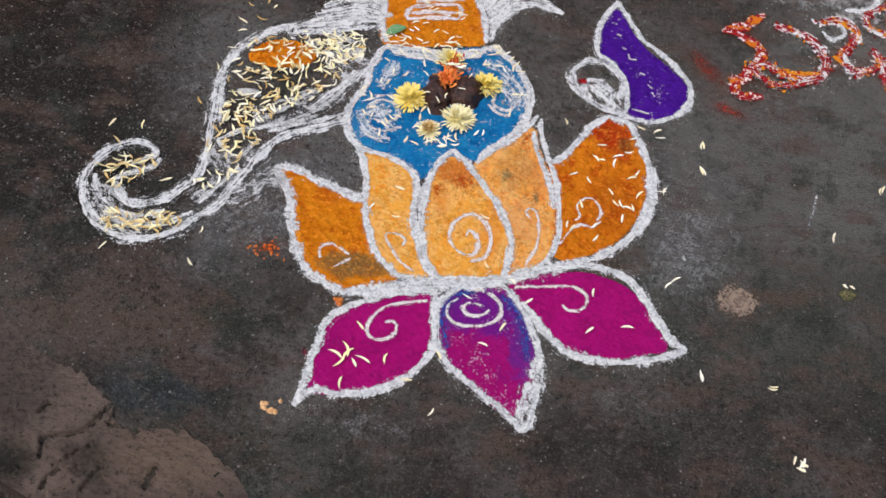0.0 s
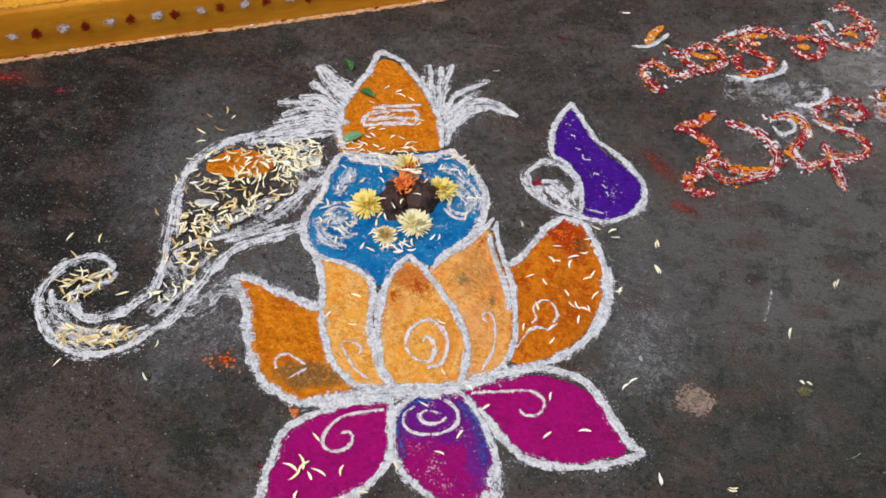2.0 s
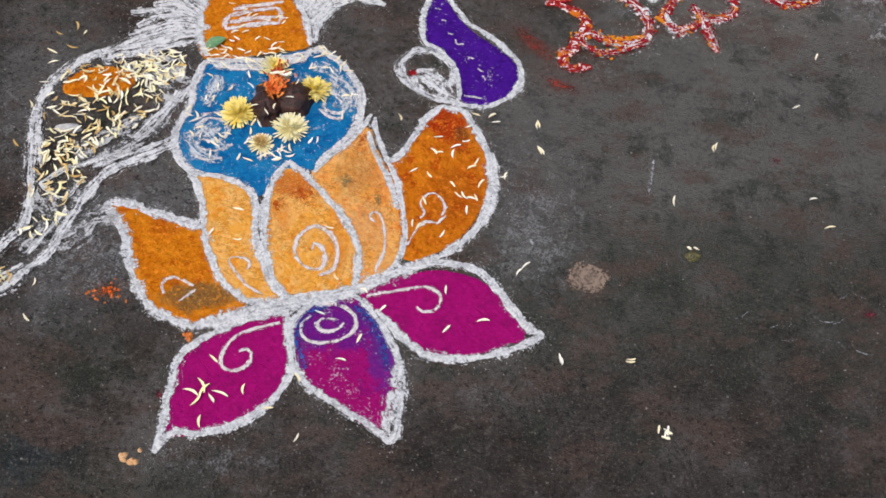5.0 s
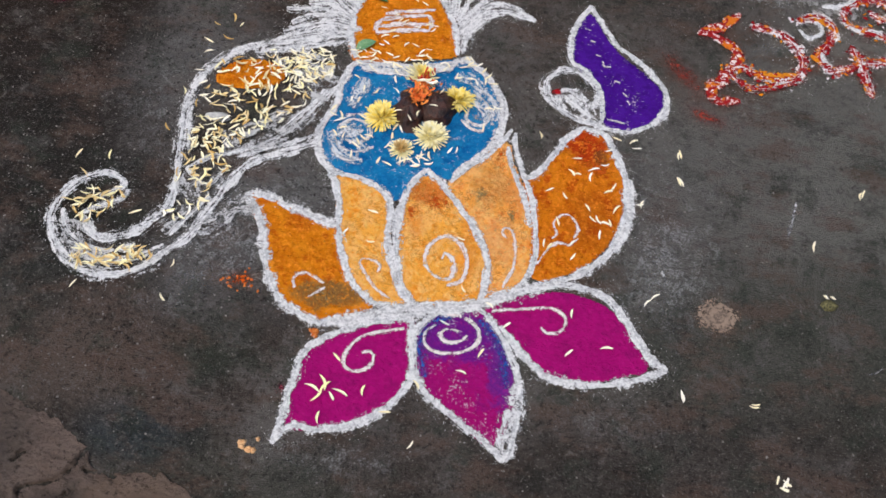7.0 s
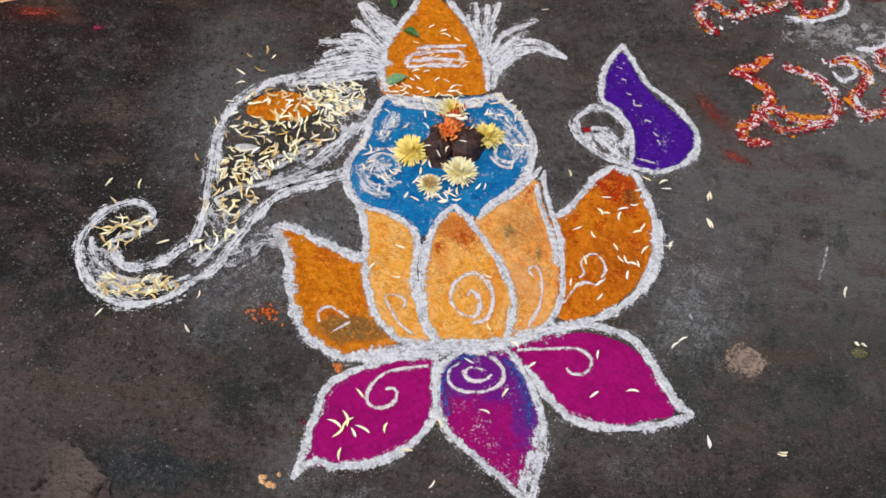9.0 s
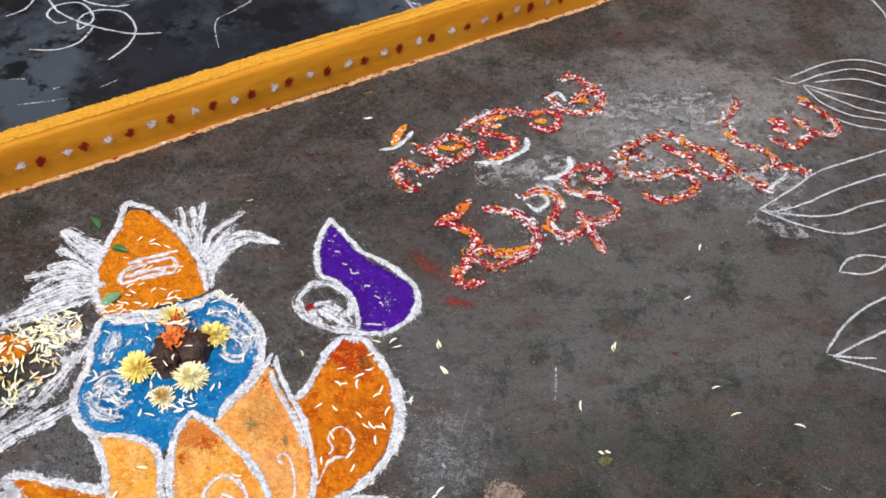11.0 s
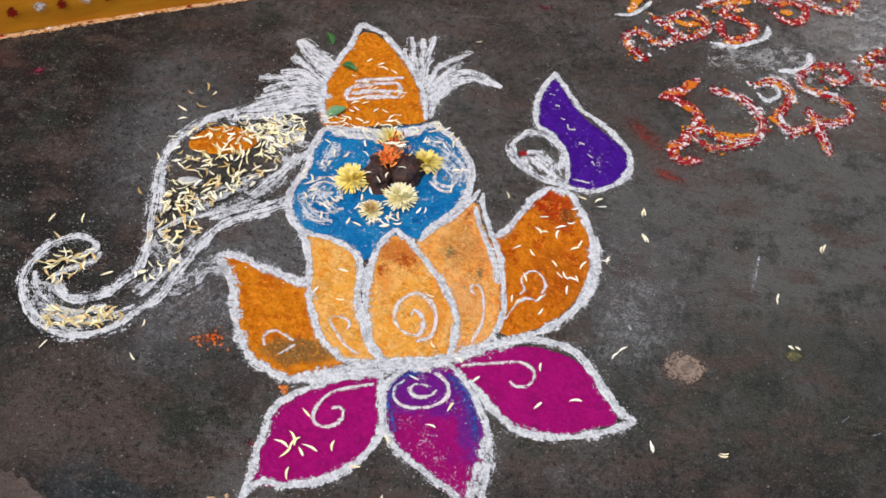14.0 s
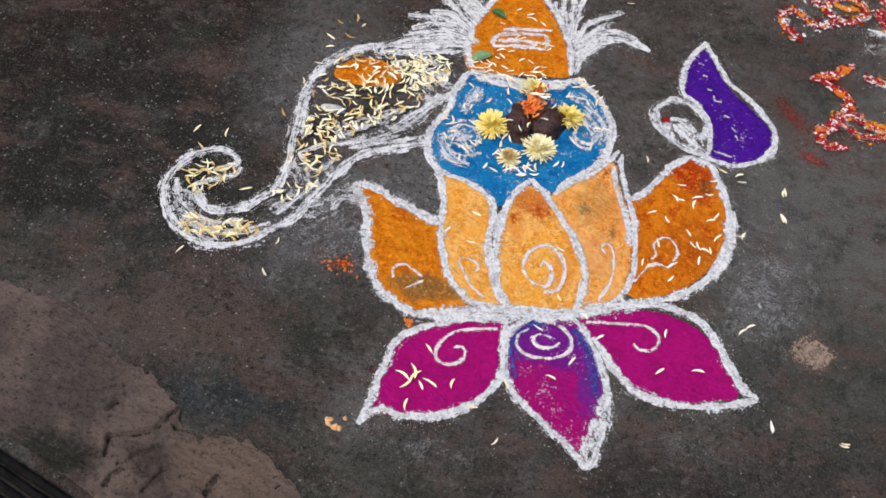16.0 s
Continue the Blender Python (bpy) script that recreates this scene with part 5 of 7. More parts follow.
paisley_drawing = thing("paisley_drawing", 0.284, 0.474, "violet powder paisley with white rim and curl on concrete", "floor drawing")
paisley = fill("paisley", [(0.241, 0.618), (0.262, 0.577), (0.296, 0.52), (0.335, 0.483), (0.362, 0.454), (0.381, 0.421), (0.373, 0.384), (0.338, 0.352), (0.305, 0.34), (0.278, 0.349), (0.273, 0.401), (0.256, 0.449), (0.228, 0.482), (0.212, 0.502), (0.213, 0.547)], M_VIOLET, paisley_drawing, "even violet powder paisley")
strokes("outline", [
    [(0.245, 0.647), (0.216, 0.589), (0.205, 0.539), (0.208, 0.491), (0.234, 0.468), (0.257, 0.434), (0.265, 0.397), (0.267, 0.355), (0.26, 0.335)],
    [(0.245, 0.647), (0.269, 0.593), (0.302, 0.539), (0.341, 0.504), (0.37, 0.47), (0.39, 0.435), (0.391, 0.393), (0.376, 0.364), (0.343, 0.336), (0.305, 0.325), (0.268, 0.33), (0.245, 0.336)]], 0.0133, M_WHITE, paisley, "")
for line in (
    [(0.233, 0.582), (0.245, 0.578)],
    [(0.244, 0.55), (0.253, 0.548)],
    [(0.253, 0.515), (0.264, 0.511)],
    [(0.268, 0.498), (0.271, 0.484), (0.284, 0.486)],
    [(0.291, 0.451), (0.302, 0.447)],
    [(0.306, 0.422), (0.317, 0.411)],
    [(0.315, 0.403), (0.321, 0.392)],
    [(0.275, 0.352), (0.294, 0.35), (0.316, 0.344)]):
    strokes("white_fleck", [line], 0.0055, M_SWIRL, paisley, "")
for line in (
    [(0.264, 0.335), (0.224, 0.344), (0.188, 0.362), (0.163, 0.393), (0.156, 0.426), (0.175, 0.455), (0.204, 0.469), (0.235, 0.456), (0.257, 0.424), (0.253, 0.376)],
    [(0.231, 0.359), (0.236, 0.385), (0.223, 0.406), (0.202, 0.416), (0.187, 0.407), (0.18, 0.387), (0.196, 0.369)]):
    strokes("curl", [line], 0.017, M_WHITE_THIN, paisley, "")
strokes("curl", [[(0.246, 0.352), (0.226, 0.372), (0.208, 0.39), (0.2, 0.404)]], 0.032, M_WHITE_THIN, paisley, "")
blot("red_dab", 0.178, 0.407, 0.016, 0.012, M_PINCH_RED, paisley, "red powder dab", z=0.0075)

powder_word = thing("powder_word", 0.591, 0.862, "upper word in white, red and orange powder on concrete", "powder writing", "powder greeting")
LINES = [[(0.436, 0.71), (0.414, 0.735), (0.401, 0.766), (0.409, 0.788), (0.436, 0.793), (0.458, 0.769), (0.482, 0.76), (0.506, 0.777), (0.526, 0.802)],
    [(0.462, 0.848), (0.491, 0.825), (0.522, 0.79), (0.56, 0.798), (0.584, 0.827), (0.574, 0.856), (0.55, 0.873), (0.515, 0.858), (0.498, 0.836)],
    [(0.578, 0.898), (0.615, 0.917), (0.65, 0.936), (0.686, 0.949), (0.717, 0.94), (0.736, 0.925)],
    [(0.81, 0.986), (0.825, 0.954), (0.844, 0.928), (0.879, 0.913), (0.921, 0.93), (0.941, 0.968), (0.923, 0.996), (0.887, 0.982), (0.862, 0.954)],
    [(0.86, 1.044), (0.89, 1.057), (0.914, 1.029), (0.936, 1.004), (0.946, 0.976)]]
sprinkle("white_sprinkle", LINES, 0.022, 130, M_PINCH_WHITE, powder_word)
sprinkle("orange_sprinkle", LINES, 0.022, 120, M_PINCH_ORANGE, powder_word)
sprinkle("red_sprinkle", LINES, 0.019, 300, M_PINCH_RED, powder_word)
strokes("letter", [
    [(0.379, 0.846), (0.412, 0.848), (0.44, 0.871), (0.464, 0.901)]], 0.0099, M_WHITE, powder_word, "", wob=0.4)
strokes("letter", [
    [(0.409, 0.858), (0.428, 0.888), (0.454, 0.926)]], 0.0154, M_LETTER_ORANGE, powder_word, "", wob=0.4)
strokes("letter", [
    [(0.436, 0.71), (0.414, 0.735), (0.401, 0.766), (0.409, 0.788), (0.436, 0.793), (0.458, 0.769), (0.482, 0.76), (0.506, 0.777), (0.526, 0.802)]], 0.0196, M_WHITE, powder_word, "")
strokes("red_dressing", [
    [(0.436, 0.71), (0.414, 0.735), (0.401, 0.766), (0.409, 0.788), (0.436, 0.793), (0.458, 0.769), (0.482, 0.76), (0.506, 0.777), (0.526, 0.802)]], 0.0225, M_LETTER, powder_word, "red and orange powder over the white", wob=0.5)
strokes("letter", [
    [(0.462, 0.848), (0.491, 0.825), (0.522, 0.79), (0.56, 0.798), (0.584, 0.827), (0.574, 0.856), (0.55, 0.873), (0.515, 0.858), (0.498, 0.836)]], 0.0196, M_WHITE, powder_word, "")
strokes("red_dressing", [
    [(0.462, 0.848), (0.491, 0.825), (0.522, 0.79), (0.56, 0.798), (0.584, 0.827), (0.574, 0.856), (0.55, 0.873), (0.515, 0.858), (0.498, 0.836)]], 0.0225, M_LETTER, powder_word, "red and orange powder over the white", wob=0.5)
strokes("letter", [
    [(0.514, 0.846), (0.538, 0.832), (0.567, 0.84)]], 0.0154, M_LETTER_ORANGE, powder_word, "", wob=0.4)
strokes("letter", [
    [(0.578, 0.898), (0.615, 0.917), (0.65, 0.936), (0.686, 0.949), (0.717, 0.94), (0.736, 0.925)]], 0.0204, M_WHITE, powder_word, "")
strokes("red_dressing", [
    [(0.578, 0.898), (0.615, 0.917), (0.65, 0.936), (0.686, 0.949), (0.717, 0.94), (0.736, 0.925)]], 0.0235, M_LETTER, powder_word, "red and orange powder over the white", wob=0.5)
strokes("letter", [
    [(0.627, 0.907), (0.658, 0.925), (0.693, 0.925)]], 0.0171, M_LETTER_ORANGE, powder_word, "", wob=0.4)
strokes("letter", [
    [(0.658, 0.912), (0.624, 0.879), (0.659, 0.862), (0.689, 0.839), (0.673, 0.805), (0.636, 0.793), (0.614, 0.819), (0.617, 0.855)]], 0.0205, M_LETTER_RED, powder_word, "", wob=0.4)
strokes("letter", [
    [(0.649, 0.892), (0.673, 0.898)]], 0.0205, M_LETTER_ORANGE, powder_word, "", wob=0.4)
strokes("letter", [
    [(0.585, 0.779), (0.639, 0.773), (0.677, 0.788), (0.709, 0.808), (0.723, 0.847)]], 0.0124, M_WHITE, powder_word, "", wob=0.4)
strokes("letter", [
    [(0.615, 0.784), (0.656, 0.787)]], 0.0136, M_LETTER_ORANGE, powder_word, "", wob=0.4)
strokes("letter", [
    [(0.742, 0.924), (0.786, 0.934), (0.819, 0.918), (0.802, 0.875), (0.765, 0.871), (0.741, 0.899)]], 0.0205, M_LETTER_RED, powder_word, "", wob=0.4)
strokes("letter", [
    [(0.757, 0.901), (0.785, 0.902)]], 0.0205, M_LETTER_ORANGE, powder_word, "", wob=0.4)
strokes("letter", [
    [(0.81, 0.986), (0.825, 0.954), (0.844, 0.928), (0.879, 0.913), (0.921, 0.93), (0.941, 0.968), (0.923, 0.996), (0.887, 0.982), (0.862, 0.954)]], 0.0204, M_WHITE, powder_word, "")
strokes("red_dressing", [
    [(0.81, 0.986), (0.825, 0.954), (0.844, 0.928), (0.879, 0.913), (0.921, 0.93), (0.941, 0.968), (0.923, 0.996), (0.887, 0.982), (0.862, 0.954)]], 0.0235, M_LETTER, powder_word, "red and orange powder over the white", wob=0.5)
strokes("letter", [
    [(0.863, 0.958), (0.891, 0.964), (0.904, 0.95)]], 0.0205, M_LETTER_ORANGE, powder_word, "", wob=0.4)
strokes("letter", [
    [(0.86, 1.044), (0.89, 1.057), (0.914, 1.029), (0.936, 1.004), (0.946, 0.976)]], 0.0188, M_WHITE, powder_word, "")
strokes("red_dressing", [
    [(0.86, 1.044), (0.89, 1.057), (0.914, 1.029), (0.936, 1.004), (0.946, 0.976)]], 0.0216, M_LETTER, powder_word, "red and orange powder over the white", wob=0.5)
strokes("letter", [
    [(0.807, 0.982), (0.836, 0.997), (0.85, 0.964)]], 0.0112, M_WHITE, powder_word, "", wob=0.4)

powder_word = thing("powder_word", 0.905, 0.669, "lower word in white, red and orange powder on concrete", "powder writing", "powder greeting")
LINES = [[(0.571, 0.632), (0.607, 0.624), (0.644, 0.606), (0.666, 0.571), (0.67, 0.537), (0.655, 0.505), (0.62, 0.492), (0.58, 0.498), (0.549, 0.515), (0.513, 0.506)],
    [(0.513, 0.506), (0.539, 0.477), (0.572, 0.464), (0.614, 0.477), (0.656, 0.498)],
    [(0.668, 0.657), (0.709, 0.674), (0.738, 0.656), (0.744, 0.629), (0.721, 0.591), (0.708, 0.566), (0.719, 0.534), (0.743, 0.517)],
    [(0.722, 0.523), (0.757, 0.536), (0.789, 0.556), (0.823, 0.561), (0.853, 0.575), (0.866, 0.6), (0.854, 0.629), (0.819, 0.646), (0.782, 0.656), (0.769, 0.685), (0.784, 0.712), (0.816, 0.731), (0.857, 0.732), (0.878, 0.703), (0.851, 0.683), (0.825, 0.698)],
    [(0.777, 0.597), (0.787, 0.56), (0.794, 0.513), (0.802, 0.47)],
    [(0.997, 0.746), (0.958, 0.754), (0.92, 0.735), (0.915, 0.702), (0.95, 0.683), (0.992, 0.688), (1.036, 0.696), (1.062, 0.67), (1.065, 0.639), (1.036, 0.617), (0.992, 0.607), (0.955, 0.615), (0.94, 0.635)],
    [(0.911, 0.757), (0.958, 0.788), (1.011, 0.811), (1.061, 0.813), (1.09, 0.789), (1.105, 0.767), (1.143, 0.755), (1.165, 0.724), (1.165, 0.687), (1.14, 0.661), (1.104, 0.673), (1.083, 0.706), (1.086, 0.745)],
    [(1.275, 0.914), (1.245, 0.882), (1.213, 0.851), (1.218, 0.812), (1.211, 0.772), (1.25, 0.747), (1.278, 0.723), (1.276, 0.684), (1.236, 0.677)],
    [(1.166, 0.697), (1.188, 0.659), (1.21, 0.624), (1.236, 0.6)],
    [(1.276, 0.684), (1.311, 0.668), (1.348, 0.648)],
    [(1.385, 0.849), (1.396, 0.818), (1.408, 0.791), (1.385, 0.76), (1.348, 0.74), (1.317, 0.756), (1.296, 0.774)],
    [(1.425, 0.902), (1.45, 0.873), (1.476, 0.831), (1.482, 0.791), (1.454, 0.769), (1.424, 0.781), (1.403, 0.8)]]
sprinkle("white_sprinkle", LINES, 0.023, 240, M_PINCH_WHITE, powder_word)
sprinkle("orange_sprinkle", LINES, 0.023, 230, M_PINCH_ORANGE, powder_word)
sprinkle("red_sprinkle", LINES, 0.02, 560, M_PINCH_RED, powder_word)
strokes("letter", [
    [(0.552, 0.665), (0.53, 0.641), (0.508, 0.619), (0.485, 0.604), (0.509, 0.584), (0.535, 0.567), (0.541, 0.536), (0.524, 0.511), (0.498, 0.475), (0.48, 0.446), (0.495, 0.425), (0.536, 0.429)]], 0.0237, M_LETTER_RED, powder_word, "", wob=0.4)
strokes("letter", [
    [(0.507, 0.626), (0.485, 0.607), (0.463, 0.593)]], 0.0237, M_LETTER_RED, powder_word, "", wob=0.4)
strokes("letter", [
    [(0.571, 0.632), (0.607, 0.624), (0.644, 0.606), (0.666, 0.571), (0.67, 0.537), (0.655, 0.505), (0.62, 0.492), (0.58, 0.498), (0.549, 0.515), (0.513, 0.506)]], 0.0217, M_WHITE, powder_word, "")
strokes("red_dressing", [
    [(0.571, 0.632), (0.607, 0.624), (0.644, 0.606), (0.666, 0.571), (0.67, 0.537), (0.655, 0.505), (0.62, 0.492), (0.58, 0.498), (0.549, 0.515), (0.513, 0.506)]], 0.0251, M_LETTER, powder_word, "red and orange powder over the white", wob=0.5)
strokes("letter", [
    [(0.587, 0.503), (0.623, 0.502), (0.662, 0.51)]], 0.0164, M_LETTER_ORANGE, powder_word, "", wob=0.4)
strokes("letter", [
    [(0.513, 0.506), (0.539, 0.477), (0.572, 0.464), (0.614, 0.477), (0.656, 0.498)]], 0.0144, M_WHITE, powder_word, "")
strokes("red_dressing", [
    [(0.513, 0.506), (0.539, 0.477), (0.572, 0.464), (0.614, 0.477), (0.656, 0.498)]], 0.0166, M_LETTER, powder_word, "red and orange powder over the white", wob=0.5)
strokes("letter", [
    [(0.673, 0.634), (0.689, 0.614), (0.718, 0.629), (0.714, 0.655), (0.687, 0.658)]], 0.0106, M_WHITE, powder_word, "", wob=0.4)
strokes("letter", [
    [(0.668, 0.657), (0.709, 0.674), (0.738, 0.656), (0.744, 0.629), (0.721, 0.591), (0.708, 0.566), (0.719, 0.534), (0.743, 0.517)]], 0.0209, M_WHITE, powder_word, "")
strokes("red_dressing", [
    [(0.668, 0.657), (0.709, 0.674), (0.738, 0.656), (0.744, 0.629), (0.721, 0.591), (0.708, 0.566), (0.719, 0.534), (0.743, 0.517)]], 0.0239, M_LETTER, powder_word, "red and orange powder over the white", wob=0.5)
strokes("letter", [
    [(0.697, 0.679), (0.719, 0.665), (0.746, 0.64)]], 0.0145, M_LETTER_ORANGE, powder_word, "", wob=0.4)
strokes("letter", [
    [(0.722, 0.523), (0.757, 0.536), (0.789, 0.556), (0.823, 0.561), (0.853, 0.575), (0.866, 0.6), (0.854, 0.629), (0.819, 0.646), (0.782, 0.656), (0.769, 0.685), (0.784, 0.712), (0.816, 0.731), (0.857, 0.732), (0.878, 0.703), (0.851, 0.683), (0.825, 0.698)]], 0.0199, M_WHITE, powder_word, "")
strokes("red_dressing", [
    [(0.722, 0.523), (0.757, 0.536), (0.789, 0.556), (0.823, 0.561), (0.853, 0.575), (0.866, 0.6), (0.854, 0.629), (0.819, 0.646), (0.782, 0.656), (0.769, 0.685), (0.784, 0.712), (0.816, 0.731), (0.857, 0.732), (0.878, 0.703), (0.851, 0.683), (0.825, 0.698)]], 0.0229, M_LETTER, powder_word, "red and orange powder over the white", wob=0.5)
strokes("letter", [
    [(0.777, 0.597), (0.787, 0.56), (0.794, 0.513), (0.802, 0.47)]], 0.0199, M_WHITE, powder_word, "")
strokes("red_dressing", [
    [(0.777, 0.597), (0.787, 0.56), (0.794, 0.513), (0.802, 0.47)]], 0.0229, M_LETTER, powder_word, "red and orange powder over the white", wob=0.5)
strokes("letter", [
    [(0.797, 0.494), (0.801, 0.466)]], 0.0218, M_LETTER_RED, powder_word, "", wob=0.4)
strokes("letter", [
    [(0.727, 0.705), (0.764, 0.712), (0.794, 0.728), (0.805, 0.77)]], 0.0158, M_WHITE, powder_word, "", wob=0.4)
strokes("letter", [
    [(0.688, 0.565), (0.709, 0.549)]], 0.0182, M_LETTER_ORANGE, powder_word, "", wob=0.4)
strokes("letter", [
    [(0.997, 0.746), (0.958, 0.754), (0.92, 0.735), (0.915, 0.702), (0.95, 0.683), (0.992, 0.688), (1.036, 0.696), (1.062, 0.67), (1.065, 0.639), (1.036, 0.617), (0.992, 0.607), (0.955, 0.615), (0.94, 0.635)]], 0.0209, M_WHITE, powder_word, "")
strokes("red_dressing", [
    [(0.997, 0.746), (0.958, 0.754), (0.92, 0.735), (0.915, 0.702), (0.95, 0.683), (0.992, 0.688), (1.036, 0.696), (1.062, 0.67), (1.065, 0.639), (1.036, 0.617), (0.992, 0.607), (0.955, 0.615), (0.94, 0.635)]], 0.0239, M_LETTER, powder_word, "red and orange powder over the white", wob=0.5)
strokes("letter", [
    [(0.92, 0.725), (0.931, 0.701), (0.965, 0.689)]], 0.0164, M_LETTER_RED, powder_word, "", wob=0.4)
strokes("letter", [
    [(0.911, 0.757), (0.958, 0.788), (1.011, 0.811), (1.061, 0.813), (1.09, 0.789), (1.105, 0.767), (1.143, 0.755), (1.165, 0.724), (1.165, 0.687), (1.14, 0.661), (1.104, 0.673), (1.083, 0.706), (1.086, 0.745)]], 0.0209, M_WHITE, powder_word, "")
strokes("red_dressing", [
    [(0.911, 0.757), (0.958, 0.788), (1.011, 0.811), (1.061, 0.813), (1.09, 0.789), (1.105, 0.767), (1.143, 0.755), (1.165, 0.724), (1.165, 0.687), (1.14, 0.661), (1.104, 0.673), (1.083, 0.706), (1.086, 0.745)]], 0.0239, M_LETTER, powder_word, "red and orange powder over the white", wob=0.5)
strokes("letter", [
    [(1.128, 0.761), (1.154, 0.734), (1.161, 0.697)]], 0.0200, M_LETTER_ORANGE, powder_word, "", wob=0.4)
strokes("letter", [
    [(1.039, 0.832), (1.074, 0.808)]], 0.0182, M_LETTER_ORANGE, powder_word, "", wob=0.4)
strokes("letter", [
    [(1.033, 0.788), (1.056, 0.757), (1.089, 0.745)]], 0.0200, M_LETTER_RED, powder_word, "", wob=0.4)
strokes("letter", [
    [(1.275, 0.914), (1.245, 0.882), (1.213, 0.851), (1.218, 0.812), (1.211, 0.772), (1.25, 0.747), (1.278, 0.723), (1.276, 0.684), (1.236, 0.677)]], 0.0199, M_WHITE, powder_word, "")
strokes("red_dressing", [
    [(1.275, 0.914), (1.245, 0.882), (1.213, 0.851), (1.218, 0.812), (1.211, 0.772), (1.25, 0.747), (1.278, 0.723), (1.276, 0.684), (1.236, 0.677)]], 0.0229, M_LETTER, powder_word, "red and orange powder over the white", wob=0.5)
strokes("letter", [
    [(1.213, 0.851), (1.157, 0.842)]], 0.0119, M_WHITE, powder_word, "", wob=0.4)
strokes("letter", [
    [(1.256, 0.912), (1.233, 0.883)]], 0.0237, M_LETTER_RED, powder_word, "", wob=0.4)
strokes("letter", [
    [(1.191, 0.815), (1.214, 0.782)]], 0.0218, M_LETTER_ORANGE, powder_word, "", wob=0.4)
strokes("letter", [
    [(1.166, 0.697), (1.188, 0.659), (1.21, 0.624), (1.236, 0.6)]], 0.0217, M_WHITE, powder_word, "")
strokes("red_dressing", [
    [(1.166, 0.697), (1.188, 0.659), (1.21, 0.624), (1.236, 0.6)]], 0.0251, M_LETTER, powder_word, "red and orange powder over the white", wob=0.5)
strokes("letter", [
    [(1.214, 0.656), (1.229, 0.624)]], 0.0254, M_LETTER_ORANGE, powder_word, "", wob=0.4)
strokes("letter", [
    [(1.276, 0.684), (1.311, 0.668), (1.348, 0.648)]], 0.0199, M_WHITE, powder_word, "")
strokes("red_dressing", [
    [(1.276, 0.684), (1.311, 0.668), (1.348, 0.648)]], 0.0229, M_LETTER, powder_word, "red and orange powder over the white", wob=0.5)
strokes("letter", [
    [(1.214, 0.605), (1.269, 0.636), (1.292, 0.659)]], 0.0119, M_WHITE, powder_word, "", wob=0.4)
strokes("letter", [
    [(1.319, 0.839), (1.344, 0.828), (1.344, 0.807), (1.316, 0.81)]], 0.0290, M_LETTER_RED, powder_word, "", wob=0.4)
strokes("letter", [
    [(1.385, 0.849), (1.396, 0.818), (1.408, 0.791), (1.385, 0.76), (1.348, 0.74), (1.317, 0.756), (1.296, 0.774)]], 0.0182, M_WHITE, powder_word, "")
strokes("red_dressing", [
    [(1.385, 0.849), (1.396, 0.818), (1.408, 0.791), (1.385, 0.76), (1.348, 0.74), (1.317, 0.756), (1.296, 0.774)]], 0.0209, M_LETTER, powder_word, "red and orange powder over the white", wob=0.5)
strokes("letter", [
    [(1.387, 0.832), (1.398, 0.805)]], 0.0164, M_LETTER_ORANGE, powder_word, "", wob=0.4)
strokes("letter", [
    [(1.425, 0.902), (1.45, 0.873), (1.476, 0.831), (1.482, 0.791), (1.454, 0.769), (1.424, 0.781), (1.403, 0.8)]], 0.0182, M_WHITE, powder_word, "")
strokes("red_dressing", [
    [(1.425, 0.902), (1.45, 0.873), (1.476, 0.831), (1.482, 0.791), (1.454, 0.769), (1.424, 0.781), (1.403, 0.8)]], 0.0209, M_LETTER, powder_word, "red and orange powder over the white", wob=0.5)
strokes("letter", [
    [(1.43, 0.915), (1.452, 0.895)]], 0.0164, M_LETTER_ORANGE, powder_word, "", wob=0.4)

for line in (
    [(1.13, 0.66), (1.22, 0.65), (1.32, 0.62)],
    [(0.88, 0.74), (0.95, 0.71), (1.02, 0.73)],
    [(0.7, 0.71), (0.77, 0.73), (0.81, 0.77)],
    [(0.9, 0.79), (1.0, 0.85), (1.12, 0.87)],
    [(1.0, 0.94), (1.1, 0.92), (1.22, 0.95)],
    [(0.93, 0.88), (1.03, 0.91), (1.16, 0.9)],
    [(1.15, 0.8), (1.2, 0.86), (1.3, 0.9)],
    [(0.58, 0.76), (0.66, 0.75), (0.72, 0.77)],
    [(1.2, 0.56), (1.22, 0.5), (1.21, 0.46)]):
    strokes("white_spill", [line], 0.085, M_SCUFF, powder_word, "white powder scuffed about the letters")

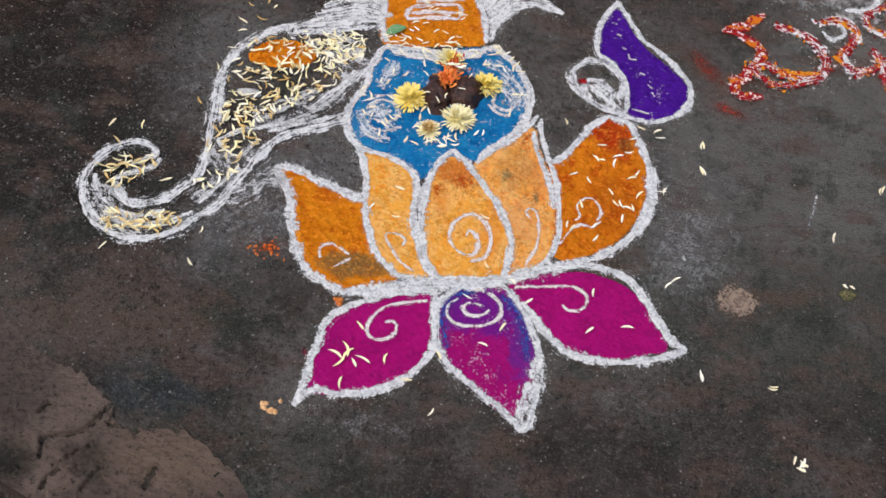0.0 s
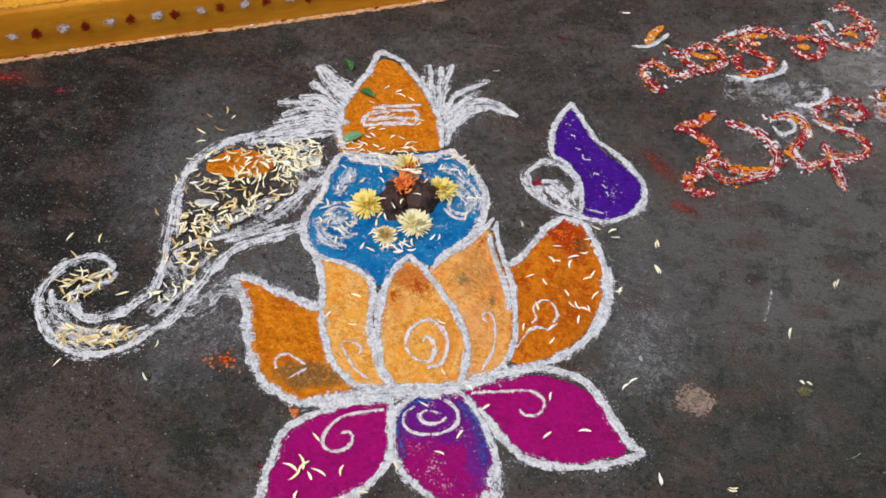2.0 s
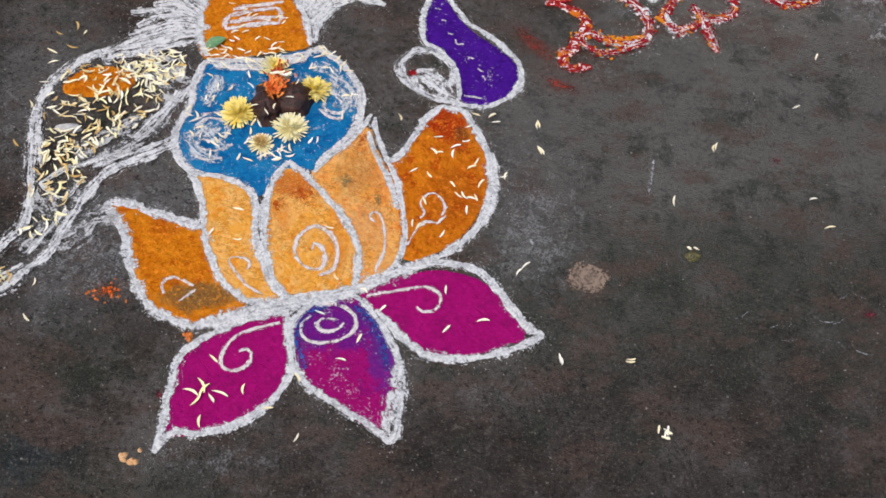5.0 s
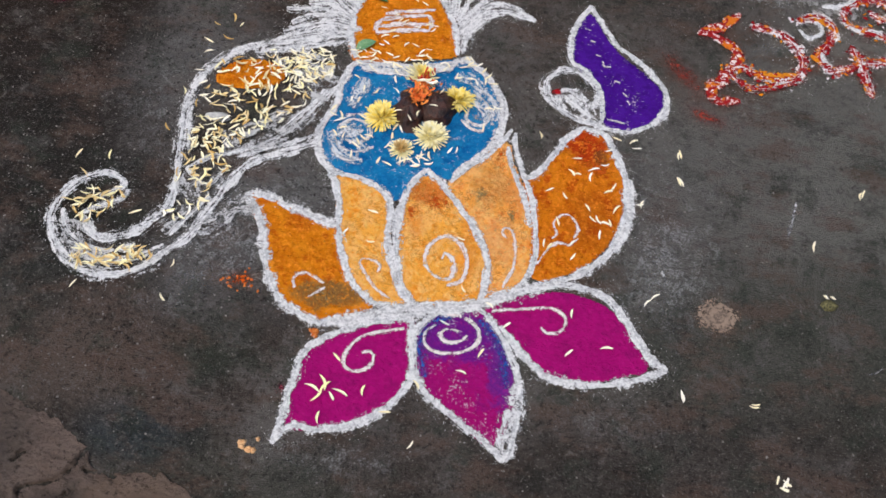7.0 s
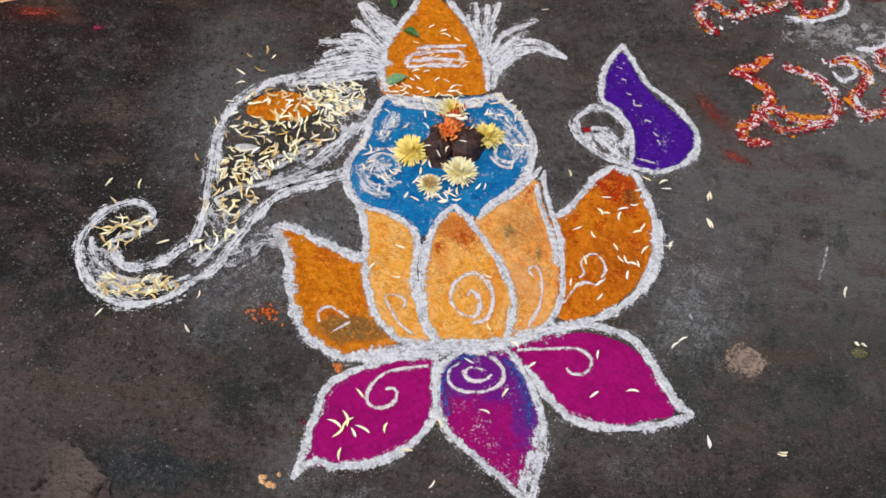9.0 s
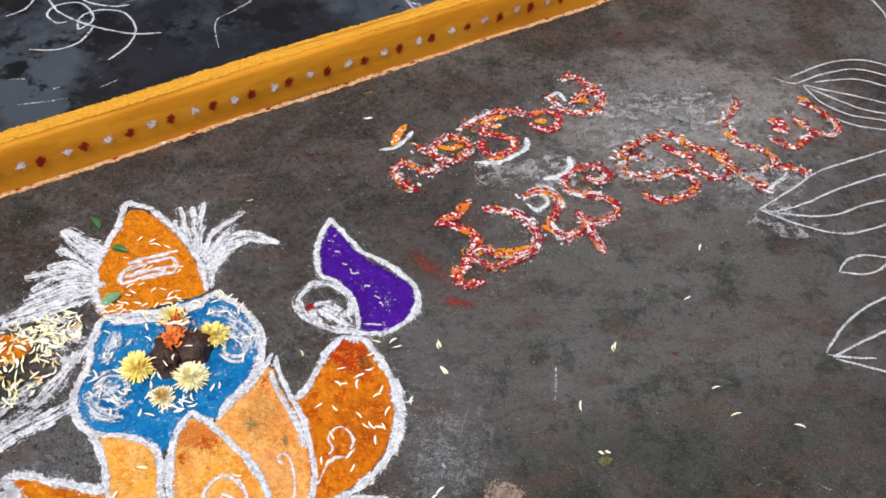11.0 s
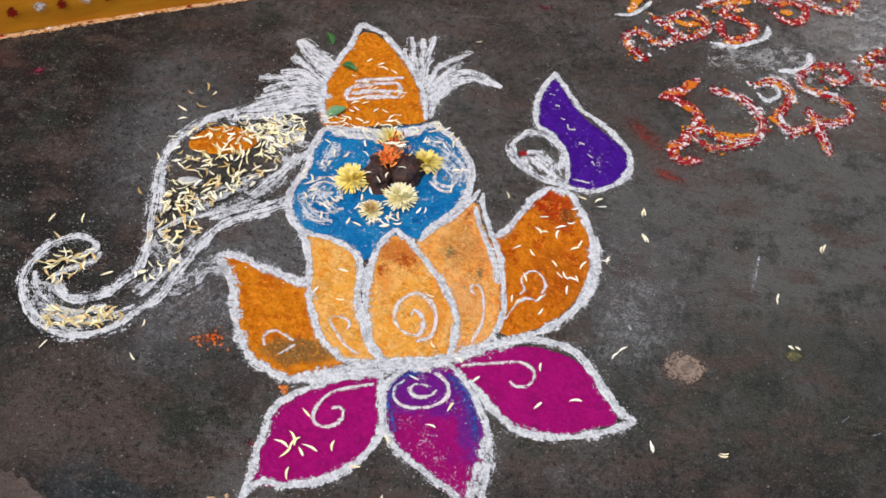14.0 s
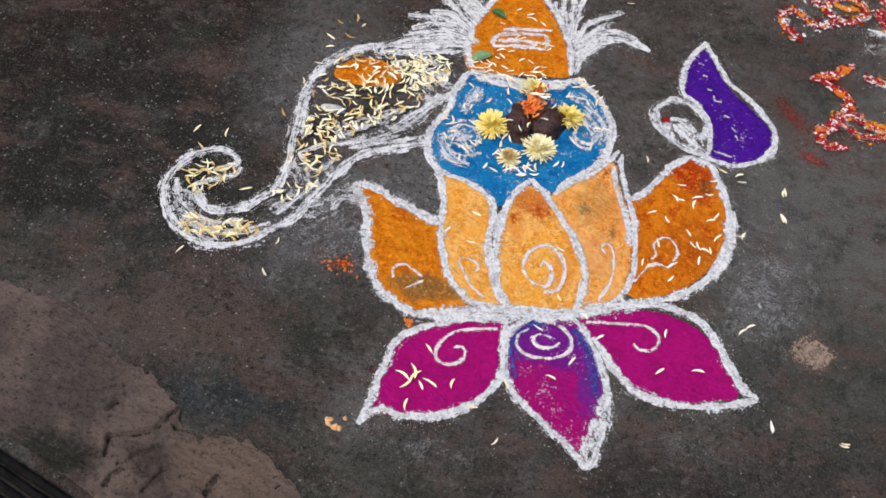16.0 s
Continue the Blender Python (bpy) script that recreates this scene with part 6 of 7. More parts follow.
chalk_flower = thing("chalk_drawing", 1.604, 0.892, "thin white chalk flower lines beside the writing", "floor drawing", "chalk drawings", z=0.0)
for line in [
    [(1.401, 0.992), (1.444, 0.966), (1.517, 0.989), (1.577, 1.001), (1.626, 1.002), (1.679, 0.981), (1.732, 0.934), (1.787, 0.882)],
    [(1.444, 0.991), (1.528, 1.024), (1.596, 1.04), (1.673, 1.033), (1.755, 0.979), (1.819, 0.911)],
    [(1.497, 0.964), (1.562, 0.967), (1.621, 0.96), (1.67, 0.93), (1.711, 0.894), (1.762, 0.836)],
    [(1.463, 0.956), (1.526, 0.925), (1.602, 0.888), (1.684, 0.841), (1.763, 0.809)],
    [(1.473, 0.943), (1.526, 0.891), (1.581, 0.846), (1.668, 0.812), (1.739, 0.794)],
    [(1.463, 0.956), (1.479, 0.89), (1.53, 0.835), (1.593, 0.809), (1.655, 0.785), (1.742, 0.772)],
    [(1.482, 0.83), (1.538, 0.79), (1.641, 0.759), (1.731, 0.752)]]:
    strokes("chalk_line", [line], 0.0062, M_CHALK, chalk_flower, wob=0.15)

chalk_flower = thing("chalk_drawing", 1.84, 1.267, "thin white chalk petal lines", "floor drawing", "chalk drawings", z=0.0)
for line in [
    [(1.923, 1.557), (1.824, 1.34), (1.82, 1.228), (1.807, 1.136), (1.808, 1.079), (1.828, 0.957)],
    [(1.9, 1.465), (1.868, 1.306), (1.862, 1.183), (1.866, 1.026)],
    [(1.963, 1.489), (1.94, 1.394), (1.93, 1.314), (1.932, 1.147)],
    [(1.872, 1.438), (1.95, 1.522), (2.051, 1.575)]]:
    strokes("chalk_line", [line], 0.0066, M_CHALK, chalk_flower, wob=0.15)

chalk_flower = thing("chalk_drawing", 1.328, 0.559, "pointed white chalk leaf lines", "floor drawing", "chalk drawings", z=0.0)
for line in [
    [(1.747, 0.752), (1.618, 0.716), (1.503, 0.686), (1.405, 0.663), (1.344, 0.64), (1.274, 0.6), (1.182, 0.553)],
    [(1.181, 0.55), (1.218, 0.541), (1.301, 0.559), (1.401, 0.594), (1.577, 0.636), (1.696, 0.66)],
    [(1.21, 0.539), (1.282, 0.518), (1.349, 0.514), (1.429, 0.535), (1.531, 0.549), (1.643, 0.564)],
    [(1.181, 0.55), (1.211, 0.526), (1.258, 0.492), (1.349, 0.456), (1.495, 0.48), (1.608, 0.501)]]:
    strokes("chalk_line", [line], 0.0062, M_CHALK, chalk_flower, wob=0.15)

chalk_flower = thing("chalk_drawing", 1.344, 0.363, "small white chalk leaf outline", "floor drawing", "chalk drawings", z=0.0)
for line in [
    [(1.28, 0.353), (1.314, 0.383), (1.357, 0.39), (1.404, 0.376), (1.435, 0.365), (1.501, 0.357)],
    [(1.28, 0.353), (1.332, 0.339), (1.376, 0.349), (1.415, 0.373), (1.453, 0.398), (1.545, 0.437)]]:
    strokes("chalk_line", [line], 0.0062, M_CHALK, chalk_flower, wob=0.15)

chalk_flower = thing("chalk_drawing", 1.228, 0.178, "pointed white chalk leaf lines", "floor drawing", "chalk drawings", z=0.0)
for line in [
    [(1.16, 0.154), (1.197, 0.19), (1.255, 0.234), (1.322, 0.265), (1.39, 0.279), (1.488, 0.285)],
    [(1.169, 0.143), (1.251, 0.173), (1.35, 0.201), (1.452, 0.22)],
    [(1.161, 0.151), (1.208, 0.137), (1.255, 0.128)],
    [(1.173, 0.139), (1.221, 0.114), (1.287, 0.08), (1.353, 0.041)]]:
    strokes("chalk_line", [line], 0.0062, M_CHALK, chalk_flower, wob=0.15)

chalk_flower = thing("chalk_drawing", -0.242, 1.28, "looping white chalk lines on dark stone", "floor drawing", "chalk drawings", z=0.121)
for line in [
    [(-0.285, 1.509), (-0.346, 1.388), (-0.326, 1.299), (-0.279, 1.249), (-0.246, 1.231), (-0.239, 1.265), (-0.269, 1.316), (-0.321, 1.313), (-0.343, 1.28), (-0.322, 1.243), (-0.296, 1.244)],
    [(-0.246, 1.231), (-0.27, 1.213), (-0.267, 1.259), (-0.229, 1.283), (-0.176, 1.272), (-0.149, 1.234), (-0.142, 1.185), (-0.161, 1.133), (-0.2, 1.088)],
    [(-0.266, 1.236), (-0.2, 1.201), (-0.142, 1.18), (-0.084, 1.178)],
    [(-0.374, 1.146), (-0.311, 1.139), (-0.263, 1.166), (-0.237, 1.219)],
    [(-0.3, 1.363), (-0.243, 1.313), (-0.19, 1.295), (-0.157, 1.298)],
    [(-0.316, 1.448), (-0.274, 1.43), (-0.251, 1.39), (-0.271, 1.362), (-0.306, 1.384), (-0.318, 1.44), (-0.307, 1.538)],
    [(-0.435, 1.279), (-0.392, 1.309), (-0.37, 1.376), (-0.383, 1.417), (-0.435, 1.436)],
    [(-0.443, 1.37), (-0.39, 1.361), (-0.351, 1.374), (-0.319, 1.41), (-0.247, 1.432), (-0.179, 1.435)],
    [(-0.354, 1.414), (-0.344, 1.464), (-0.376, 1.546)],
    [(-0.45, 1.45), (-0.398, 1.475), (-0.33, 1.457)]]:
    strokes("chalk_line", [line], 0.0062, M_CHALK, chalk_flower, z=0.123, wob=0.15)

chalk_flower = thing("chalk_drawing", 0.093, 1.313, "faint looping white chalk line on dark stone", "floor drawing", "chalk drawings", z=0.121)
for line in [
    [(0.021, 1.397), (0.079, 1.448), (0.127, 1.424), (0.155, 1.367), (0.133, 1.294), (0.09, 1.25), (0.042, 1.208), (0.044, 1.104)],
    [(-0.18, 1.482), (-0.138, 1.42), (-0.111, 1.448), (-0.041, 1.469)],
    [(-0.177, 1.3), (-0.11, 1.337), (-0.056, 1.37)]]:
    strokes("chalk_line", [line], 0.006, M_WHITE_FAINT, chalk_flower, z=0.123, wob=0.15)

chalk_flower = thing("chalk_drawing", -0.324, 0.951, "short worn white chalk dashes on dark stone", "floor drawing", "chalk drawings", z=0.121)
for line in [
    [(-0.383, 0.953), (-0.336, 0.955), (-0.282, 0.962)],
    [(-0.321, 0.996), (-0.298, 1.003)],
    [(-0.219, 0.989), (-0.177, 1.016)],
    [(-0.414, 1.042), (-0.373, 1.039)]]:
    strokes("chalk_line", [line], 0.0062, M_WHITE_FAINT, chalk_flower, z=0.123, wob=0.15)

chalk_flower = thing("chalk_drawing", 0.509, 1.265, "white lime drips on dark stone", "floor drawing", "chalk drawings", z=0.121)
for line in [
    [(0.482, 1.372), (0.501, 1.304), (0.505, 1.241), (0.527, 1.201)],
    [(0.503, 1.317), (0.491, 1.28)],
    [(0.398, 1.342), (0.42, 1.326)],
    [(0.505, 1.241), (0.55, 1.216)]]:
    strokes("chalk_line", [line], 0.018, M_WHITE_FAINT, chalk_flower, z=0.123, wob=0.15)

# single petals where they fell: x, y, heading
FALLEN_BY_DRAPE = [(-0.505, 0.458, -31), (-0.469, 0.47, -24), (-0.5, 0.429, 27), (-0.449, 0.506, 67), (-0.467, 0.523, 101), (-0.51, 0.38, 5), (-0.528, 0.326, -73), (-0.54, 0.239, -54), (-0.684, 0.161, 66), (-0.626, 0.163, 94), (-0.664, 0.119, -45), (-0.597, 0.095, 6), (-0.556, 0.047, 24), (-0.471, -0.05, 79), (-0.474, -0.117, -52), (-0.626, -0.106, 58), (-0.642, -0.06, 100), (-0.497, 0.504, -39), (-0.496, 0.351, 34), (-0.503, 0.127, 95)]
FALLEN_BY_LOTUS = [(0.344, -0.043, 49), (0.357, -0.03, 41), (0.408, 0.221, -66), (0.411, 0.28, 81), (0.334, 0.162, 6), (0.326, 0.303, 31), (0.331, 0.287, 5), (0.149, 0.299, -77), (0.294, 0.306, -29), (0.395, -0.209, -84), (0.515, -0.213, 6), (-0.038, -0.336, 58), (-0.038, -0.234, -58), (0.647, 0.107, 77), (0.033, -0.205, -18), (0.209, -0.151, 45), (0.272, -0.137, 6), (-0.171, -0.197, -45), (-0.12, -0.252, 84), (-0.186, -0.305, 90), (0.064, -0.166, 61), (0.75, 0.23, 69), (-0.083, -0.286, 6), (-0.001, -0.117, -24)]
FALLEN_ON_PETALS = [(-0.143, 0.093, -11), (-0.187, 0.044, 63), (-0.141, 0.031, -6), (0.219, 0.251, 10), (0.209, 0.218, -52), (0.251, 0.229, 17), (0.246, 0.212, 81), (0.277, 0.181, 22), (0.199, 0.166, -59), (0.269, 0.112, -6), (0.261, 0.087, 85), (0.185, 0.109, -70), (0.171, 0.053, 59), (0.211, 0.064, 52), (0.028, -0.048, -61), (0.016, 0.054, -17), (0.292, 0.145, 55), (0.278, 0.278, 27), (0.073, -0.076, -37), (0.103, -0.111, 45), (0.213, -0.078, 85)]
FALLEN_FAR = [(0.413, 0.284, -81), (0.41, 0.221, -59), (0.745, 0.225, 78), (0.932, 0.326, 23), (1.008, 0.459, 62), (0.912, 0.106, 14), (0.928, 0.043, 10), (1.038, 0.002, -29), (0.395, -0.213, -84), (0.513, -0.217, -6), (0.646, 0.103, 76), (0.339, 0.162, 72), (0.08, 0.722, 18), (0.369, 0.958, 0)]
FALLEN_CLUSTER = [(-0.203, -0.256, -24), (-0.182, -0.254, 58), (-0.194, -0.27, 49), (-0.171, -0.267, -58), (-0.188, -0.244, -66), (-0.158, -0.261, -21)]

# ---------------- spills and spots on the floor ----------------
def spot(name, x, y, rx, ry, material, label, category, turn=0.0, group=""):
    e = thing(name, x, y, label, category, group)
    blot("spill", x, y, rx, ry, material, e, turn=turn)


spot("orange_dusting", -0.352, -0.066, 0.03, 0.022, M_RED_DUST, "orange powder dusted beside the lotus", "powder spill")
spot("tan_spot", 0.465, -0.055, 0.047, 0.045, M_TAN, "round tan smear of dried mud on concrete", "mud spot")
spot("red_smear", 0.43, 0.49, 0.035, 0.1, M_SMEAR, "faint red powder smear beside the writing", "powder smear", 35)
spot("red_smear", 0.47, 0.385, 0.075, 0.03, M_SMEAR, "faint red powder smear beside the writing", "powder smear", -25)
spot("red_smear", -0.95, 0.56, 0.12, 0.035, M_SMEAR, "faint red powder smear near the kerb", "powder smear", 5)
spot("pink_spill", -0.815, 0.535, 0.028, 0.014, M_PINK, "small pink powder spill on concrete", "powder spill", 20, "pink spills")
spot("pink_spill", -0.25, -0.258, 0.018, 0.013, M_PINK, "small magenta spill at a petal's rim", "powder spill", 0, "pink spills")
spot("pink_spill", 0.863, 0.198, 0.016, 0.014, M_PINK, "small pink powder spill on concrete", "powder spill", 0, "pink spills")
spot("pink_spill", 0.957, -0.136, 0.02, 0.016, M_PINK, "small pink powder spill on concrete", "powder spill", 0, "pink spills")
spot("pink_spill", 1.063, 1.22, 0.022, 0.016, M_PINK, "small pink powder spill near the kerb", "powder spill", 0, "pink spills")
spot("pink_spill", 0.223, 0.853, 0.022, 0.014, M_PINK, "small pink powder spill near the kerb", "powder spill", 0, "pink spills")
spot("pink_spill", 0.017, 0.839, 0.016, 0.01, M_PINK, "small pink powder spill near the kerb", "powder spill", 0, "pink spills")
spot("powder_dust", 1.1, 0.86, 0.34, 0.2, M_DUST, "pale dust of spilt white powder", "powder dust", 10)
spot("powder_dust", -0.43, -0.07, 0.09, 0.07, M_DUST, "pale dust of spilt white powder", "powder dust", 30)
spot("powder_dust", -0.5, 0.44, 0.05, 0.07, M_DUST, "pale dust of spilt white powder", "powder dust", 0)
spot("powder_dust", 0.36, 0.0, 0.07, 0.14, M_DUST, "pale dust of spilt white powder", "powder dust", 0)
spot("powder_dust", 0.62, 0.58, 0.1, 0.04, M_DUST, "pale dust of spilt white powder", "powder dust", 20)
spot("powder_dust", -0.22, 0.28, 0.05, 0.05, M_DUST, "pale dust of white powder over the blue", "powder dust", 0)
spot("powder_dust", 0.03, 0.33, 0.04, 0.05, M_DUST, "pale dust of white powder over the blue", "powder dust", 0)
spot("powder_dust", -0.43, 0.13, 0.09, 0.1, M_DUST, "pale dust of spilt white powder", "powder dust", -30)
spot("powder_dust", -0.29, 0.36, 0.08, 0.09, M_DUST, "pale dust of spilt white powder", "powder dust", 20)
spot("powder_dust", -0.6, -0.02, 0.08, 0.05, M_DUST, "pale dust of spilt white powder", "powder dust", 0)
streak = thing("white_streak", 0.58, 0.16, "faint short streak of white powder", "powder streak")
strokes("streak", [[(0.6, 0.118), (0.611, 0.155), (0.623, 0.2)]], 0.008, M_WHITE_FAINT, streak)

scratches = thing("chalk_scratches", 0.83, -0.16, "faint white chalk scratches on concrete", "scratches")
for k in range(14):
    sx, sy, a = random.gauss(0.86, 0.09), random.gauss(-0.17, 0.05), random.uniform(-0.9, 0.3)
    strokes("scratch", [[(sx, sy), (sx + 0.014 * math.cos(a), sy + 0.014 * math.sin(a)), (sx + 0.03 * math.cos(a + 0.2), sy + 0.03 * math.sin(a + 0.2))]], 0.0035, M_WHITE_FAINT, scratches)
spot("paint_spot", 0.385, 1.055, 0.03, 0.012, M_OCHRE_DUST, "ochre paint spot at the kerb's foot", "paint spot", 20)
spot("lime_spot", 0.36, 0.965, 0.02, 0.012, M_WHITE_FAINT, "small pale lime spot on concrete", "lime spot", 0)
spot("lime_spot", 0.31, 0.99, 0.012, 0.009, M_WHITE_FAINT, "small pale lime spot on concrete", "lime spot", 0)

# ---------------- dark lumps and flowers on the pot ----------------
lump = thing("dark_lump", -0.085, 0.33, "dark brown moist lump pressed in two halves, decked with florets", "lump")
mound("half", -0.101, 0.318, 0.031, 0.038, 0.032, M_LUMP, lump, rough=0.35, turn=20, rings=9, spokes=28)
mound("half", -0.049, 0.339, 0.035, 0.039, 0.034, M_LUMP, lump, rough=0.35, turn=-15, rings=9, spokes=28)
mound("half", -0.087, 0.36, 0.032, 0.026, 0.024, M_LUMP, lump, rough=0.35, rings=9, spokes=24)
sprig = thing("orange_floret_sprig", -0.088, 0.365, "orange-red floret heap with a dab of white on the lump", "flower", z=0.024)
bm = bmesh.new()
for k in range(150):
    by = random.gauss(0.356, 0.016)
    bx = random.gauss(-0.08, 0.01) + (by - 0.356) * 0.3
    strap(bm, (bx, by, 0.026 + random.uniform(0, 0.009)), random.uniform(0, math.tau), radians(random.uniform(5, 45)), random.uniform(0.008, 0.013), 0.0048, radians(30), 0.3, 4)
obj("floret_tuft", bm, M_FLORET, sprig)
bm = bmesh.new()
for k in range(40):
    strap(bm, (random.gauss(-0.074, 0.01), random.gauss(0.384, 0.008), 0.03 + random.uniform(0, 0.006)), random.uniform(0, math.tau), radians(random.uniform(10, 60)), random.uniform(0.008, 0.012), 0.004, radians(30), 0.3, 4)
obj("red_floret_tuft", bm, M_LETTER_DEEP, sprig, "deep red florets")
bm = bmesh.new()
for k in range(5):
    strap(bm, (-0.092 + 0.006 * k, 0.37 + random.uniform(-0.004, 0.004), 0.043), random.uniform(-0.5, 0.5), 0.1, 0.017, 0.005, 0.2, 0.2)
obj("white_floret_tuft", bm, M_CREAM, sprig, "white florets")
chrysanthemum(-0.149, 0.307, 0.032, M_YELLOW, M_YELLOW, "full yellow chrysanthemum head on blue powder", tilt=(6, -6))
chrysanthemum(-0.086, 0.408, 0.031, M_PALE, M_YELLOW, "yellow chrysanthemum head leaning on the lump", tilt=(18, 0), z=0.004)
chrysanthemum(-0.012, 0.361, 0.031, M_YELLOW, M_YELLOW, "yellow chrysanthemum head on blue powder", tilt=(8, 8))
chrysanthemum(-0.055, 0.27, 0.033, M_PALE, M_PALE, "pale cream-yellow chrysanthemum head on blue powder", tilt=(6, 2))
chrysanthemum(-0.107, 0.234, 0.022, M_PALE, M_OCHRE, "crushed cream chrysanthemum with ochre heart", rows=4)
leaf(-0.238, 0.694, 115, 0.036, 0.018, M_LEAF, "small dark green leaf at the cone's tip")
leaf(-0.186, 0.612, -32, 0.04, 0.018, M_LEAF, "small dark green leaf on orange powder")
leaf(-0.2, 0.482, 28, 0.044, 0.021, M_LEAF_PALE, "pale green leaf at the cone's corner")

# ---------------- loose small things ----------------
bud = thing("dry_bud", 0.661, -0.009, "small dry greenish flower bud on concrete", "bud")
mound("calyx", 0.661, -0.012, 0.015, 0.011, 0.011, M_BUD, bud, rings=5, spokes=14, rough=0.4)
bm = bmesh.new()
for k in range(4):
    strap(bm, (0.661 + random.uniform(-0.01, 0.01), -0.003, 0.009), random.uniform(0.3, 2.8), 0.05, 0.009, 0.003, 0.1)
obj("petal_tuft", bm, M_CREAM, bud)
stone = thing("grey_pebble", -0.454, 0.276, "pale grey flat pebble among the petals", "pebble")
mound("pebble", -0.454, 0.276, 0.024, 0.011, 0.008, M_STONE, stone, turn=-4, rough=0.25)
crumbs("orange_crumbs", -0.352, -0.068, 0.016, 22, 0.003, M_CRUMB, "orange powder crumbs beside the lotus", "crumbs")
crumbs("pale_crumbs", -0.283, -0.362, 0.009, 7, 0.006, M_PALE_CRUMB, "pale orange crumbs below the lotus", "crumbs")
crumbs("orange_crumbs", -0.212, -0.154, 0.005, 5, 0.006, M_CRUMB, "orange crumbs at the outline", "crumbs")
crumbs("red_crumbs", -0.038, 0.521, 0.007, 8, 0.005, M_CRUMB, "red-orange crumbs at the cone's rim", "crumbs")
husk = thing("white_flower_scrap", 0.549, -0.347, "torn white flower scrap on concrete", "flower scrap")
bm = bmesh.new()
for k in range(6):
    strap(bm, (0.549 + random.gauss(0, 0.012), -0.347 + random.gauss(0, 0.004), 0.002), random.choice((0.2, 3.0, 1.2, -0.6)) + random.uniform(-0.4, 0.4), 0.15, random.uniform(0.011, 0.018), 0.0048, 0.3, 0.5)
obj("petals", bm, M_CREAM, husk)

make_petal_meshes()
for x, y in in_zone([(-0.38, 0.45), (-0.26, 0.46), (-0.25, 0.4), (-0.34, 0.36)], 60):
    fallen(x, y, random.uniform(0, 360), "cream petal in the strewn drape", random.choice((0, 2)), 0.002)
for x, y in in_zone([(-0.23, 0.47), (0.03, 0.475), (0.04, 0.45), (-0.22, 0.44)], 34):
    fallen(x, y, random.uniform(-60, 60), "cream petal on the pot's white neck", 0, 0.001, 0.85)
for x, y, h in FALLEN_BY_DRAPE:
    fallen(x, y, h, "cream chrysanthemum petal fallen beside the white drape")
for x, y, h in FALLEN_BY_LOTUS:
    fallen(x, y, h, "cream chrysanthemum petal fallen near the lotus", 0)
for x, y, h in FALLEN_ON_PETALS:
    fallen(x, y, h, "cream chrysanthemum petal on orange powder", 0, 0.001)
for x, y, h in FALLEN_FAR:
    fallen(x, y, h, "white petal on bare concrete", 0)
for x, y, h in FALLEN_CLUSTER:
    fallen(x, y, h, "yellow petal in a small tuft on magenta powder", 2, 0.001, 1.2)
for x, y, h in ((-0.12, 0.302, 10), (-0.098, 0.288, -60), (-0.055, 0.322, -8), (-0.042, 0.36, 60), (-0.128, 0.35, -50), (-0.082, 0.3, 80)):
    fallen(x, y, h, "cream petal lying on the dark lump", 0, 0.029, 0.85)
ON_POT = [(-0.25, 0.46), (-0.12, 0.44), (0.03, 0.46), (0.08, 0.4), (0.05, 0.28), (-0.06, 0.2), (-0.2, 0.2), (-0.27, 0.27), (-0.22, 0.36)]
for x, y in in_zone(ON_POT, 70):
    if math.hypot(x + 0.085, y - 0.34) > 0.06:
        fallen(x, y, random.uniform(0, 360), "cream chrysanthemum petal on blue powder", random.choice((0, 1)), 0.001)
for x, y in in_zone([(-0.135, 0.245), (-0.03, 0.235), (-0.04, 0.205), (-0.12, 0.19)], 16):
    fallen(x, y, random.uniform(0, 360), "cream chrysanthemum petal on blue powder", random.choice((0, 1)), 0.002)
ON_TIP = [(0.229, 0.312), (0.293, 0.24), (0.297, 0.139), (0.231, 0.031), (0.157, 0.005), (0.143, 0.159)]
for x, y in in_zone(ON_TIP, 10):
    fallen(x, y, random.uniform(0, 360), "cream chrysanthemum petal on orange powder", 0, 0.001, 0.9)
ON_CONE = [(-0.17, 0.67), (-0.1, 0.62), (-0.04, 0.53), (-0.03, 0.48), (-0.14, 0.47), (-0.2, 0.49)]
for x, y in in_zone(ON_CONE, 26):
    fallen(x, y, random.uniform(-40, 60), "cream chrysanthemum petal on orange powder", 0, 0.001, 0.85)
BODY = [(-0.47, 0.405), (-0.4, 0.43), (-0.294, 0.45), (-0.25, 0.41), (-0.3, 0.32), (-0.36, 0.25), (-0.43, 0.19), (-0.49, 0.2), (-0.5, 0.3)]
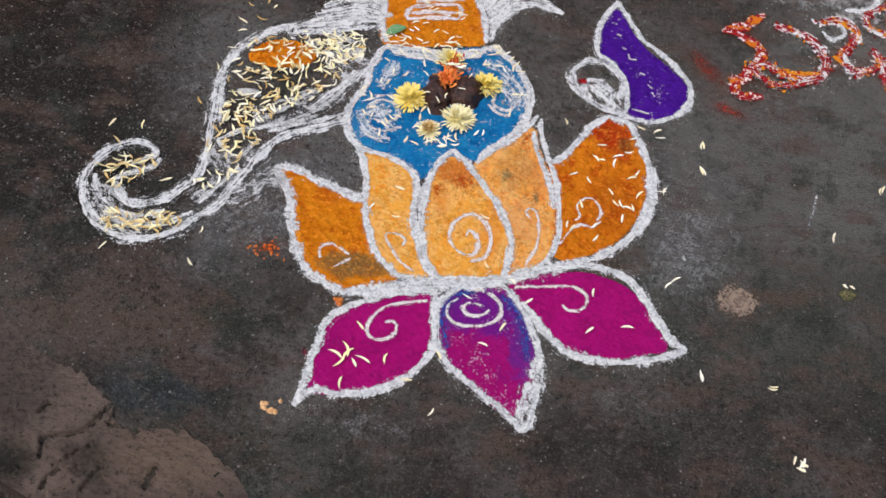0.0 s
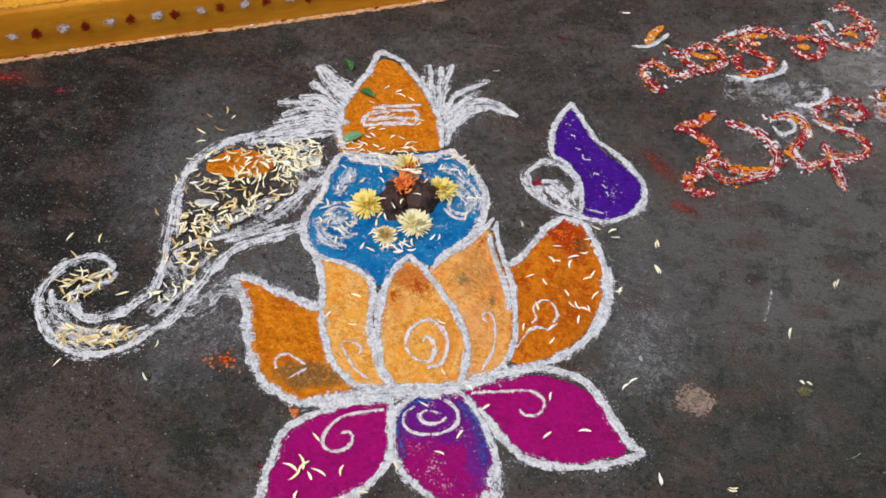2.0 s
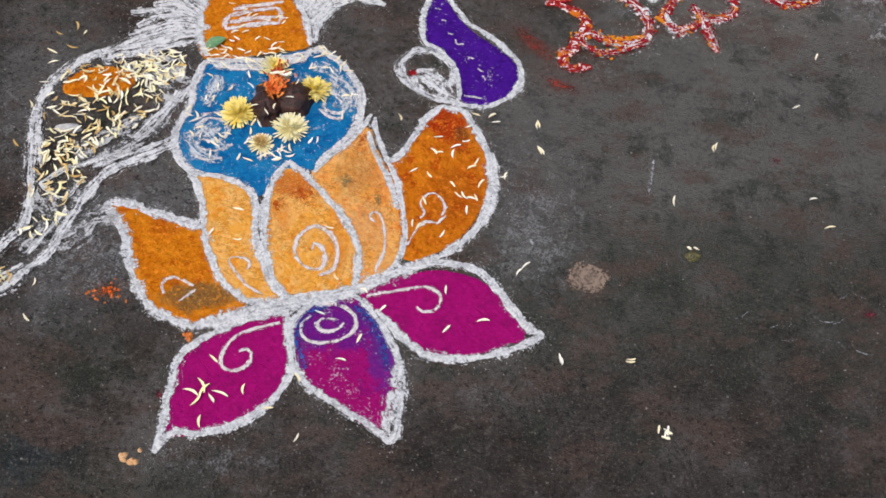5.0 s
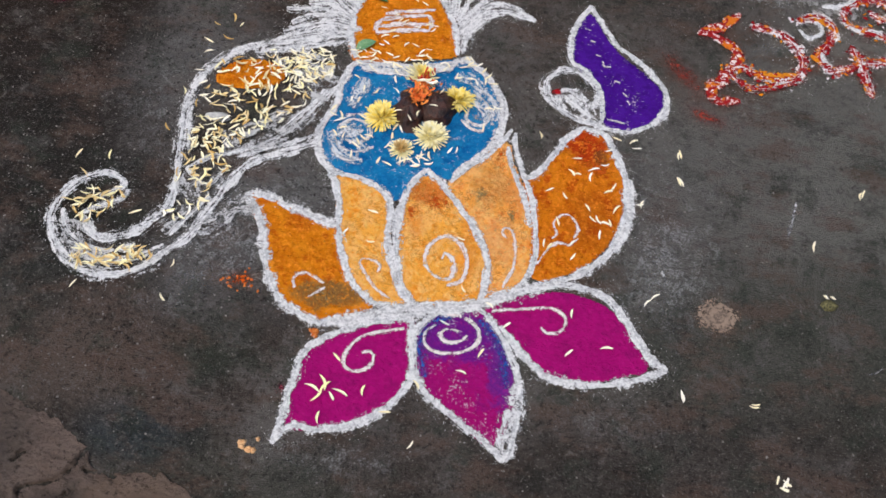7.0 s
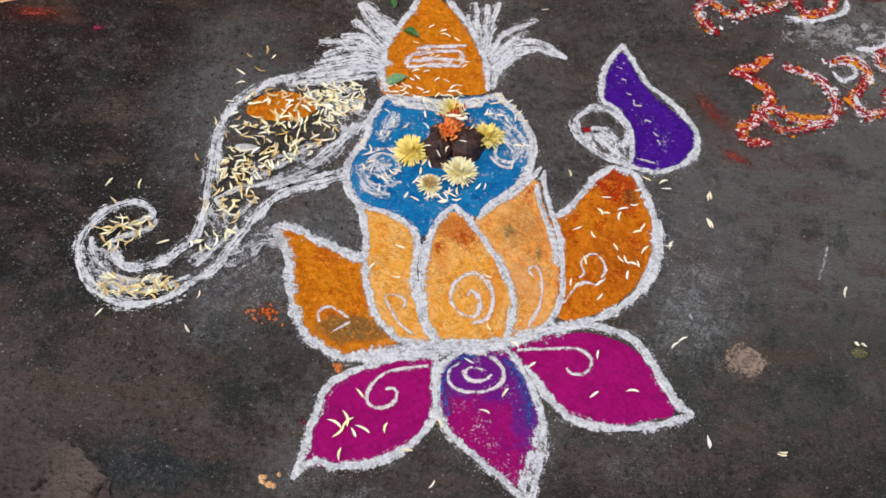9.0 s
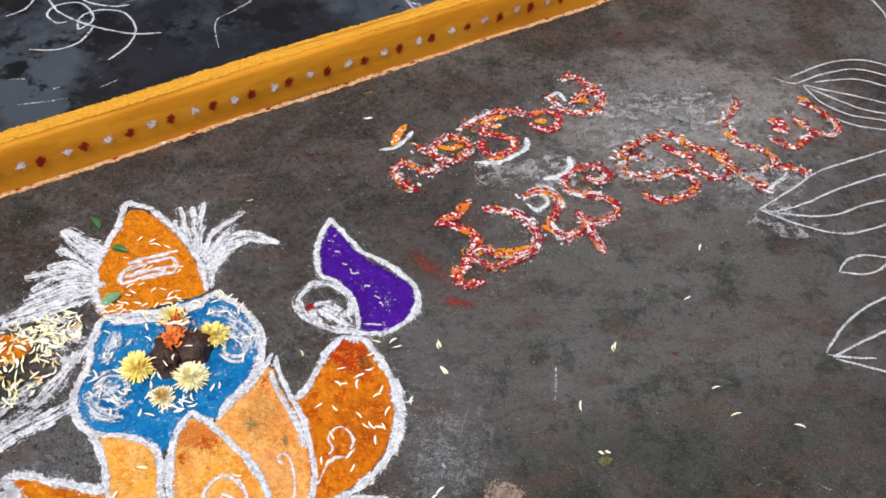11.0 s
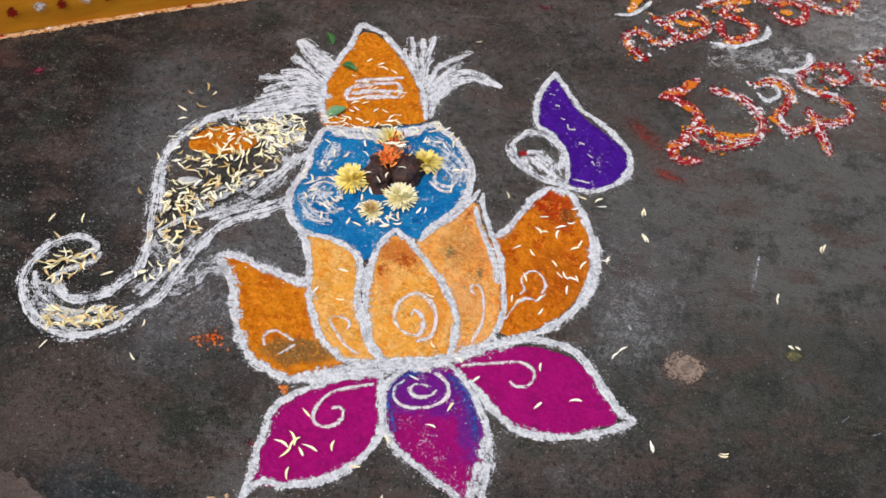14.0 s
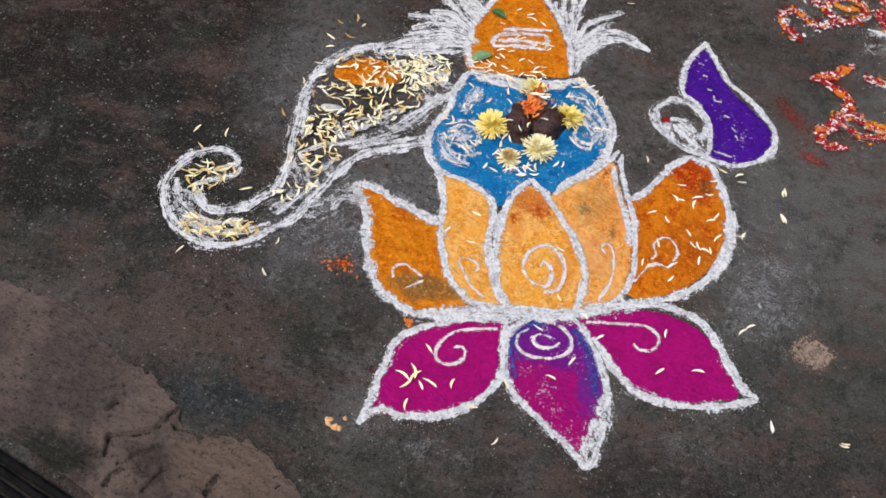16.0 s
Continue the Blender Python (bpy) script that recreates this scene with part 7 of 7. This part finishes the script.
for x, y in in_zone(BODY, 14):
    fallen(x, y, random.uniform(0, 360), "cream petal in the strewn drape", None, 0.003)
petal_heap("petal_litter", BODY, 215, (M_CREAM, M_PALE, M_OCHRE), "thickly strewn cream and ochre chrysanthemum petals")
petal_heap("petal_litter", [(-0.5, 0.25), (-0.44, 0.24), (-0.41, 0.17), (-0.43, 0.1), (-0.5, 0.12)], 60, (M_OCHRE, M_PALE), "strewn ochre and cream chrysanthemum petals")
petal_heap("petal_litter", [(-0.68, 0.06), (-0.64, -0.01), (-0.6, 0.05), (-0.57, 0.09), (-0.63, 0.1)], 36, (M_OCHRE, M_PALE), "ochre petals in the curl of the drape")
petal_heap("petal_litter", [(-0.66, -0.03), (-0.6, -0.035), (-0.52, -0.02), (-0.5, -0.04), (-0.56, -0.075), (-0.63, -0.07)], 60, (M_OCHRE, M_PALE), "ochre petals in the curl of the drape")
petal_heap("petal_litter", [(-0.5, 0.02), (-0.42, 0.08), (-0.44, 0.1), (-0.52, 0.05)], 12, (M_CREAM, M_PALE), "cream petals along the white drape")

# ---------------- loose grains ----------------
near = [(p[0] + random.gauss(0, p[2] * 0.5 + 0.005), p[1] + random.gauss(0, p[2] * 0.5 + 0.005)) for p in WHITE_LINES for k in range(12)]
grains("white_powder_grains", near, (0.0003, 0.0011), M_GRAIN, "loose white powder grains round the drawing", "powder grains")
near = [(random.gauss(0.95, 0.28), random.gauss(0.72, 0.16)) for k in range(700)]
near = [p for p in near if (p[1] - 0.8) * 0.936 - (p[0] + 0.43) * 0.351 < 0.0]
grains("white_powder_grains", near, (0.0005, 0.0013), M_GRAIN, "loose white powder grains round the writing", "powder grains")
# grit everywhere; the extra grains at the left imitate glints on rough floor
near = [(random.uniform(-1.5, 1.6), random.uniform(-0.9, 1.2)) for k in range(2200)] + [(random.gauss(-0.75, 0.3), random.gauss(0.1, 0.35)) for k in range(2300)]
near = [p for p in near if (p[1] - 0.8) * 0.936 - (p[0] + 0.43) * 0.351 < 0.0]
grains("floor_grit_and_glints", near, (0.0005, 0.0028), M_GRIT_GLINT, "grey grit scattered over the concrete, denser at the left in place of glints", "grit")
